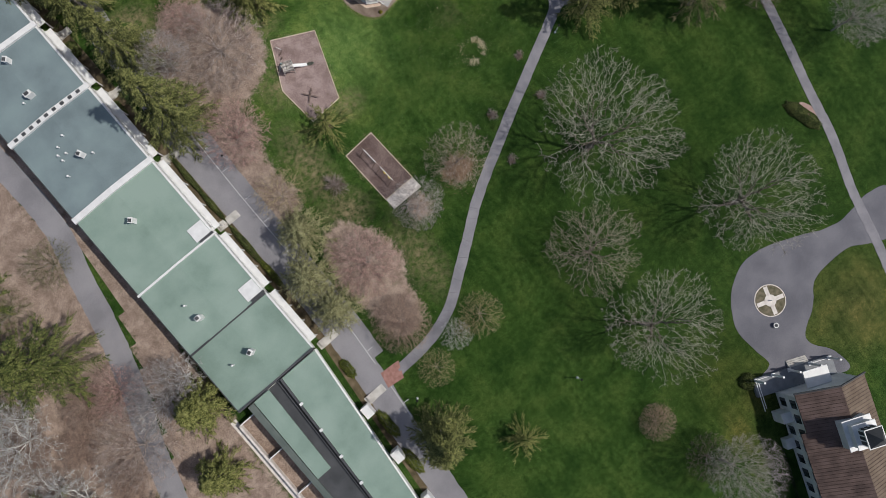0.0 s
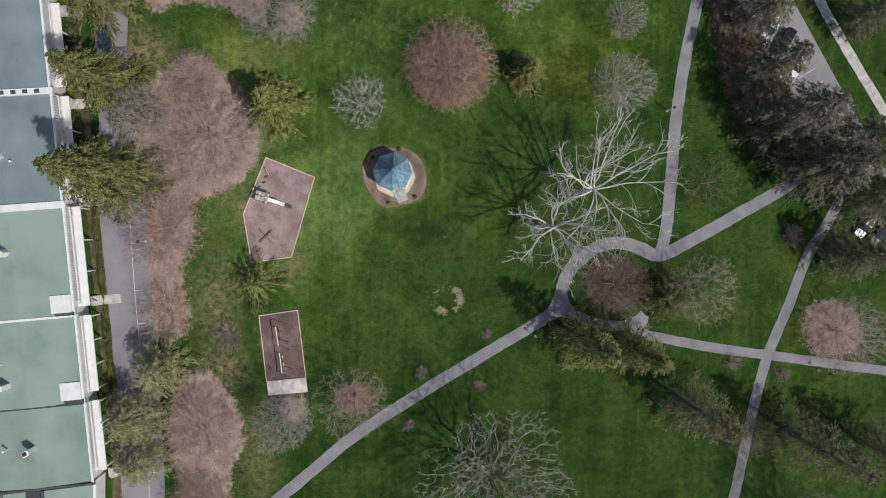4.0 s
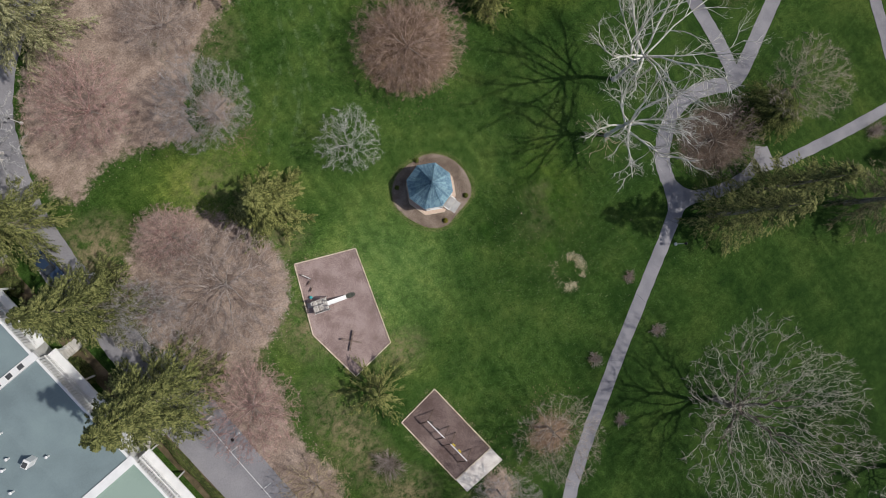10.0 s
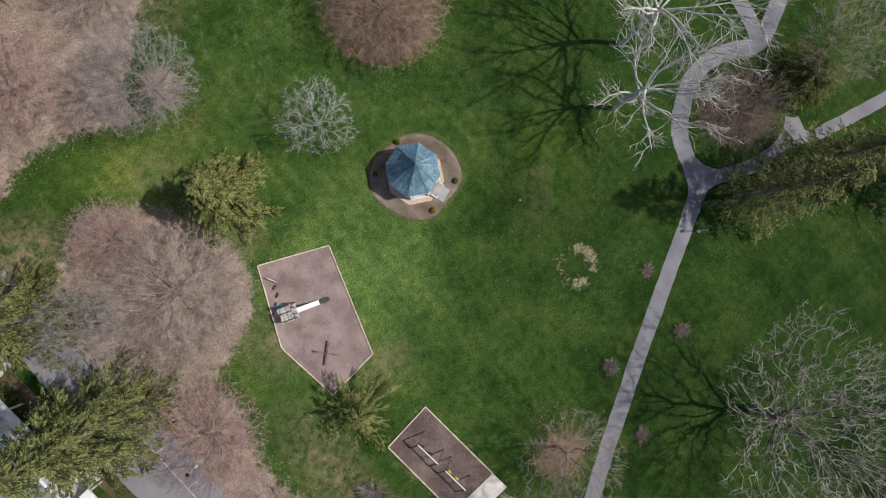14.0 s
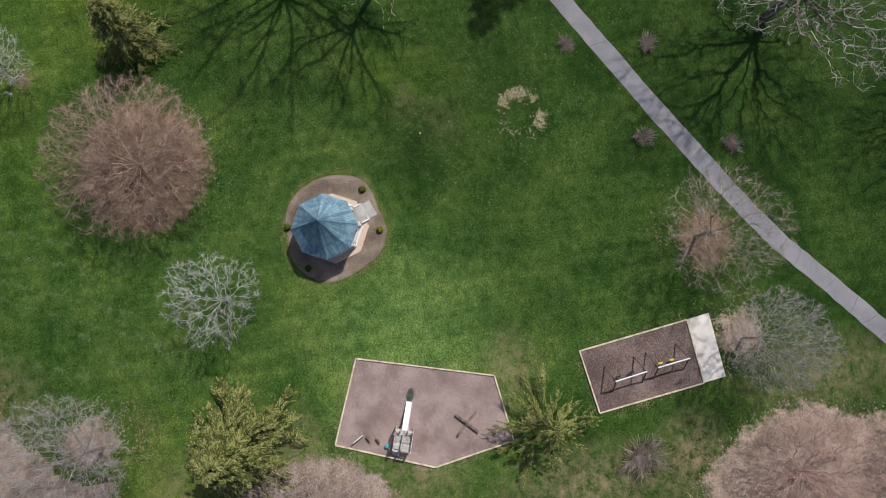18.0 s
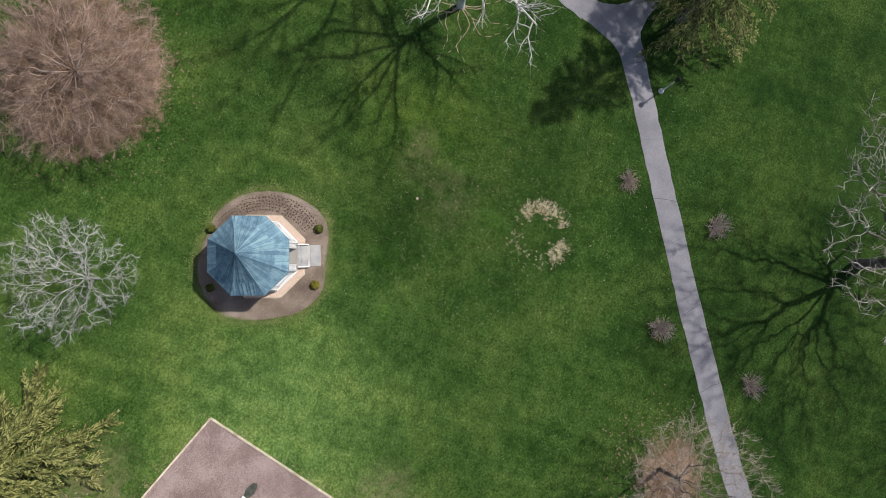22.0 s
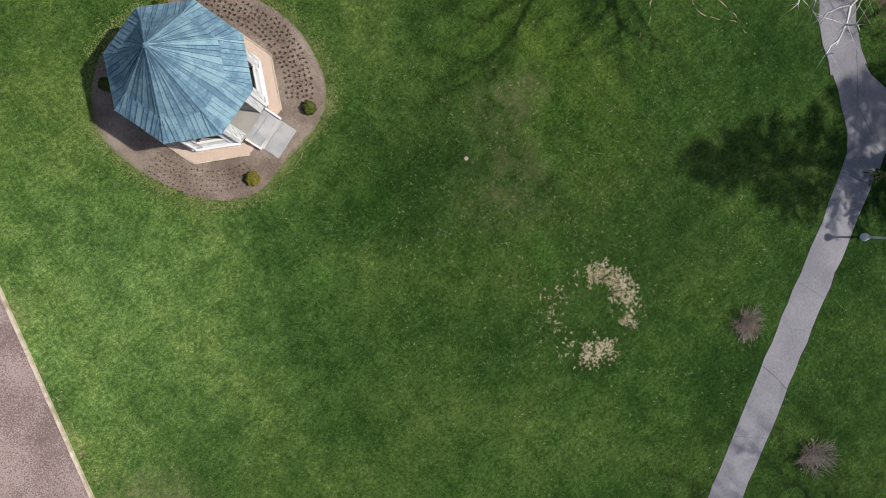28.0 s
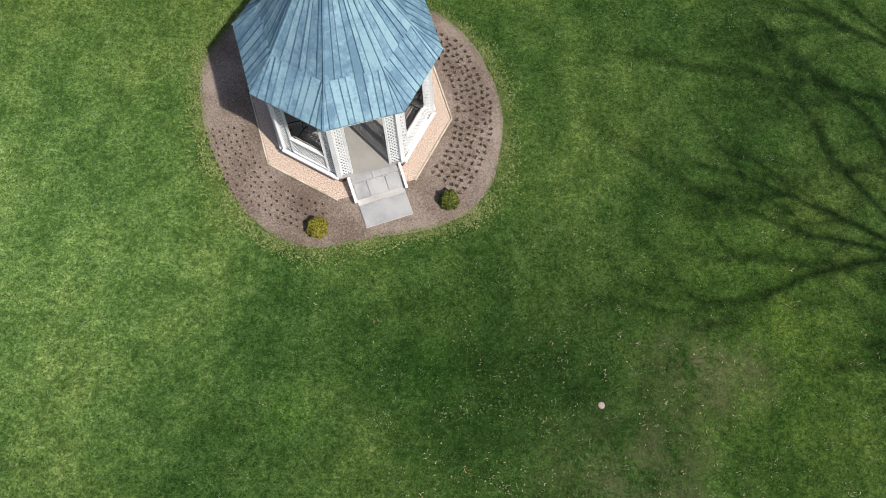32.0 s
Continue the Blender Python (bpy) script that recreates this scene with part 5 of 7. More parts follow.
for s in (-1, 1):
    kb = Build().bar(ux * (r0 + 0.05) + vx * (0.9 * s) + Vector((0, 0, FL + 0.04)), ux * 4.15 + vx * (0.9 * s) + Vector((0, 0, 0.2)), 0.09, 0.2)
    part("kerb", kb, WHITE, ramp, "white painted kerb")

# benches inside, along the walls
bench = thing("garden_bench", "grey slatted bench with black iron ends inside the gazebo", "bench", (0, 0, 0), 0, "gazebo benches")
for i in range(5):
    part("seat_slat", Build().box((0, -0.2 + 0.1 * i, 0.43 - 0.008 * i), (1.35, 0.075, 0.025), bevel=0.005), GREYWOOD, bench)
for i in range(4):
    part("back_slat", Build().box((0, 0.26 + 0.035 * i, 0.54 + 0.11 * i), (1.35, 0.025, 0.075), bevel=0.005), GREYWOOD, bench)
for sx in (-0.62, 0.62):
    en = Build().rod([(sx, -0.28, 0.0), (sx, -0.22, 0.2), (sx, -0.26, 0.41), (sx, 0.2, 0.39), (sx, 0.3, 0.6), (sx, 0.4, 0.93)], 0.02, 6)
    en.rod([(sx, 0.2, 0.39), (sx, 0.16, 0.2), (sx, 0.3, 0.0)], 0.02, 6).rod([(sx, 0.3, 0.66), (sx, 0.0, 0.66), (sx, -0.24, 0.64), (sx, -0.3, 0.56), (sx, -0.24, 0.41)], 0.018, 6)
    part("iron_end", en, IRON, bench)
seats = []
for k in (4, 5, 7, 0, 2):
    am = ang(k) + math.pi / 8
    rr = RW * math.cos(math.pi / 8) - 0.55
    seats.append(Matrix.Translation((WX + rr * math.cos(am), WY + rr * math.sin(am), FL)) @ Matrix.Rotation(am - math.pi / 2, 4, "Z"))
bench.matrix_basis = seats[0]
for m in seats[1:]:
    copy_thing(bench, m)

# clipped shrubs and rows of small plants in the mulch
for i, (x, y, r, leaf, label) in enumerate([(-0.64, -5.1, 0.37, LEAF_GOLD, "clipped golden-green boxwood ball in mulch"), (3.76, -3.92, 0.36, LEAF_BOX, "clipped green boxwood ball in mulch"), (1.0, 4.1, 0.36, LEAF_BOX, "clipped green boxwood ball in mulch"), (-3.45, 2.6, 0.34, LEAF_BOX, "clipped green boxwood ball in mulch")]):
    s = thing("boxwood_shrub", label, "shrub", (x, y, 0.02), 0.5 * i, "boxwood balls")
    part("foliage", shrub_mesh(30 + i, r, r * 1.5, leaf, 2600, 0.035), None, s)
    part("stem", Build().rod([(0, 0, -0.02), (0, 0, 0.3)], [0.03, 0.02], 6), BARK, s)
V = []
rng = random.Random(8)
ring = 3.85
while ring < 5.9:
    for i in range(int(2 * math.pi * ring / 0.26)):
        a = i * 0.26 / ring + (0.13 / ring if int(ring * 3.2) % 2 else 0)
        x, y = ring * math.cos(a), ring * math.sin(a)
        da = (a - ra + math.pi) % (2 * math.pi) - math.pi
        south = -1.75 < da < -0.35
        x, y = x + 0.2, y - 0.5
        if abs(da) < 0.5 or ((x - 0.25) / 5.1) ** 2 + ((y + 0.75) / 4.75) ** 2 > 1.0 or da < -1.7 or da > 2.75:
            continue
        size = 0.035 if south else 0.085
        px, py = x + rng.gauss(0, 0.025), y + rng.gauss(0, 0.025)
        for _ in range(13):
            b = rng.uniform(0, 6.283)
            l, h = size * rng.uniform(0.4, 1.1), rng.uniform(0.03, 0.10)
            wv = 0.017
            V += [(px - math.sin(b) * wv, py + math.cos(b) * wv, 0.03), (px + math.sin(b) * wv, py - math.cos(b) * wv, 0.03), (px + math.cos(b) * l + math.sin(b) * wv, py + math.sin(b) * l - math.cos(b) * wv, 0.03 + h), (px + math.cos(b) * l, py + math.sin(b) * l, 0.03 + h * 1.1)]
    ring += 0.24
V = np.array(V)
me = np_mesh("seedlings", [(V, np.arange(len(V)).reshape(-1, 4))], twig_mat("groundcover_leaves", (0.045, 0.03, 0.02), (0.085, 0.062, 0.042), (0.14, 0.11, 0.075)))
tagged(part("groundcover_plants", me, None), "rows of small dark groundcover plants in mulch", "plants", kind="stuff")

# ---- playground with slide ----
PG = [(-21.1, 2.3), (-13.08, -0.87), (-16.9, -14.3), (-23.5, -15.2), (-24.8, -7.1)]


def framed(name, label, poly, material, h=0.1):
    P = list(reversed(poly)) if sum(poly[i - 1][0] * poly[i][1] - poly[i][0] * poly[i - 1][1] for i in range(len(poly))) < 0 else poly
    tagged(part(name + "_surface", Build().prism(P, -0.03, 0.05), material), label, "play surface", kind="stuff")
    fr = thing(name + "_border", "pale timber border round the mulch surface", "border")
    for i in range(len(P)):
        a, b = Vector((*P[i - 1], 0.08)), Vector((*P[i], 0.08))
        L = (b - a).length
        n = max(1, round(L / 2.4))
        for k in range(n):
            part("timber", Build().bar(a.lerp(b, (k + 0.004) / n), a.lerp(b, (k + 0.996) / n), 0.14, 0.2), TIMBER, fr)


framed("playground", "reddish-brown bark mulch play surface", PG, MULCH)
SW = [(-22.25, -24.2), (-15.85, -23.25), (-14.45, -34.75), (-21.0, -35.3)]
framed("swing_area", "dark damp bark mulch under the swings", SW, MULCH_DARK)
pad = thing("concrete_pad", "pale concrete pad at the end of the swing area", "pad", kind="structure")
part("slab", Build().prism([(-14.1, -37.15), (-14.42, -34.84), (-20.95, -35.4), (-20.7, -37.65)][::-1], -0.05, 0.12), PALE, pad)

slide = thing("playground_slide", "bleached wooden play tower with a white slide on mulch", "slide", (-21.35, -4.45, 0.05), radians(-18))
for x, y in ((-1.0, -0.85), (0.9, -0.85), (0.9, 0.85), (-1.0, 0.85), (0.9, -0.36), (0.9, 0.36)):
    part("post", Build().box((x, y, 1.2), (0.12, 0.12, 2.4), bevel=0.015), PALEWOOD, slide)
for i in range(10):
    part("deck_board", Build().box((-0.92 + i * 0.195, 0, 1.45), (0.165, 1.66, 0.04)), PALEWOOD, slide)
for y in (-0.85, 0.85):
    for z in (1.7, 2.2):
        part("rail", Build().bar((-1.05, y, z), (0.95, y, z), 0.06, 0.12), PALEWOOD, slide)
    for i in range(7):
        part("picket", Build().box((-0.8 + i * 0.26, y * 1.03, 1.85), (0.1, 0.03, 0.85)), PALEWOOD, slide)
for z in (1.7, 2.2):
    part("rail", Build().bar((-1.0, -0.85, z), (-1.0, 0.15, z), 0.06, 0.12), PALEWOOD, slide)
for i in range(4):
    part("picket", Build().box((-1.03, -0.7 + i * 0.24, 1.85), (0.03, 0.1, 0.85)), PALEWOOD, slide)
for y in (-0.6, 0.6):
    part("rail", Build().bar((0.9, y - 0.25, 2.2), (0.9, y + 0.25, 2.2), 0.06, 0.12), PALEWOOD, slide)
part("middle_beam", Build().bar((-1.05, 0.0, 2.42), (0.95, 0.0, 2.42), 0.1, 0.1), PALEWOOD, slide)
for i in range(5):
    part("step_board", Build().box((-1.2 - 0.16 * i, 0.5, 1.25 - 0.27 * i), (0.2, 0.62, 0.05)), PALEWOOD, slide)
for y in (0.17, 0.83):
    part("ladder_rail", Build().bar((-2.05, y, 0.0), (-1.05, y, 1.75), 0.07), PALEWOOD, slide)
ch = Build()
sp = [(0.85, 1.48), (1.2, 1.34), (1.9, 0.9), (2.6, 0.46), (3.0, 0.27), (3.45, 0.2)]
sec = [(-0.3, 0.16), (-0.27, 0.16), (-0.24, 0.0), (0.24, 0.0), (0.27, 0.16), (0.3, 0.16), (0.3, -0.05), (-0.3, -0.05)]
for x, z in sp:
    ch.v += [(x, y, z + dz) for y, dz in sec]
for i in range(len(sp) - 1):
    ch.f += [(8 * i + j, 8 * i + 8 + j, 8 * i + 8 + (j + 1) % 8, 8 * i + (j + 1) % 8) for j in range(8)]
ch.f += [tuple(range(8)), tuple(8 * len(sp) - 8 + j for j in reversed(range(8)))]
part("chute", ch, WHITE, slide, "white plastic slide chute")
part("foot", Build().box((3.3, 0, 0.07), (0.08, 0.5, 0.18)), DARKWOOD, slide)
part("landing_mat", blob(round_pts(4.05, 0.05, 0.7, 0.36), 0.02, 2, 0.12, 0.02, 0.2), mat("dark_rubber", [(0.05, 0.055, 0.045), (0.11, 0.115, 0.095)], 3.0, 0.9), slide, "dark worn patch below the chute")

BROWNBEAM = mat("brown_timber", [(0.11, 0.075, 0.062), (0.18, 0.13, 0.11), (0.27, 0.205, 0.18)], 2.5, 0.85, bump=0.4, fine=8, grain=0.5)
bx = thing("crossed_beams", "two crossed timber balance beams on mulch", "balance beam", (-21.05, -10.85, 0.05))
for i, a in enumerate((0.78, 2.32)):
    d = Vector((math.cos(a), math.sin(a), 0)) * 1.45
    part("beam", Build().bar(-d + Vector((0, 0, 0.3 + 0.13 * i)), d + Vector((0, 0, 0.3 + 0.13 * i)), 0.22, 0.16), BROWNBEAM, bx)
    for s in (-0.85, 0.85):
        part("leg", Build().box((d.x * s, d.y * s, 0.12 + 0.06 * i), (0.12, 0.12, 0.26 + 0.13 * i)), DARKWOOD, bx)
bar = thing("pull_up_bar", "short pale bar on dark posts", "play bar", (-20.75, -0.1, 0.05), radians(-60))
part("bar", Build().rod([(-0.7, 0, 0.75), (0.7, 0, 0.75)], 0.05, 8), WHITE, bar)
for x in (-0.65, 0.65):
    part("post", Build().rod([(x, 0, 0), (x, 0, 0.8)], 0.05, 8), DARKWOOD, bar)
for i, (x, y) in enumerate([(-21.0, -1.0), (-21.3, -1.9)]):
    sr = thing("spring_rider", "small dark spring rider on mulch", "spring rider", (x, y, 0.05), 0.5, "spring riders")
    part("spring", Build().rod([(0.09 * math.cos(t), 0.09 * math.sin(t), 0.03 * t / 2) for t in [j * 0.7 for j in range(28)]], 0.016, 5), IRON, sr)
    part("seat", Build().rod([(-0.35, 0, 0.4), (-0.15, 0, 0.33), (0.15, 0, 0.33), (0.35, 0, 0.42)], [0.05, 0.1, 0.1, 0.05], 8), DARKWOOD, sr)
ball = thing("teal_disc_seat", "small teal round seat on a short post", "play seat", (-21.95, -2.75, 0.05))
part("seat", Build().rod([(0, 0, 0.4), (0, 0, 0.44), (0, 0, 0.5)], [0.2, 0.22, 0.14], 14), paint("teal_plastic", (0.06, 0.42, 0.45), 0.4, 0.0), ball)
part("post", Build().rod([(0, 0, 0), (0, 0, 0.4)], 0.05, 8), STEEL, ball)

# swings: a top beam on two pairs of raking legs, with hanging seats
SEATY = paint("yellow_plastic", (0.72, 0.55, 0.03), 0.4, 0.0)
SEATB = paint("black_rubber", (0.02, 0.02, 0.02), 0.7, 0.0)


def swing_set(p, q, seat, seats, label):
    p, q = Vector((*p, 2.45)), Vector((*q, 2.45))
    d = (q - p).normalized()
    s = Vector((-d.y, d.x, 0))
    t = thing("swing_set", label, "swing set", (0, 0, 0.05), group="swing sets")
    part("top_beam", Build().rod([p - d * 0.05, q + d * 0.05], 0.075, 10), WHITE, t, "white top beam")
    for e in (p, q):
        for sg in (-1, 1):
            part("leg", Build().rod([e, e + s * 1.35 * sg - Vector((0, 0, 2.45))], 0.065, 8), DARKWOOD, t)
    for f in seats:
        c = p.lerp(q, f)
        sw = part("swing_seat", Build().box((c.x, c.y, 0.5), (0.5, 0.2, 0.06), math.atan2(d.y, d.x), bevel=0.02), seat, t)
        for sg in (-0.22, 0.22):
            part("chain", Build().rod([c + d * sg + Vector((0, 0, 0.52 - 2.45)), c + d * sg], 0.012, 5), STEEL, sw)
    return t


swing_set((-19.05, -25.7), (-18.6, -28.85), SEATB, (0.28, 0.72), "white-topped swing set with dark seats")
swing_set((-18.4, -30.1), (-18.0, -33.3), SEATY, (0.3, 0.68), "white-topped swing set with yellow seats")


# ---- long row building ----
BO, BE, BS = Vector((-51.1, -6.6, 0)), Vector((0.9959, 0.0906, 0)), Vector((0.0906, -0.9959, 0))


def bp(e, s, z=0.0):
    """A place by the row building's own axes: east, south, up."""
    return BO + BE * e + BS * s + Vector((0, 0, z))


def bbox(b, e0, e1, s0, s1, z0, z1):
    c = bp((e0 + e1) / 2, (s0 + s1) / 2, (z0 + z1) / 2)
    return b.box(c, (e1 - e0, s1 - s0, z1 - z0), math.atan2(BE.y, BE.x))


def slab(b, rows, thick=0.25):
    """A roof sheet through rows of (e, s, z) corners, four at a time."""
    for q in rows:
        v = [bp(*p) for p in q]
        b.add(v + [p - Vector((0, 0, thick)) for p in v], [(0, 1, 2, 3), (7, 6, 5, 4), (0, 4, 5, 1), (1, 5, 6, 2), (2, 6, 7, 3), (3, 7, 4, 0)])
    return b


SECTIONS = [(-62, -47, ROOFBLUE), (-47, -32.6, ROOFBLUE), (-32.6, -18.0, ROOFBLUE), (-18.0, -0.5, ROOFBLUE), (-0.5, 16.9, ROOFGREEN), (16.9, 30.7, ROOFGREEN), (30.7, 43.6, ROOFGREEN)]
for i, (s0, s1, roofing) in enumerate(SECTIONS):
    zr = 6.6 - 0.18 * i
    h = thing("row_house", "white row house with a low green membrane roof" if roofing is ROOFGREEN else "white row house with a low blue-grey membrane roof", "house", group="row houses")
    part("wall", bbox(Build(), -16.4, -0.35, s0 + 0.01, s1 - 0.01, 0.0, zr - 0.3), SIDING, h, "white walls")
    mid = (s0 + s1) / 2
    rb = Build()
    slab(rb, [[(-16.6, s0 + 0.02, zr - 0.25), (-16.6, s1 - 0.02, zr - 0.25), (-8.0, s1 - 0.02, zr + 0.1), (-8.0, s0 + 0.02, zr + 0.1)],
              [(-8.0, s0 + 0.02, zr + 0.1), (-8.0, s1 - 0.02, zr + 0.1), (0.0, s1 - 0.02, zr - 0.25), (0.0, s0 + 0.02, zr - 0.25)]])
    part("roof", rb, roofing, h)
    part("gutter", bbox(Build(), 0.0, 0.32, s0 + 0.05, s1 - 0.05, zr - 0.45, zr - 0.2), WHITE, h, "white roof edge trim")
    part("dark_trim", bbox(Build(), -16.75, -16.6, s0, s1, zr - 0.5, zr - 0.2), ROOFDARK, h)
    # two-storey white porch front with slender posts and balusters
    part("porch_deck", bbox(Build(), -0.3, 1.5, s0 + 0.3, s1 - 1.2, 3.0, 3.2), WHITE, h)
    n = int((s1 - s0 - 1.6) / 0.42)
    for k in range(n):
        part("slat", bbox(Build(), 0.3, 0.36, s0 + 0.4 + k * 0.42, s0 + 0.62 + k * 0.42, 3.2, zr - 0.45), WHITE, h)
    for z in (3.35, 4.2):
        part("rail", bbox(Build(), 0.4, 0.5, s0 + 0.3, s1 - 1.2, z, z + 0.09), WHITE, h)
    for k in range(4):
        sk = s0 + 0.6 + k * (s1 - s0 - 2.2) / 3
        part("column", bbox(Build(), 1.25, 1.45, sk - 0.1, sk + 0.1, 0.0, 3.0), WHITE, h)
    for k in range(3):
        sk = s0 + 2.2 + k * (s1 - s0 - 5.0) / 2
        wd = part("window", bbox(Build(), -0.36, -0.3, sk - 0.5, sk + 0.5, 0.9, 2.4), GLASS, h, "dark sash window")
        part("frame", bbox(Build(), -0.34, -0.26, sk - 0.6, sk + 0.6, 2.4, 2.5), WHITE, wd)
    if i in (4, 5):
        # stepped corner with a small lower white roof
        part("corner_bay", bbox(Build(), -3.1, -0.05, s1 - 3.4, s1 - 0.6, zr - 0.6, zr + 0.06), WHITE, h, "white stepped corner roof")
        # dark block stands in for the shade in the gap beside the corner roof
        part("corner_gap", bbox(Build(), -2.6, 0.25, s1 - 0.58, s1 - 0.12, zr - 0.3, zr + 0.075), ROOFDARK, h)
WALLS = [(-47, 0.35, 0.5), (-32.6, 0.5, 0.5), (-18.0, 0.5, 0.45), (-0.5, 0.55, 0.4), (16.9, 0.18, 0.22)]
for s, half, up in WALLS:
    fw = thing("party_wall", "white capped party wall across the roof", "parapet", group="party walls")
    z = 6.6 - 0.18 * [a for a, _, _ in SECTIONS].index(s) + 0.12
    part("cap", slab(Build(), [[(-16.9, s - half, z), (-16.9, s + half, z), (-8.0, s + half, z + up), (-8.0, s - half, z + up)], [(-8.0, s - half, z + up), (-8.0, s + half, z + up), (0.6, s + half, z), (0.6, s - half, z)]], 0.5), WHITE, fw)
    if s == -18.0:
        for k in range(9):
            e0 = -15.5 + k * 1.7
            part("scupper", bbox(Build(), e0, e0 + 0.7, s - 0.28, s + 0.28, z + 0.05 + up * (1 - abs(e0 + 8) / 8.6), z + 0.16 + up * (1 - abs(e0 + 8) / 8.6)), ROOFDARK, fw)
# dark strip holds both the step's wall side and its shadow, as colour
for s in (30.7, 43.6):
    jt = thing("roof_step", "dark strip for wall side and shadow at the step between two roofs", "flashing", kind="structure")
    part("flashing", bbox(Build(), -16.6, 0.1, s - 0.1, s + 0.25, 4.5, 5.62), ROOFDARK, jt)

# rooftop vents and hatches
for i, (x, y) in enumerate([(-61.2, 15.0), (-59.9, 1.1), (-59.3, -13.7), (-59.5, -34.4), (-55.7, -44.4), (-61.0, 22.4)]):
    v = thing("chimney", "white boxed chimney with a dark cap", "chimney", (x, y, 5.35), 0.1 + 0.4 * (i % 3), "chimneys")
    k = 1.3 if i == 0 else 1.0
    part("stack", Build().box((0, 0, 1.25), (0.95 * k, 0.75, 2.5), bevel=0.04), WHITE, v)
    part("rim", Build().box((0, 0, 2.54), (1.05 * k, 0.85, 0.1), bevel=0.02), WHITE, v)
    part("cap", Build().box((-0.08, 0.03, 2.66), (0.62 * k, 0.55, 0.16), bevel=0.03), ROOFDARK, v)
first = None
for x, y in [(-63.0, 14.6), (-62.6, 4.7), (-63.4, 3.4), (-62.0, 3.0), (-63.2, 2.2), (-60.5, -31.1), (-59.7, -44.4), (-64.0, -0.6), (-58.2, 0.4), (-60.8, 6.0)]:
    if first is None:
        first = thing("vent_pipe", "short white vent pipe on the roof", "vent", (x, y, 5.5), 0, "vent pipes")
        part("pipe", Build().rod([(0, 0, 0), (0, 0, 1.2)], 0.13, 10), WHITE, first)
        part("cowl", Build().rod([(0, 0, 1.2), (0, 0, 1.28), (0, 0, 1.35)], [0.2, 0.2, 0.06], 10), WHITE, first)
    else:
        copy_thing(first, Matrix.Translation((x, y, 5.5)))

# southern wing with sunken dark gutters between roof strips
wing = thing("south_wing", "low wing with green roof strips and dark flat roof", "building")


def we(e, s):
    """The wing's east side runs in towards the south."""
    return e - 0.11 * max(0.0, (e + 15.0) / 15.0) * (s - 44.0)


def strip(e0, e1, z0, z1, s0=44.1, s1=110.0, thick=0.25):
    return slab(Build(), [[(we(e0, s0), s0, z0), (we(e0, s1), s1, z0), (we(e1, s1), s1, z1), (we(e1, s0), s0, z1)]], thick)


part("wall", strip(-14.8, -0.3, 4.2, 4.2, 43.9, thick=4.2), SIDING, wing)
part("flat_roof", strip(-15.0, -0.2, 4.42, 4.42, thick=0.2), ROOFDARK, wing, "dark membrane flat roof")
part("east_roof", strip(-7.3, 0.0, 5.3, 4.9), ROOFGREEN, wing, "green sloped roof strip")
part("ridge_wall", strip(-7.75, -7.33, 5.45, 5.45, thick=1.0), ROOFDARK, wing)
part("ridge_rail", strip(-8.4, -8.2, 5.0, 5.0, thick=0.55), ROOFDARK, wing)
part("middle_roof", strip(-13.7, -10.4, 5.1, 5.0, s1=61.5), ROOFGREEN, wing, "pale green roof strip")
part("west_roof", strip(-15.2, -13.9, 4.7, 4.9), mat("grey_green_membrane", [(0.10, 0.125, 0.115), (0.15, 0.175, 0.16)], 0.3, 0.7), wing)
part("east_gutter", strip(0.03, 0.35, 4.85, 4.8, thick=0.3), WHITE, wing)
for k in range(8):
    s0 = 49.5 + k * 5.7
    part("roof_light", bbox(Build(), we(-7.6, s0), we(-7.6, s0) + 0.6, s0, s0 + 0.5, 5.35, 5.75), WHITE, wing, "small white roof light")
for k in range(6):
    s0 = 57.5 + k * 9.5
    part("porch", bbox(Build(), we(0.4, s0), we(0.4, s0) + 1.6, s0, s0 + 2.2, 0.0, 3.2), WHITE, wing, "small white porch")
for k in range(7):
    s0 = 45.5 + k * 8.0
    cy = thing("walled_yard", "small walled yard with brown paving", "yard", group="walled yards")
    part("paving", bbox(Build(), -19.2, -15.3, s0, s0 + 7.8, 0.0, 0.12), LITTER, cy)
    part("wall", bbox(Build(), -19.6, -19.2, s0, s0 + 7.9, 0.0, 1.5), PALE, cy)
    part("cross_wall", bbox(Build(), -19.2, -15.3, s0 - 0.1, s0 + 0.1, 0.0, 1.7), WHITE, cy)
tagged(part("footway", bbox(Build(), -20.8, -19.6, 44, 120, -0.05, 0.04), PALE), "pale paved walk along the yard walls", "walk", kind="structure")

# front walks, hedges and planting strips along the service road
for i, (e0, e1, s) in enumerate([(-1.6, 3.6, -32.0), (-1.2, 3.6, -17.0), (-0.8, 4.2, -1.0), (0.2, 5.0, 15.2), (0.2, 4.4, 44.0), (0.2, 4.4, 57.4)]):
    tagged(part("front_walk", bbox(Build(), e0, e1, s - 0.75, s + 0.75, -0.05, 0.07), CONCRETE), "short pale concrete walk to a front door", "walk", kind="structure")
    st = thing("front_steps", "pale concrete steps with side walls", "steps", group="front steps")
    for k in range(4):
        part("step", bbox(Build(), 1.7 - 0.3 * k, 2.0 - 0.3 * k, s - 0.8, s + 0.8, 0.0, 0.17 * (k + 1)), CONCRETE, st)
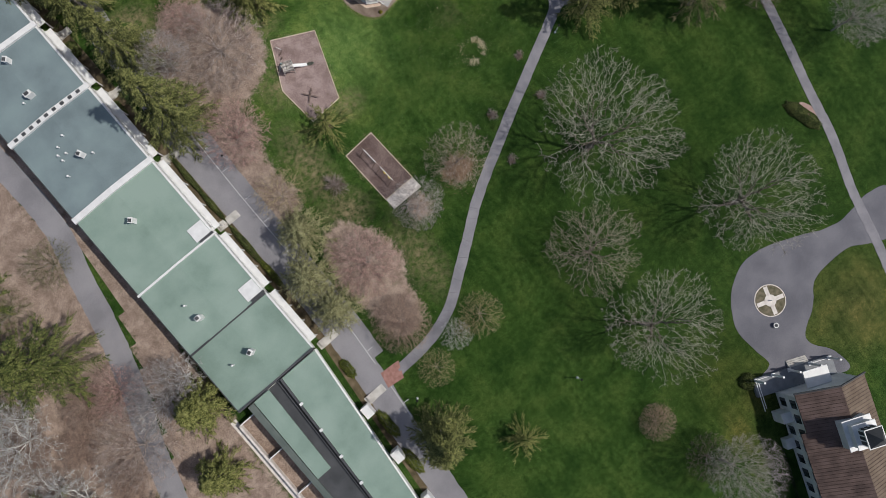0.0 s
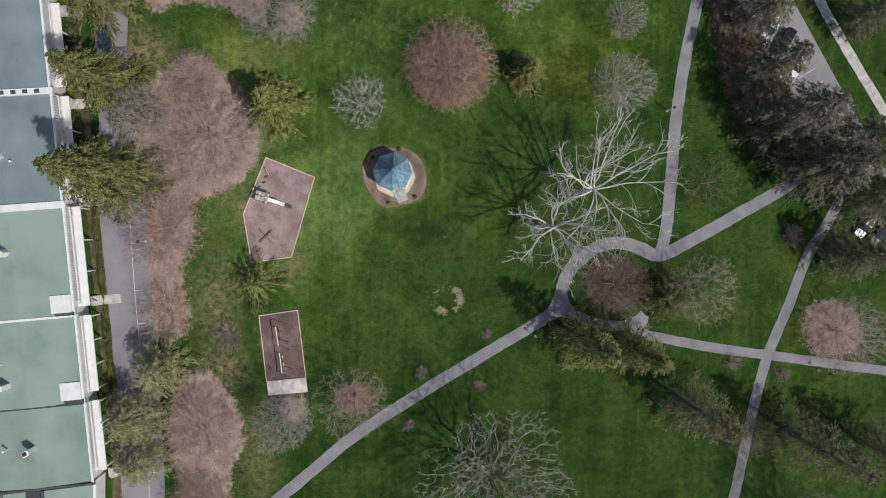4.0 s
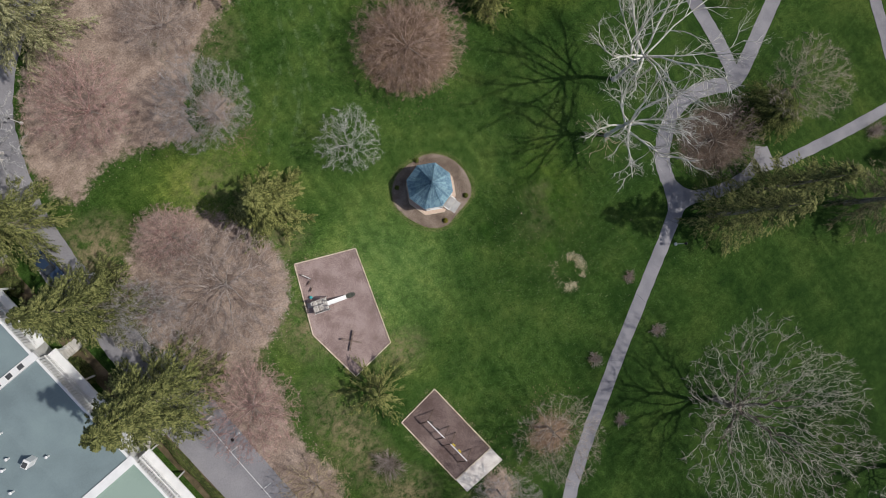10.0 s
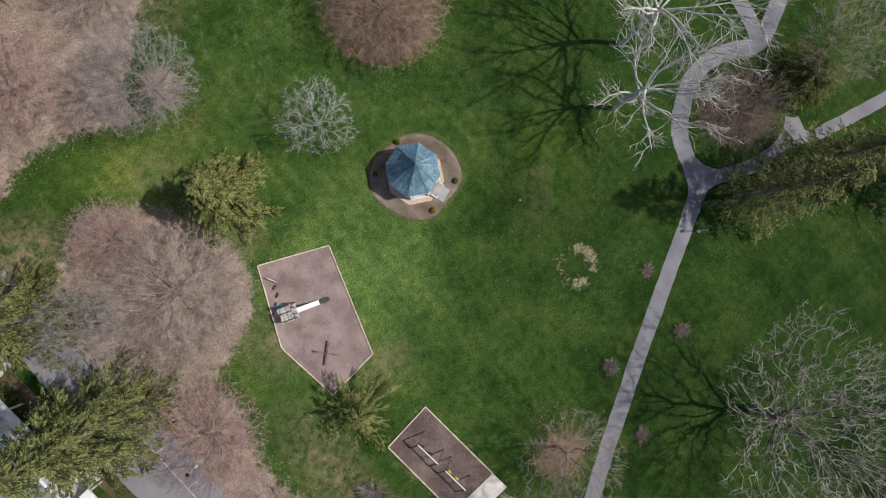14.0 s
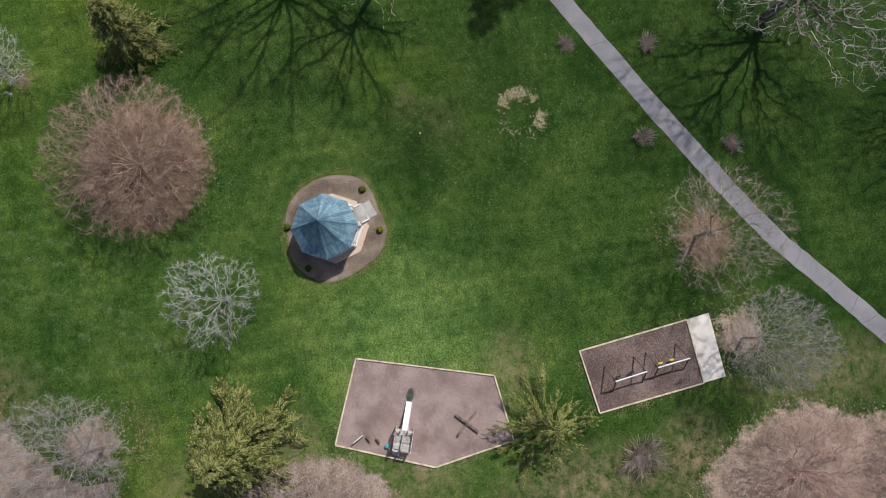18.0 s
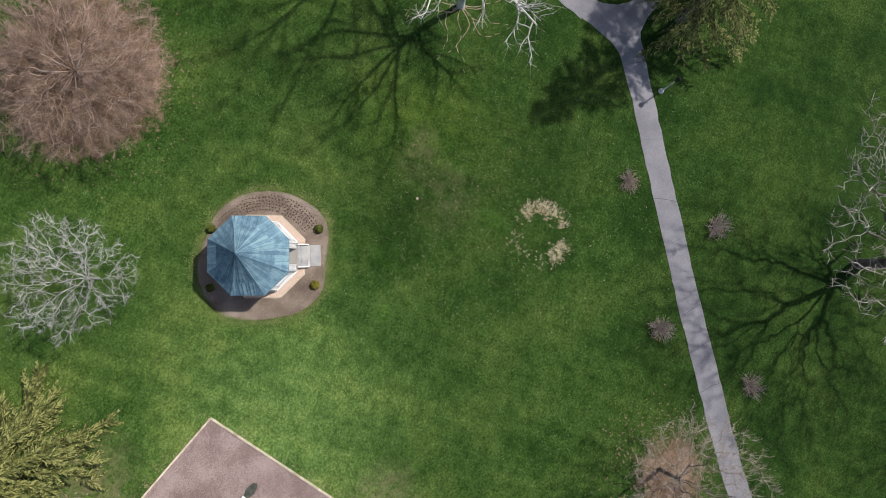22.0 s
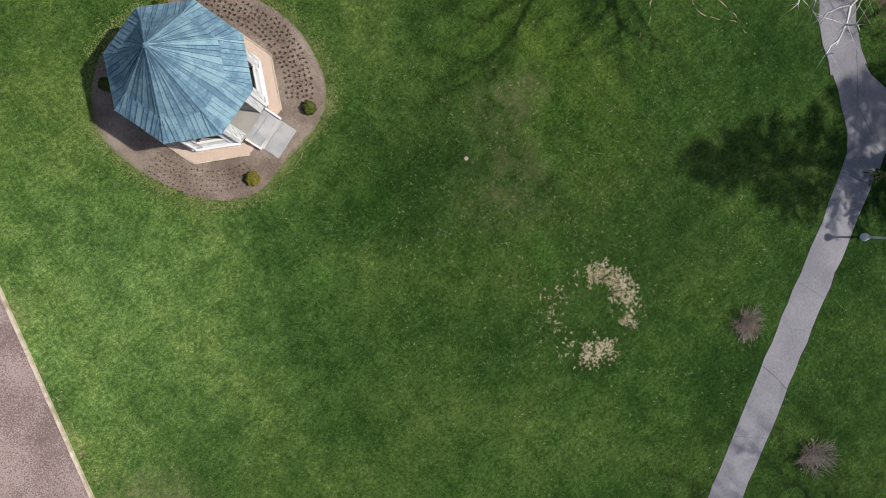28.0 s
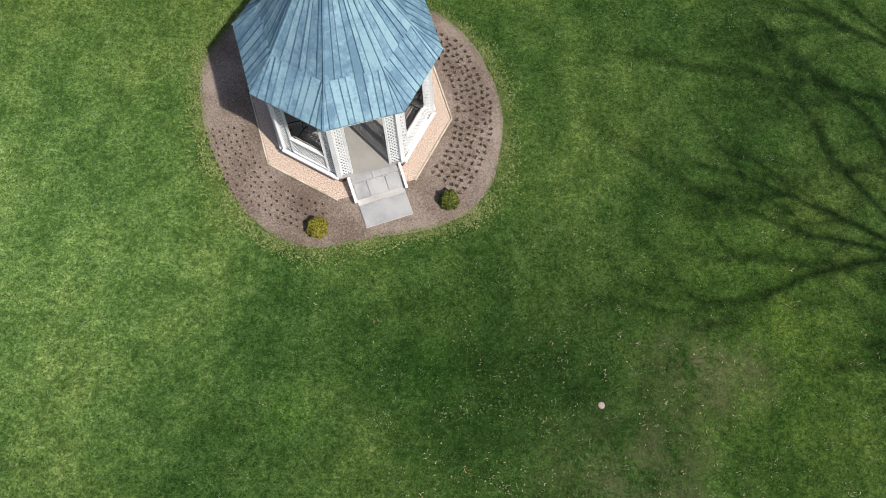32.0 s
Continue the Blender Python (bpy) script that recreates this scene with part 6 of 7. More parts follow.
for i, (e, s, le, ls, hh) in enumerate([(-1.5, -29.6, 1.0, 1.6, 1.5), (1.6, -28.4, 1.3, 1.9, 1.5), (0.4, -13.9, 1.5, 2.4, 1.4), (2.3, 4.0, 0.6, 5.0, 0.9), (2.3, 11.0, 0.6, 4.0, 0.9), (2.3, 21.0, 0.7, 5.0, 1.0), (2.4, 28.0, 0.7, 3.6, 1.0), (1.6, 50.5, 1.0, 2.2, 1.0), (0.6, 63.0, 1.1, 3.2, 1.0), (-0.4, 71.0, 1.1, 3.0, 1.0)]):
    p = bp(e, s)
    hd = thing("clipped_hedge", "dark green clipped hedge beside the front walk", "hedge", (p.x, p.y, 0.0), math.atan2(BE.y, BE.x), "front hedges")
    me = shrub_mesh(60 + i, 1.0, 1.0, LEAF_HEDGE if i < 6 else LEAF_BOX, 2600, 0.06)
    f = part("foliage", me, None, hd)
    f.scale = (le, ls, hh)
    part("stems", Build().rod([(0, 0, 0), (0, 0, 0.5 * hh)], [0.08, 0.04], 6), BARK, hd)
tagged(part("planting_strip", slab(Build(), [[(0.9, -60, 0.016), (0.9, 44, 0.016), (2.9, 44, 0.016), (2.9, -60, 0.016)], [(0.9, 44, 0.016), (-7.4, 118, 0.016), (-3.4, 118, 0.016), (2.9, 44, 0.016)]], 0.05), mat("brown_soil", [(0.055, 0.045, 0.025), (0.11, 0.085, 0.05), (0.17, 0.13, 0.085)], 0.6, 0.95, bump=0.5, fine=12, grain=0.6)), "dark soil strip between building and road", "planting strip", kind="stuff")

# painted parking bays on the service road
bays = thing("parking_bays", "thin white painted parking bay lines", "road marking", kind="structure")
line = smooth_line([(-40.9, -80), (-40.4, -62), (-40.6, -45), (-42.5, -20), (-43.4, -5)], 1.0)
for i in range(0, len(line) - 1):
    a, b = line[i], line[i + 1]
    if -64 < a.y < -60:
        continue
    part("stripe", Build().bar((a.x, a.y, 0.025), (b.x, b.y, 0.025), 0.1, 0.012), LINE, bays)
    if i % 6 == 0:
        part("tick", Build().bar((a.x, a.y, 0.025), (a.x + 1.3, a.y + 0.05, 0.025), 0.1, 0.012), LINE, bays)
tagged(part("brick_crossing", Build().prism([(-41.0, -64.0), (-37.6, -64.2), (-36.6, -61.0), (-40.6, -61.0)], -0.03, 0.033), mat("red_brick_paving", [(0.26, 0.13, 0.11), (0.38, 0.21, 0.18)], 1.5, 0.9, bump=0.3)), "reddish brick crossing at the path's end", "crossing", kind="structure")

# ---- white house with a brown roof ----
HO, HL, HW = Vector((17.2, -107.0, 0)), Vector((-0.335, -0.942, 0)), Vector((0.942, -0.335, 0))


def hp(w, l, z=0.0):
    return HO + HW * w + HL * l + Vector((0, 0, z))


def hbox(b, w0, w1, l0, l1, z0, z1):
    return b.box(hp((w0 + w1) / 2, (l0 + l1) / 2, (z0 + z1) / 2), (w1 - w0, l1 - l0, z1 - z0), math.atan2(HW.y, HW.x))


house = thing("white_house", "large white house with a brown ribbed roof and cupola", "house")
part("wall", hbox(Build(), 0.3, 13.0, 0.6, 34, 0.0, 6.9), SIDING, house, "white clapboard walls")
EV, RG = 7.0, 10.2


def roof_face(b, q, thick=0.2):
    v = [hp(*p) for p in q]
    return b.add(v + [p - Vector((0, 0, thick)) for p in v], [(0, 1, 2, 3), (7, 6, 5, 4), (0, 4, 5, 1), (1, 5, 6, 2), (2, 6, 7, 3), (3, 7, 4, 0)])


part("roof", roof_face(Build(), [(0, 0, EV), (0, 7.0, EV), (6.7, 7.0, RG), (6.7, 0, RG)]), BROWNROOF, house)
part("roof", roof_face(Build(), [(-0.9, 7.0, EV - 0.3), (-0.9, 34, EV - 0.3), (6.7, 34, RG), (6.7, 7.0, RG)]), BROWNROOF, house)
# the sunward slope's brighter lighting is put into a paler brown
part("roof", roof_face(Build(), [(6.7, 0, RG), (6.7, 34, RG), (13.4, 34, EV), (13.4, 0, EV)]), mat("sunlit_brown_roof", [(0.13, 0.095, 0.07), (0.19, 0.145, 0.11)], 0.5, 0.75, bump=0.2, fine=14), house)
for k in range(56):
    l = 0.35 + k * 0.6
    e0 = (0.0, EV) if l < 7 else (-0.9, EV - 0.3)
    part("roof_rib", Build().bar(hp(e0[0], l, e0[1] + 0.03), hp(6.7, l, RG + 0.03), 0.05, 0.07), BROWNROOF, house)
    part("roof_rib", Build().bar(hp(13.4, l, EV + 0.03), hp(6.7, l, RG + 0.03), 0.05, 0.07), BROWNROOF, house)
gb = Build().add([hp(0.3, 0.6, 6.9), hp(13.0, 0.6, 6.9), hp(6.7, 0.6, RG - 0.2), hp(0.3, 0.9, 6.9), hp(13.0, 0.9, 6.9), hp(6.7, 0.9, RG - 0.2)], [(0, 1, 2), (5, 4, 3), (0, 3, 4, 1), (1, 4, 5, 2), (2, 5, 3, 0)])
part("gable", gb, SIDING, house)
part("rake_board", Build().bar(hp(-0.2, -0.1, EV), hp(6.7, -0.1, RG + 0.1), 0.25, 0.3).bar(hp(13.6, -0.1, EV), hp(6.7, -0.1, RG + 0.1), 0.25, 0.3), ROOFDARK, house, "dark gable edge")
for l in range(12):
    for z in (1.0, 4.2):
        wd = part("window", hbox(Build(), 0.22, 0.32, 2.0 + l * 2.7, 3.0 + l * 2.7, z, z + 1.7), GLASS, house, "dark sash window")
        part("sill", hbox(Build(), 0.1, 0.32, 1.9 + l * 2.7, 3.1 + l * 2.7, z - 0.12, z), WHITE, wd)
        part("shutter", hbox(Build(), 0.2, 0.29, 1.45 + l * 2.7, 1.97 + l * 2.7, z, z + 1.7), ROOFDARK, wd)
for w, l, z in ((-1.6, 3.8, 3.3), (-1.5, 9.0, 1.6)):
    part("side_bay", hbox(Build(), w, 0.3, l, l + 1.9, 0.0, z), SIDING, house, "small white side bay")
fe = Build()
for k in range(30):
    fe.rod([hp(-2.0, 10.5 + k * 0.7, 0), hp(-2.0, 10.5 + k * 0.7, 1.1)], 0.05, 5)
for z in (0.3, 1.05):
    fe.bar(hp(-2.0, 10.3, z), hp(-2.0, 31.0, z), 0.06)
part("iron_railing", fe, IRON, house, "ornate dark railing")
cup = part("cupola", hbox(Build(), 4.3, 9.1, 5.6, 10.4, RG - 1.8, RG + 1.0), SIDING, house, "white stepped cupola")
part("tier", hbox(Build(), 4.8, 8.6, 6.1, 9.9, RG + 1.0, RG + 2.6), SIDING, cup)
part("cornice", hbox(Build(), 4.05, 9.35, 5.35, 10.65, RG + 0.9, RG + 1.1), WHITE, cup)
part("cornice", hbox(Build(), 4.55, 8.85, 5.85, 10.15, RG + 2.5, RG + 2.72), WHITE, cup)
part("belfry", hbox(Build(), 5.3, 8.1, 6.6, 9.4, RG + 2.6, RG + 4.6), WHITE, cup)
for k in range(3):
    part("louvre", hbox(Build(), 5.22, 5.32, 6.85 + k * 0.85, 7.4 + k * 0.85, RG + 2.95, RG + 4.2), ROOFDARK, cup)
    part("louvre", hbox(Build(), 5.55 + k * 0.85, 6.1 + k * 0.85, 6.52, 6.62, RG + 2.95, RG + 4.2), ROOFDARK, cup)
part("cornice", hbox(Build(), 5.05, 8.35, 6.35, 9.65, RG + 4.6, RG + 4.82), WHITE, cup)
cap = [hp(5.2, 6.5, RG + 4.82), hp(8.2, 6.5, RG + 4.82), hp(8.2, 9.5, RG + 4.82), hp(5.2, 9.5, RG + 4.82), hp(6.7, 8.0, RG + 6.6)]
part("cap", Build().add(cap, [(3, 2, 1, 0), (0, 1, 4), (1, 2, 4), (2, 3, 4), (3, 0, 4)]), ROOFDARK, cup, "dark pyramid cap")
porch = thing("front_porch", "grey porch with white posts before the house", "porch")
part("floor", hbox(Build(), -3.5, 12.5, -3.0, 0.5, 0.0, 0.8), mat("grey_porch_paint", [(0.17, 0.18, 0.20), (0.25, 0.26, 0.28)], 0.6, 0.7), porch)
for w in (-3.2, 0.5, 3.8, 8.0, 11.8):
    part("column", Build().rod([hp(w, -2.7, 0.8), hp(w, -2.7, 4.4)], [0.24, 0.2], 12), WHITE, porch)
    part("base", hbox(Build(), w - 0.35, w + 0.35, -3.05, -2.35, 0.8, 1.0), WHITE, porch)
for w0, w1 in ((-3.2, 0.5), (8.0, 11.8)):
    part("rail", Build().bar(hp(w0, -2.9, 1.6), hp(w1, -2.9, 1.6), 0.1), WHITE, porch)
part("side_rail", Build().bar(hp(-3.4, -2.9, 1.6), hp(-3.4, 3.0, 1.6), 0.1).bar(hp(-3.0, -2.5, 1.6), hp(-3.0, 2.6, 1.6), 0.1), WHITE, porch)
part("canopy", hbox(Build(), 4.2, 9.0, -2.6, 0.5, 4.0, 4.3), WHITE, porch, "pale porch canopy")
for k in range(4):
    part("step", hbox(Build(), 4.0, 8.0, -3.0 - 0.32 * (k + 1), -3.0 - 0.32 * k, 0.0, 0.64 - 0.16 * k), CONCRETE, porch)

# turning circle with a spoked round bed
isl = thing("round_bed", "round brown bed with four pale spokes", "flower bed", (27.1, -93.6, 0.0))
part("kerb", Build().rod([(0, 0, -0.02), (0, 0, 0.1)], 3.1, 40), PALE, isl)
part("soil", Build().rod([(0, 0, 0.0), (0, 0, 0.13)], 2.92, 40), mat("dry_planting", [(0.09, 0.085, 0.05), (0.20, 0.17, 0.12)], 1.5, 0.95, bump=0.6), isl)
for k in range(4):
    a = 1.31 + k * 1.571
    part("spoke", Build().bar((0, 0, 0.1), (2.75 * math.cos(a), 2.75 * math.sin(a), 0.1), 0.8, 0.1), PALE, isl)
part("hub", Build().rod([(0, 0, 0.05), (0, 0, 0.18)], 1.15, 28), PALE, isl)
part("bollard", Build().rod([(0, 0, 0.18), (0, 0, 0.9)], [0.12, 0.08], 10), WHITE, isl)
ur = thing("white_planter", "small white round planter on the drive", "planter", (24.9, -97.8, 0.03))
part("pot", Build().rod([(0, 0, 0), (0, 0, 0.1), (0, 0, 0.55), (0, 0, 0.62)], [0.28, 0.3, 0.5, 0.48], 18), WHITE, ur)
part("soil", Build().rod([(0, 0, 0.6), (0, 0, 0.635)], 0.36, 14), ROOFDARK, ur)
# curved hedge beside the cross path
hg = thing("oval_hedge", "dark clipped oval hedge round a pink paved seat", "hedge", (54.6, -69.0, 0.0), radians(20))
f = part("foliage", shrub_mesh(80, 1.0, 1.0, LEAF_HEDGE, 6000, 0.05), None, hg)
f.scale = (1.5, 4.4, 1.3)
part("stems", Build().rod([(0, 0, 0), (0, 0, 0.7)], [0.1, 0.05], 6), BARK, hg)
tagged(part("seat_paving", blob(round_pts(56.6, -69.5, 0.9, 3.0, 10, 0.3), 0.03, 4, 0.1), mat("pink_paving", [(0.32, 0.21, 0.19), (0.42, 0.30, 0.27)], 1.5, 0.9)), "pinkish paving beside the hedge", "paving", kind="structure")


# ---- lamps ----
lamp = thing("lamp_post", "pale lamp post with white base and black lantern", "lamp post", (24.7, -27.7, 0.0), 0, "park lamps")
part("base", Build().rod([(0, 0, 0), (0, 0, 0.12), (0, 0, 0.3), (0, 0, 0.4)], [0.24, 0.24, 0.16, 0.08], 14), WHITE, lamp)
part("pole", Build().rod([(0, 0, 0.35), (0, 0, 2.75)], [0.065, 0.05], 10), WHITE, lamp)
lan = part("lantern", Build().rod([(0, 0, 2.75), (0, 0, 2.85), (0, 0, 3.2)], [0.08, 0.12, 0.19], 8), GLASS, lamp)
part("cap", Build().rod([(0, 0, 3.2), (0, 0, 3.24), (0, 0, 3.42), (0, 0, 3.52)], [0.24, 0.24, 0.1, 0.02], 8), IRON, lan)
for x, y in [(47.3, 11.5), (-38.7, 38.4), (-18.0, 58.6), (-40.7, -11.8), (-43.1, 16.8), (76.0, -33.9), (-37.8, -68.7), (-11.5, -83.3)]:
    copy_thing(lamp, Matrix.Translation((x, y, 0)))


# ---- cars ----
def car(x, y, rz, colour, label, L=4.6, W=1.8, H=1.45, van=False):
    c = thing("car", label, "car", (x, y, 0.03), rz, "parked cars")
    body = Build()
    prof = [(-L / 2, 0.35, 0.62, 0.78), (-L / 2 + 0.12, 0.25, 0.80, 0.9), (-L * 0.3, 0.22, 0.92, 1.0), (L * 0.2, 0.22, 0.92, 1.0), (L * 0.4, 0.24, 0.80, 0.96), (L / 2 - 0.1, 0.28, 0.68, 0.88), (L / 2, 0.38, 0.55, 0.74)]
    for px, zb, zt, wf in prof:
        w = W / 2 * wf
        body.v += [(px, -w * 0.92, zb), (px, -w, zb + 0.12), (px, -w, zt - 0.08), (px, -w * 0.9, zt), (px, w * 0.9, zt), (px, w, zt - 0.08), (px, w, zb + 0.12), (px, w * 0.92, zb)]
    n = len(prof)
    for i in range(n - 1):
        body.f += [(8 * i + j, 8 * i + (j + 1) % 8, 8 * i + 8 + (j + 1) % 8, 8 * i + 8 + j) for j in range(8)]
    body.f += [tuple(reversed(range(8))), tuple(8 * n - 8 + j for j in range(8))]
    part("body", body, colour, c, smooth=False)
    rear = -L * (0.46 if van else 0.36)
    cab = Build()
    rows = [(rear, 0.9, 0.93), (rear + (0.15 if van else 0.55), H, 0.76), (L * 0.06, H, 0.76), (L * 0.24, 0.9, 0.9)]
    for px, z, wf in rows:
        cab.v += [(px, -W / 2 * wf, z), (px, W / 2 * wf, z)]
    low = len(cab.v)
    cab.f += [(0, 2, 3, 1), (2, 4, 5, 3), (4, 6, 7, 5), (0, 6, 4, 2), (1, 3, 5, 7), (0, 1, 7, 6)]
    part("glasshouse", cab, GLASS, c, "dark tinted windows")
    part("roof", Build().box(((rows[1][0] + rows[2][0]) / 2, 0, H + 0.015), (rows[2][0] - rows[1][0] + 0.1, W * 0.74, 0.05), bevel=0.02), colour, c)
    for sx in (-1, 1):
        for sy in (-1, 1):
            w = part("wheel", Build().rod([(sx * L * 0.3, sy * (W / 2 - 0.2), 0.32), (sx * L * 0.3, sy * (W / 2 - 0.0), 0.32)], 0.32, 16), TYRE, c)
            part("rim", Build().rod([(sx * L * 0.3, sy * (W / 2 - 0.02), 0.32), (sx * L * 0.3, sy * (W / 2 + 0.012), 0.32)], 0.2, 12), STEEL, w)
            part("headlight" if sx > 0 else "tail_light", Build().box((sx * (L / 2 - 0.06), sy * W * 0.34, 0.62), (0.12, 0.3, 0.12), bevel=0.02), WHITE if sx > 0 else paint("red_lens", (0.35, 0.02, 0.02)), c)
    for sy in (-1, 1):
        part("mirror", Build().box((L * 0.15, sy * (W / 2 + 0.06), 0.98), (0.12, 0.18, 0.12), bevel=0.02), colour, c)
    return c


WHITECAR, BLACKCAR, BLUECAR, PALEBLUE = paint("white_car_paint", (0.75, 0.76, 0.78)), paint("black_car_paint", (0.02, 0.022, 0.026)), paint("dark_blue_car_paint", (0.035, 0.06, 0.11)), paint("pale_blue_car_paint", (0.30, 0.40, 0.50))
car(-46.9, 21.0, radians(-84), BLUECAR, "dark blue sedan parked on the service road")
car(58.6, 33.4, radians(60), PALEBLUE, "pale blue hatchback in the parking lot")
car(65.2, 26.0, radians(-122), WHITECAR, "white van parked under conifers", 4.9, 1.9, 1.8, True)
car(67.8, 23.9, radians(-122), BLACKCAR, "black car parked under conifers", 4.7, 1.85, 1.6, True)
car(70.3, 19.6, radians(-122), WHITECAR, "white car half hidden by conifers", van=True)
car(74.9, 10.3, radians(-122), WHITECAR, "white car half hidden by conifers")
car(83.4, -7.9, radians(-122), WHITECAR, "white van parked under conifers", 4.9, 1.9, 1.8, True)
car(86.2, -9.4, radians(-122), BLACKCAR, "black car parked under conifers")
bayl = thing("lot_bay_lines", "white painted bay lines in the parking lot", "road marking", kind="structure")
for k in range(14):
    p = Vector((57.2, 37.8)) + Vector((0.52, -0.854)) * 2.7 * k
    q = p + Vector((0.854, 0.52)) * 4.8
    part("stripe", Build().bar((*p, 0.026), (*q, 0.026), 0.1, 0.012), LINE, bayl)
nb = thing("roof_building", "pale ribbed roof of a building beyond the lot", "building", (97.0, 21.0, 0), radians(-30))
part("wall", Build().box((0, 0, 2.2), (9, 14, 4.4)), SIDING, nb)
for k in range(16):
    part("roof_sheet", Build().box((0, -7.2 + k * 0.95, 4.5), (10, 0.9, 0.12)), mat("pale_metal_sheet", [(0.35, 0.36, 0.38), (0.5, 0.51, 0.53)], 2.0, 0.5, 0.3) if k == 0 else bpy.data.materials["pale_metal_sheet"], nb)

# ---- low bushes, patches ----
BUSH = twig_bush(50, 1.25, 0.9, TW_PINK)
first = None
for i, (x, y, s) in enumerate([(16.2, -27.3, 0.85), (5.1, -33.8, 1.0), (15.0, -36.0, 1.0), (2.9, -43.0, 0.95), (70.2, -10.0, 1.8), (60.2, -32.4, 1.3), (69.3, -34.6, 1.2), (-27.0, -27.6, 2.0)]):
    if first is None:
        first = thing("twiggy_bush", "low leafless bush of pinkish-grey twigs", "bush", (x, y, 0), 0, "path bushes")
        part("crown", BUSH, None, first)
        first.scale = (s, s, s)
    else:
        b = copy_thing(first, Matrix.Translation((x, y, 0)) @ Matrix.Rotation(i * 1.1, 4, "Z"))
        b.scale = (s, s, s)
st = thing("stone_marker", "small pale round stone set in the lawn", "stone", (8.78, -10.66, 0))
part("stone", Build().rod([(0, 0, -0.03), (0, 0, 0.02), (0, 0, 0.035)], [0.11, 0.11, 0.08], 14), mat("pinkish_stone", [(0.36, 0.26, 0.235), (0.50, 0.38, 0.35)], 4.0, 0.85), st)


# ---- standing grass ----
def grass_tufts(seed, spots, height, width, material, name="grass_tufts"):
    """Many short blades that lean at random."""
    rng = np.random.default_rng(seed)
    p = np.array(spots, float)
    n = len(p)
    a = rng.uniform(0, 2 * np.pi, n)
    lean = rng.uniform(0.5, 1.8, n)
    hh = height * rng.uniform(0.5, 1.3, n)
    ww = width * rng.uniform(0.5, 1.3, n)
    side = np.stack([np.cos(a), np.sin(a), np.zeros(n)], 1) * ww[:, None]
    tip = np.stack([-np.sin(a) * lean * hh, np.cos(a) * lean * hh, hh], 1)
    base = np.concatenate([p, np.full((n, 1), -0.004)], 1)
    v = np.stack([base - side, base + side, base + tip], 1).reshape(-1, 3)
    return np_mesh(name, [(v, np.arange(3 * n).reshape(-1, 3))], material)


BLADE = twig_mat("grass_blades", (0.016, 0.046, 0.006), (0.036, 0.084, 0.012), (0.085, 0.135, 0.03))
BLADE_PALE = twig_mat("pale_grass_blades", (0.08, 0.135, 0.026), (0.155, 0.21, 0.055), (0.28, 0.30, 0.12))
nr = np.random.default_rng(91)
near = nr.uniform((-13, -24), (19, 9), (150000, 2))
near = near[((near[:, 0] - 0.3) / 5.5) ** 2 + ((near[:, 1] + 0.75) / 5.2) ** 2 > 1.0]
tagged(part("grass_tufts", grass_tufts(92, near, 0.05, 0.018, BLADE), None), "short mown green grass blades round the gazebo", "grass", kind="stuff")
fr = []
rng = random.Random(93)
ringpts = smooth_line(bed + bed[:1], 0.1)
for p in ringpts:
    for _ in range(60):
        q = Vector((p[0], p[1]))
        o = q.normalized()
        lump = 0.55 + 0.45 * math.sin(math.atan2(o.y, o.x) * 5.0 + 1.0) * math.sin(math.atan2(o.y, o.x) * 2.0)
        q = q + o * (-0.06 + abs(rng.gauss(0, 0.27)) * (0.6 + lump)) + Vector((rng.gauss(0, 0.05), rng.gauss(0, 0.05)))
        fr.append((q.x, q.y))
tagged(part("grass_fringe", grass_tufts(94, fr, 0.07, 0.024, BLADE_PALE), None), "long yellow-green grass round the mulch bed", "grass", kind="stuff")

STRAW = twig_mat("straw_blades", (0.18, 0.155, 0.08), (0.29, 0.25, 0.14), (0.43, 0.38, 0.235))
BLADE_CLOVER = twig_mat("clover_leaves", (0.05, 0.10, 0.025), (0.10, 0.165, 0.055), (0.19, 0.25, 0.12))
# dead grass along the timber borders, in ragged clumps
st = []
for poly in (PG, SW):
    for i in range(len(poly)):
        a, b = Vector(poly[i - 1]), Vector(poly[i])
        mid = sum((Vector(p) for p in poly), Vector((0, 0))) / len(poly)
        o = Vector((-(b - a).y, (b - a).x)).normalized()
        if o.dot((a + b) / 2 - mid) < 0:
            o = -o
        for c in range(int((b - a).length * 2.2)):
            f, size = rng.random(), rng.uniform(0.1, 0.4)
            c0 = a.lerp(b, f) + o * (0.12 + abs(rng.gauss(0, 0.25)))
            for _ in range(rng.randrange(8, 60)):
                q = c0 + Vector((rng.gauss(0, size), rng.gauss(0, size)))
                if (q - a).dot(o) > 0.09:
                    st.append((q.x, q.y))
for k in range(600):
    c0 = Vector((rng.gauss(9.5, 5.5), rng.gauss(-15.5, 5.5)))
    if c0.length > 7.0:
        s0 = rng.uniform(0.04, 0.16)
        st += [(c0.x + rng.gauss(0, s0), c0.y + rng.gauss(0, s0)) for _ in range(rng.randrange(2, 7))]
tagged(part("straw_fringe", grass_tufts(95, st, 0.06, 0.02, STRAW), None), "bleached dead grass along borders and in the lawn", "dead grass", kind="stuff")
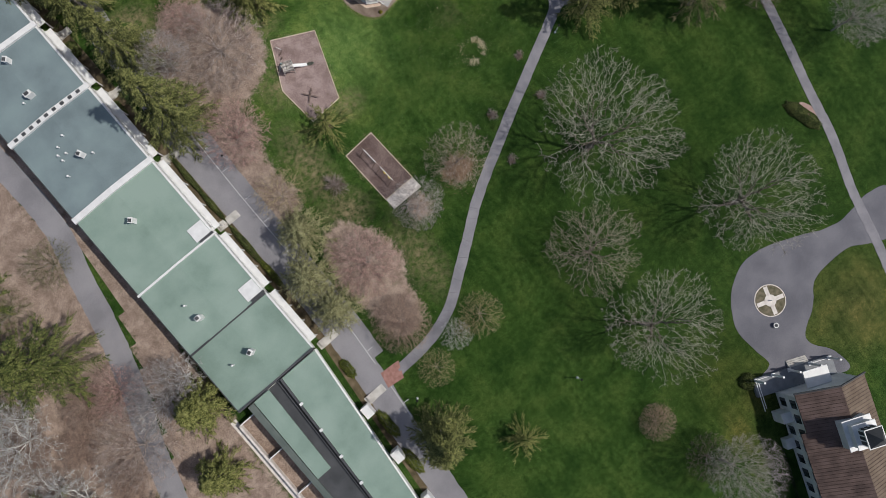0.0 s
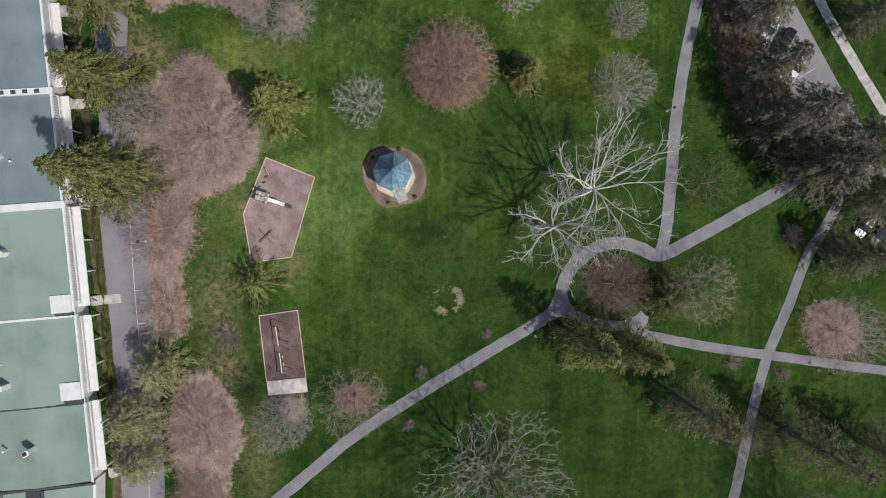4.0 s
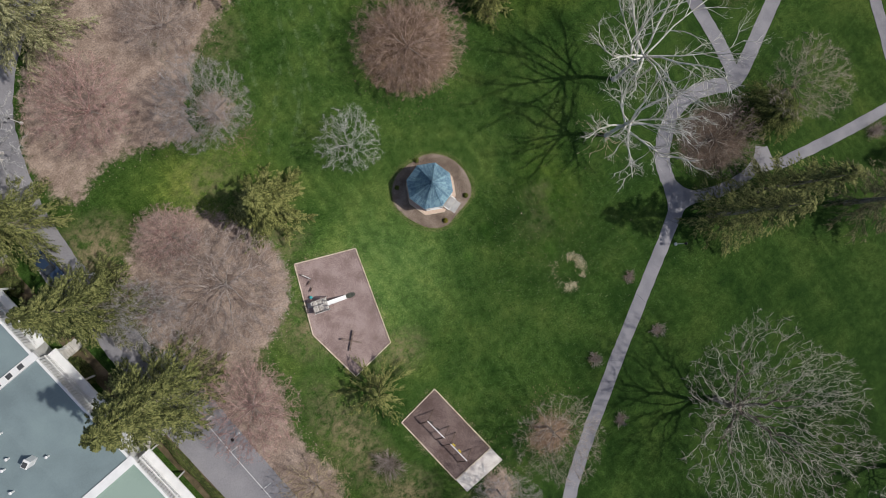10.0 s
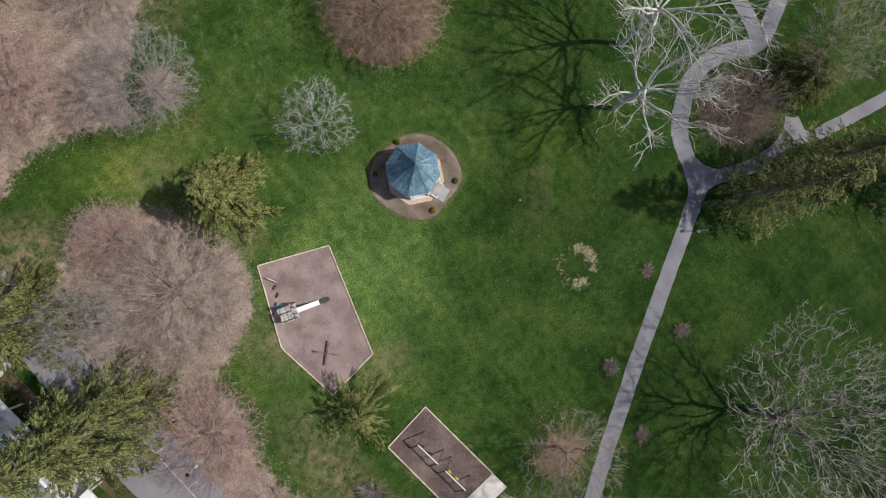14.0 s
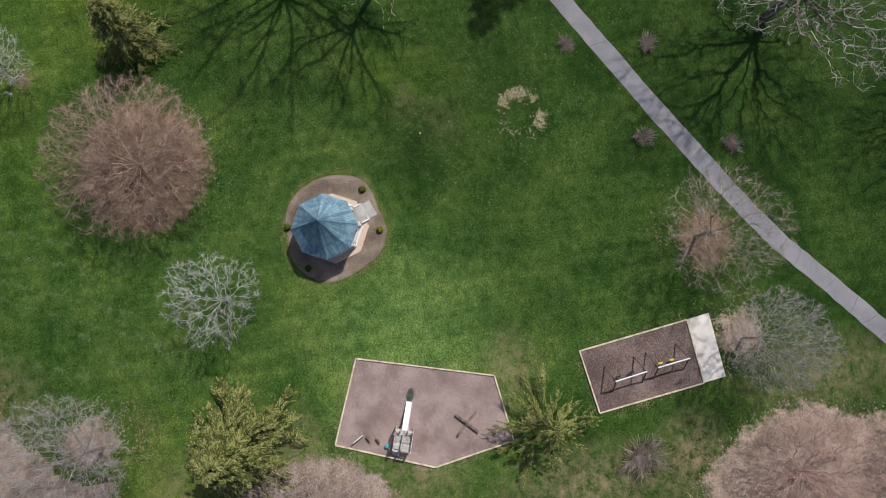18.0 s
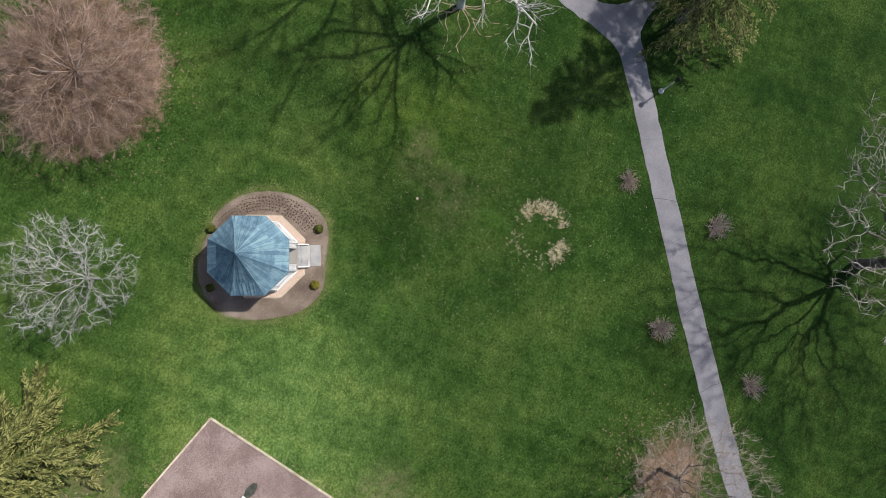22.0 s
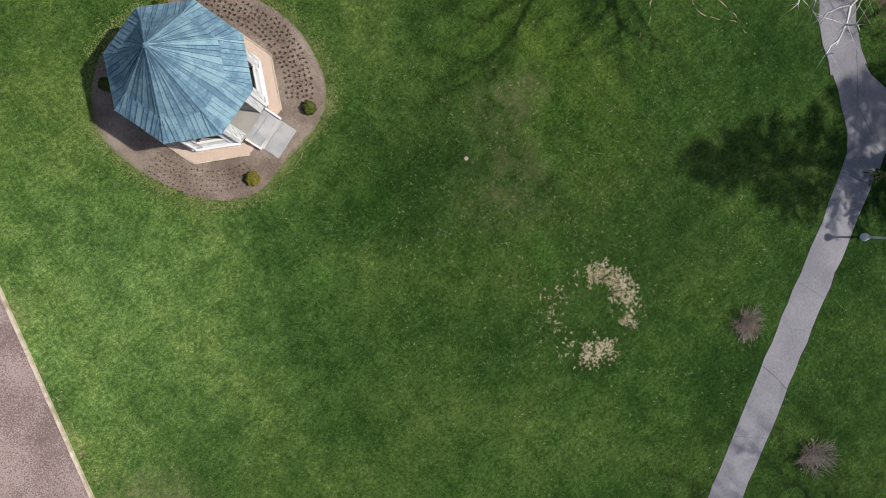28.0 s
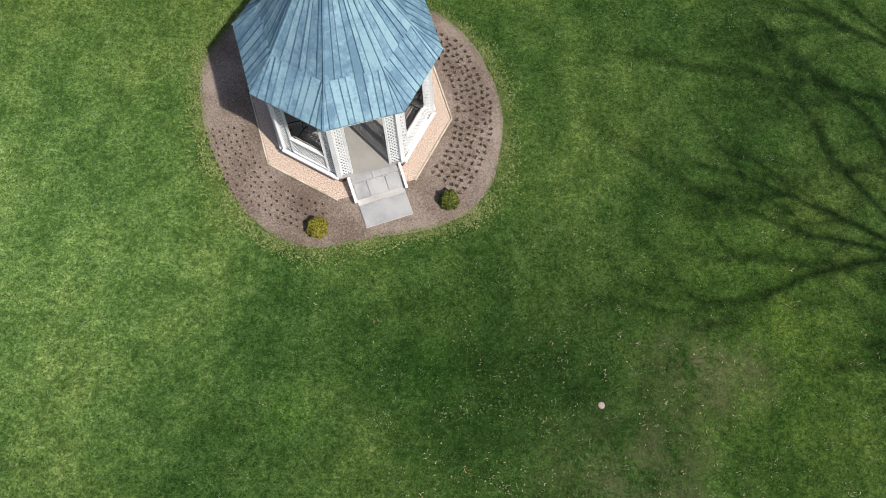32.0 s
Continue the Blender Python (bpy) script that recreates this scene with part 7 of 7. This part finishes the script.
# loose pale clumps on the lawn, and lines of clover left by mowing
cl = []
for x0, y0, x1, y1 in ((3.6, 36.0, -1.6, 20.0), (-1.2, 34.5, -9.8, 15.6), (0.9, 35.5, -5.4, 20.0), (-5.0, 38.0, -11.0, 25.0), (6.5, 37.0, 2.4, 25.5), (-3.4, 24.0, -12.6, 14.8), (-5.2, 27.0, -15.0, 16.6)):
    for k in range(240):
        f = rng.random()
        if math.sin(f * 40 + x0) < -0.3:
            continue
        c0 = Vector((x0, y0)).lerp(Vector((x1, y1)), f) + Vector((rng.gauss(0, 0.14), rng.gauss(0, 0.14)))
        cl += [(c0.x + rng.gauss(0, 0.12), c0.y + rng.gauss(0, 0.12)) for _ in range(22)]
for k in range(4500):
    c0 = Vector((rng.uniform(-20, 26), rng.uniform(-34, 30)))
    if c0.length < 7.5:
        continue
    s0 = rng.uniform(0.03, 0.13)
    cl += [(c0.x + rng.gauss(0, s0), c0.y + rng.gauss(0, s0)) for _ in range(rng.randrange(3, 16))]
tagged(part("clover_clumps", grass_tufts(96, cl, 0.045, 0.022, BLADE_CLOVER), None), "pale clover clumps and mowing lines in the lawn", "clover", kind="stuff")

# ring of dead grass
rg = []
rng = random.Random(77)
for k in range(1700):
    a = rng.uniform(0, 6.283)
    lump = math.sin(a * 3.1 + 0.6) + math.sin(a * 7.3) * 0.6
    dens = (0.9 if a < 1.05 or a > 5.3 else 0.75 if 3.9 < a < 4.7 else 0.12) * (1.0 if lump > -0.5 else 0.3)
    if rng.random() > dens:
        continue
    w = rng.gauss(2.3, 0.36)
    x, y = 9.3 + w * math.cos(a), -21.4 + w * math.sin(a) * 0.95
    size = rng.uniform(0.02, 0.08)
    rg += [(x + rng.gauss(0, size), y + rng.gauss(0, size)) for _ in range(rng.randrange(3, 15))]
PALESTRAW = twig_mat("bleached_straw", (0.36, 0.28, 0.17), (0.54, 0.45, 0.31), (0.70, 0.61, 0.46))
tagged(part("dead_grass_ring", grass_tufts(97, rg, 0.05, 0.03, PALESTRAW), None), "ring of bleached dead grass on the lawn", "dead grass", kind="stuff")
# roots that surface round the plane tree
ROOT = mat("root_bark", [(0.24, 0.175, 0.12), (0.36, 0.275, 0.2), (0.48, 0.385, 0.29)], 3.0, 0.9, bump=0.5, fine=6, grain=0.6)
roots = thing("tree_roots", "tangled brown roots surfacing in the lawn", "roots")
for k in range(11):
    a = 1.4 + k * 0.36
    p = Vector((25.6 + 0.3 * math.cos(a), -8.9 + 0.3 * math.sin(a), 0.05))
    d = a
    for leg in range(3):
        pts, rad = [tuple(p)], [0.055 - 0.015 * leg]
        for j in range(6):
            d += rng.gauss(0, 0.3)
            p = p + Vector((math.cos(d), math.sin(d), 0)) * rng.uniform(0.22, 0.4)
            p.z = -0.005 + 0.04 * math.sin(j * 1.9 + k) - 0.008 * leg
            pts.append(tuple(p))
            rad.append((0.055 - 0.015 * leg) * rng.uniform(0.5, 1.0))
        part("root", Build().rod(pts, rad, 6), ROOT, roots)

pb = thing("porch_bush", "dark evergreen bush at the porch corner", "bush", (14.1, -103.0, 0.0))
part("foliage", shrub_mesh(88, 1.7, 1.5, LEAF_HEDGE, 2600, 0.09), None, pb)
part("stem", Build().rod([(0, 0, -0.02), (0, 0, 0.8)], [0.08, 0.04], 6), BARK, pb)
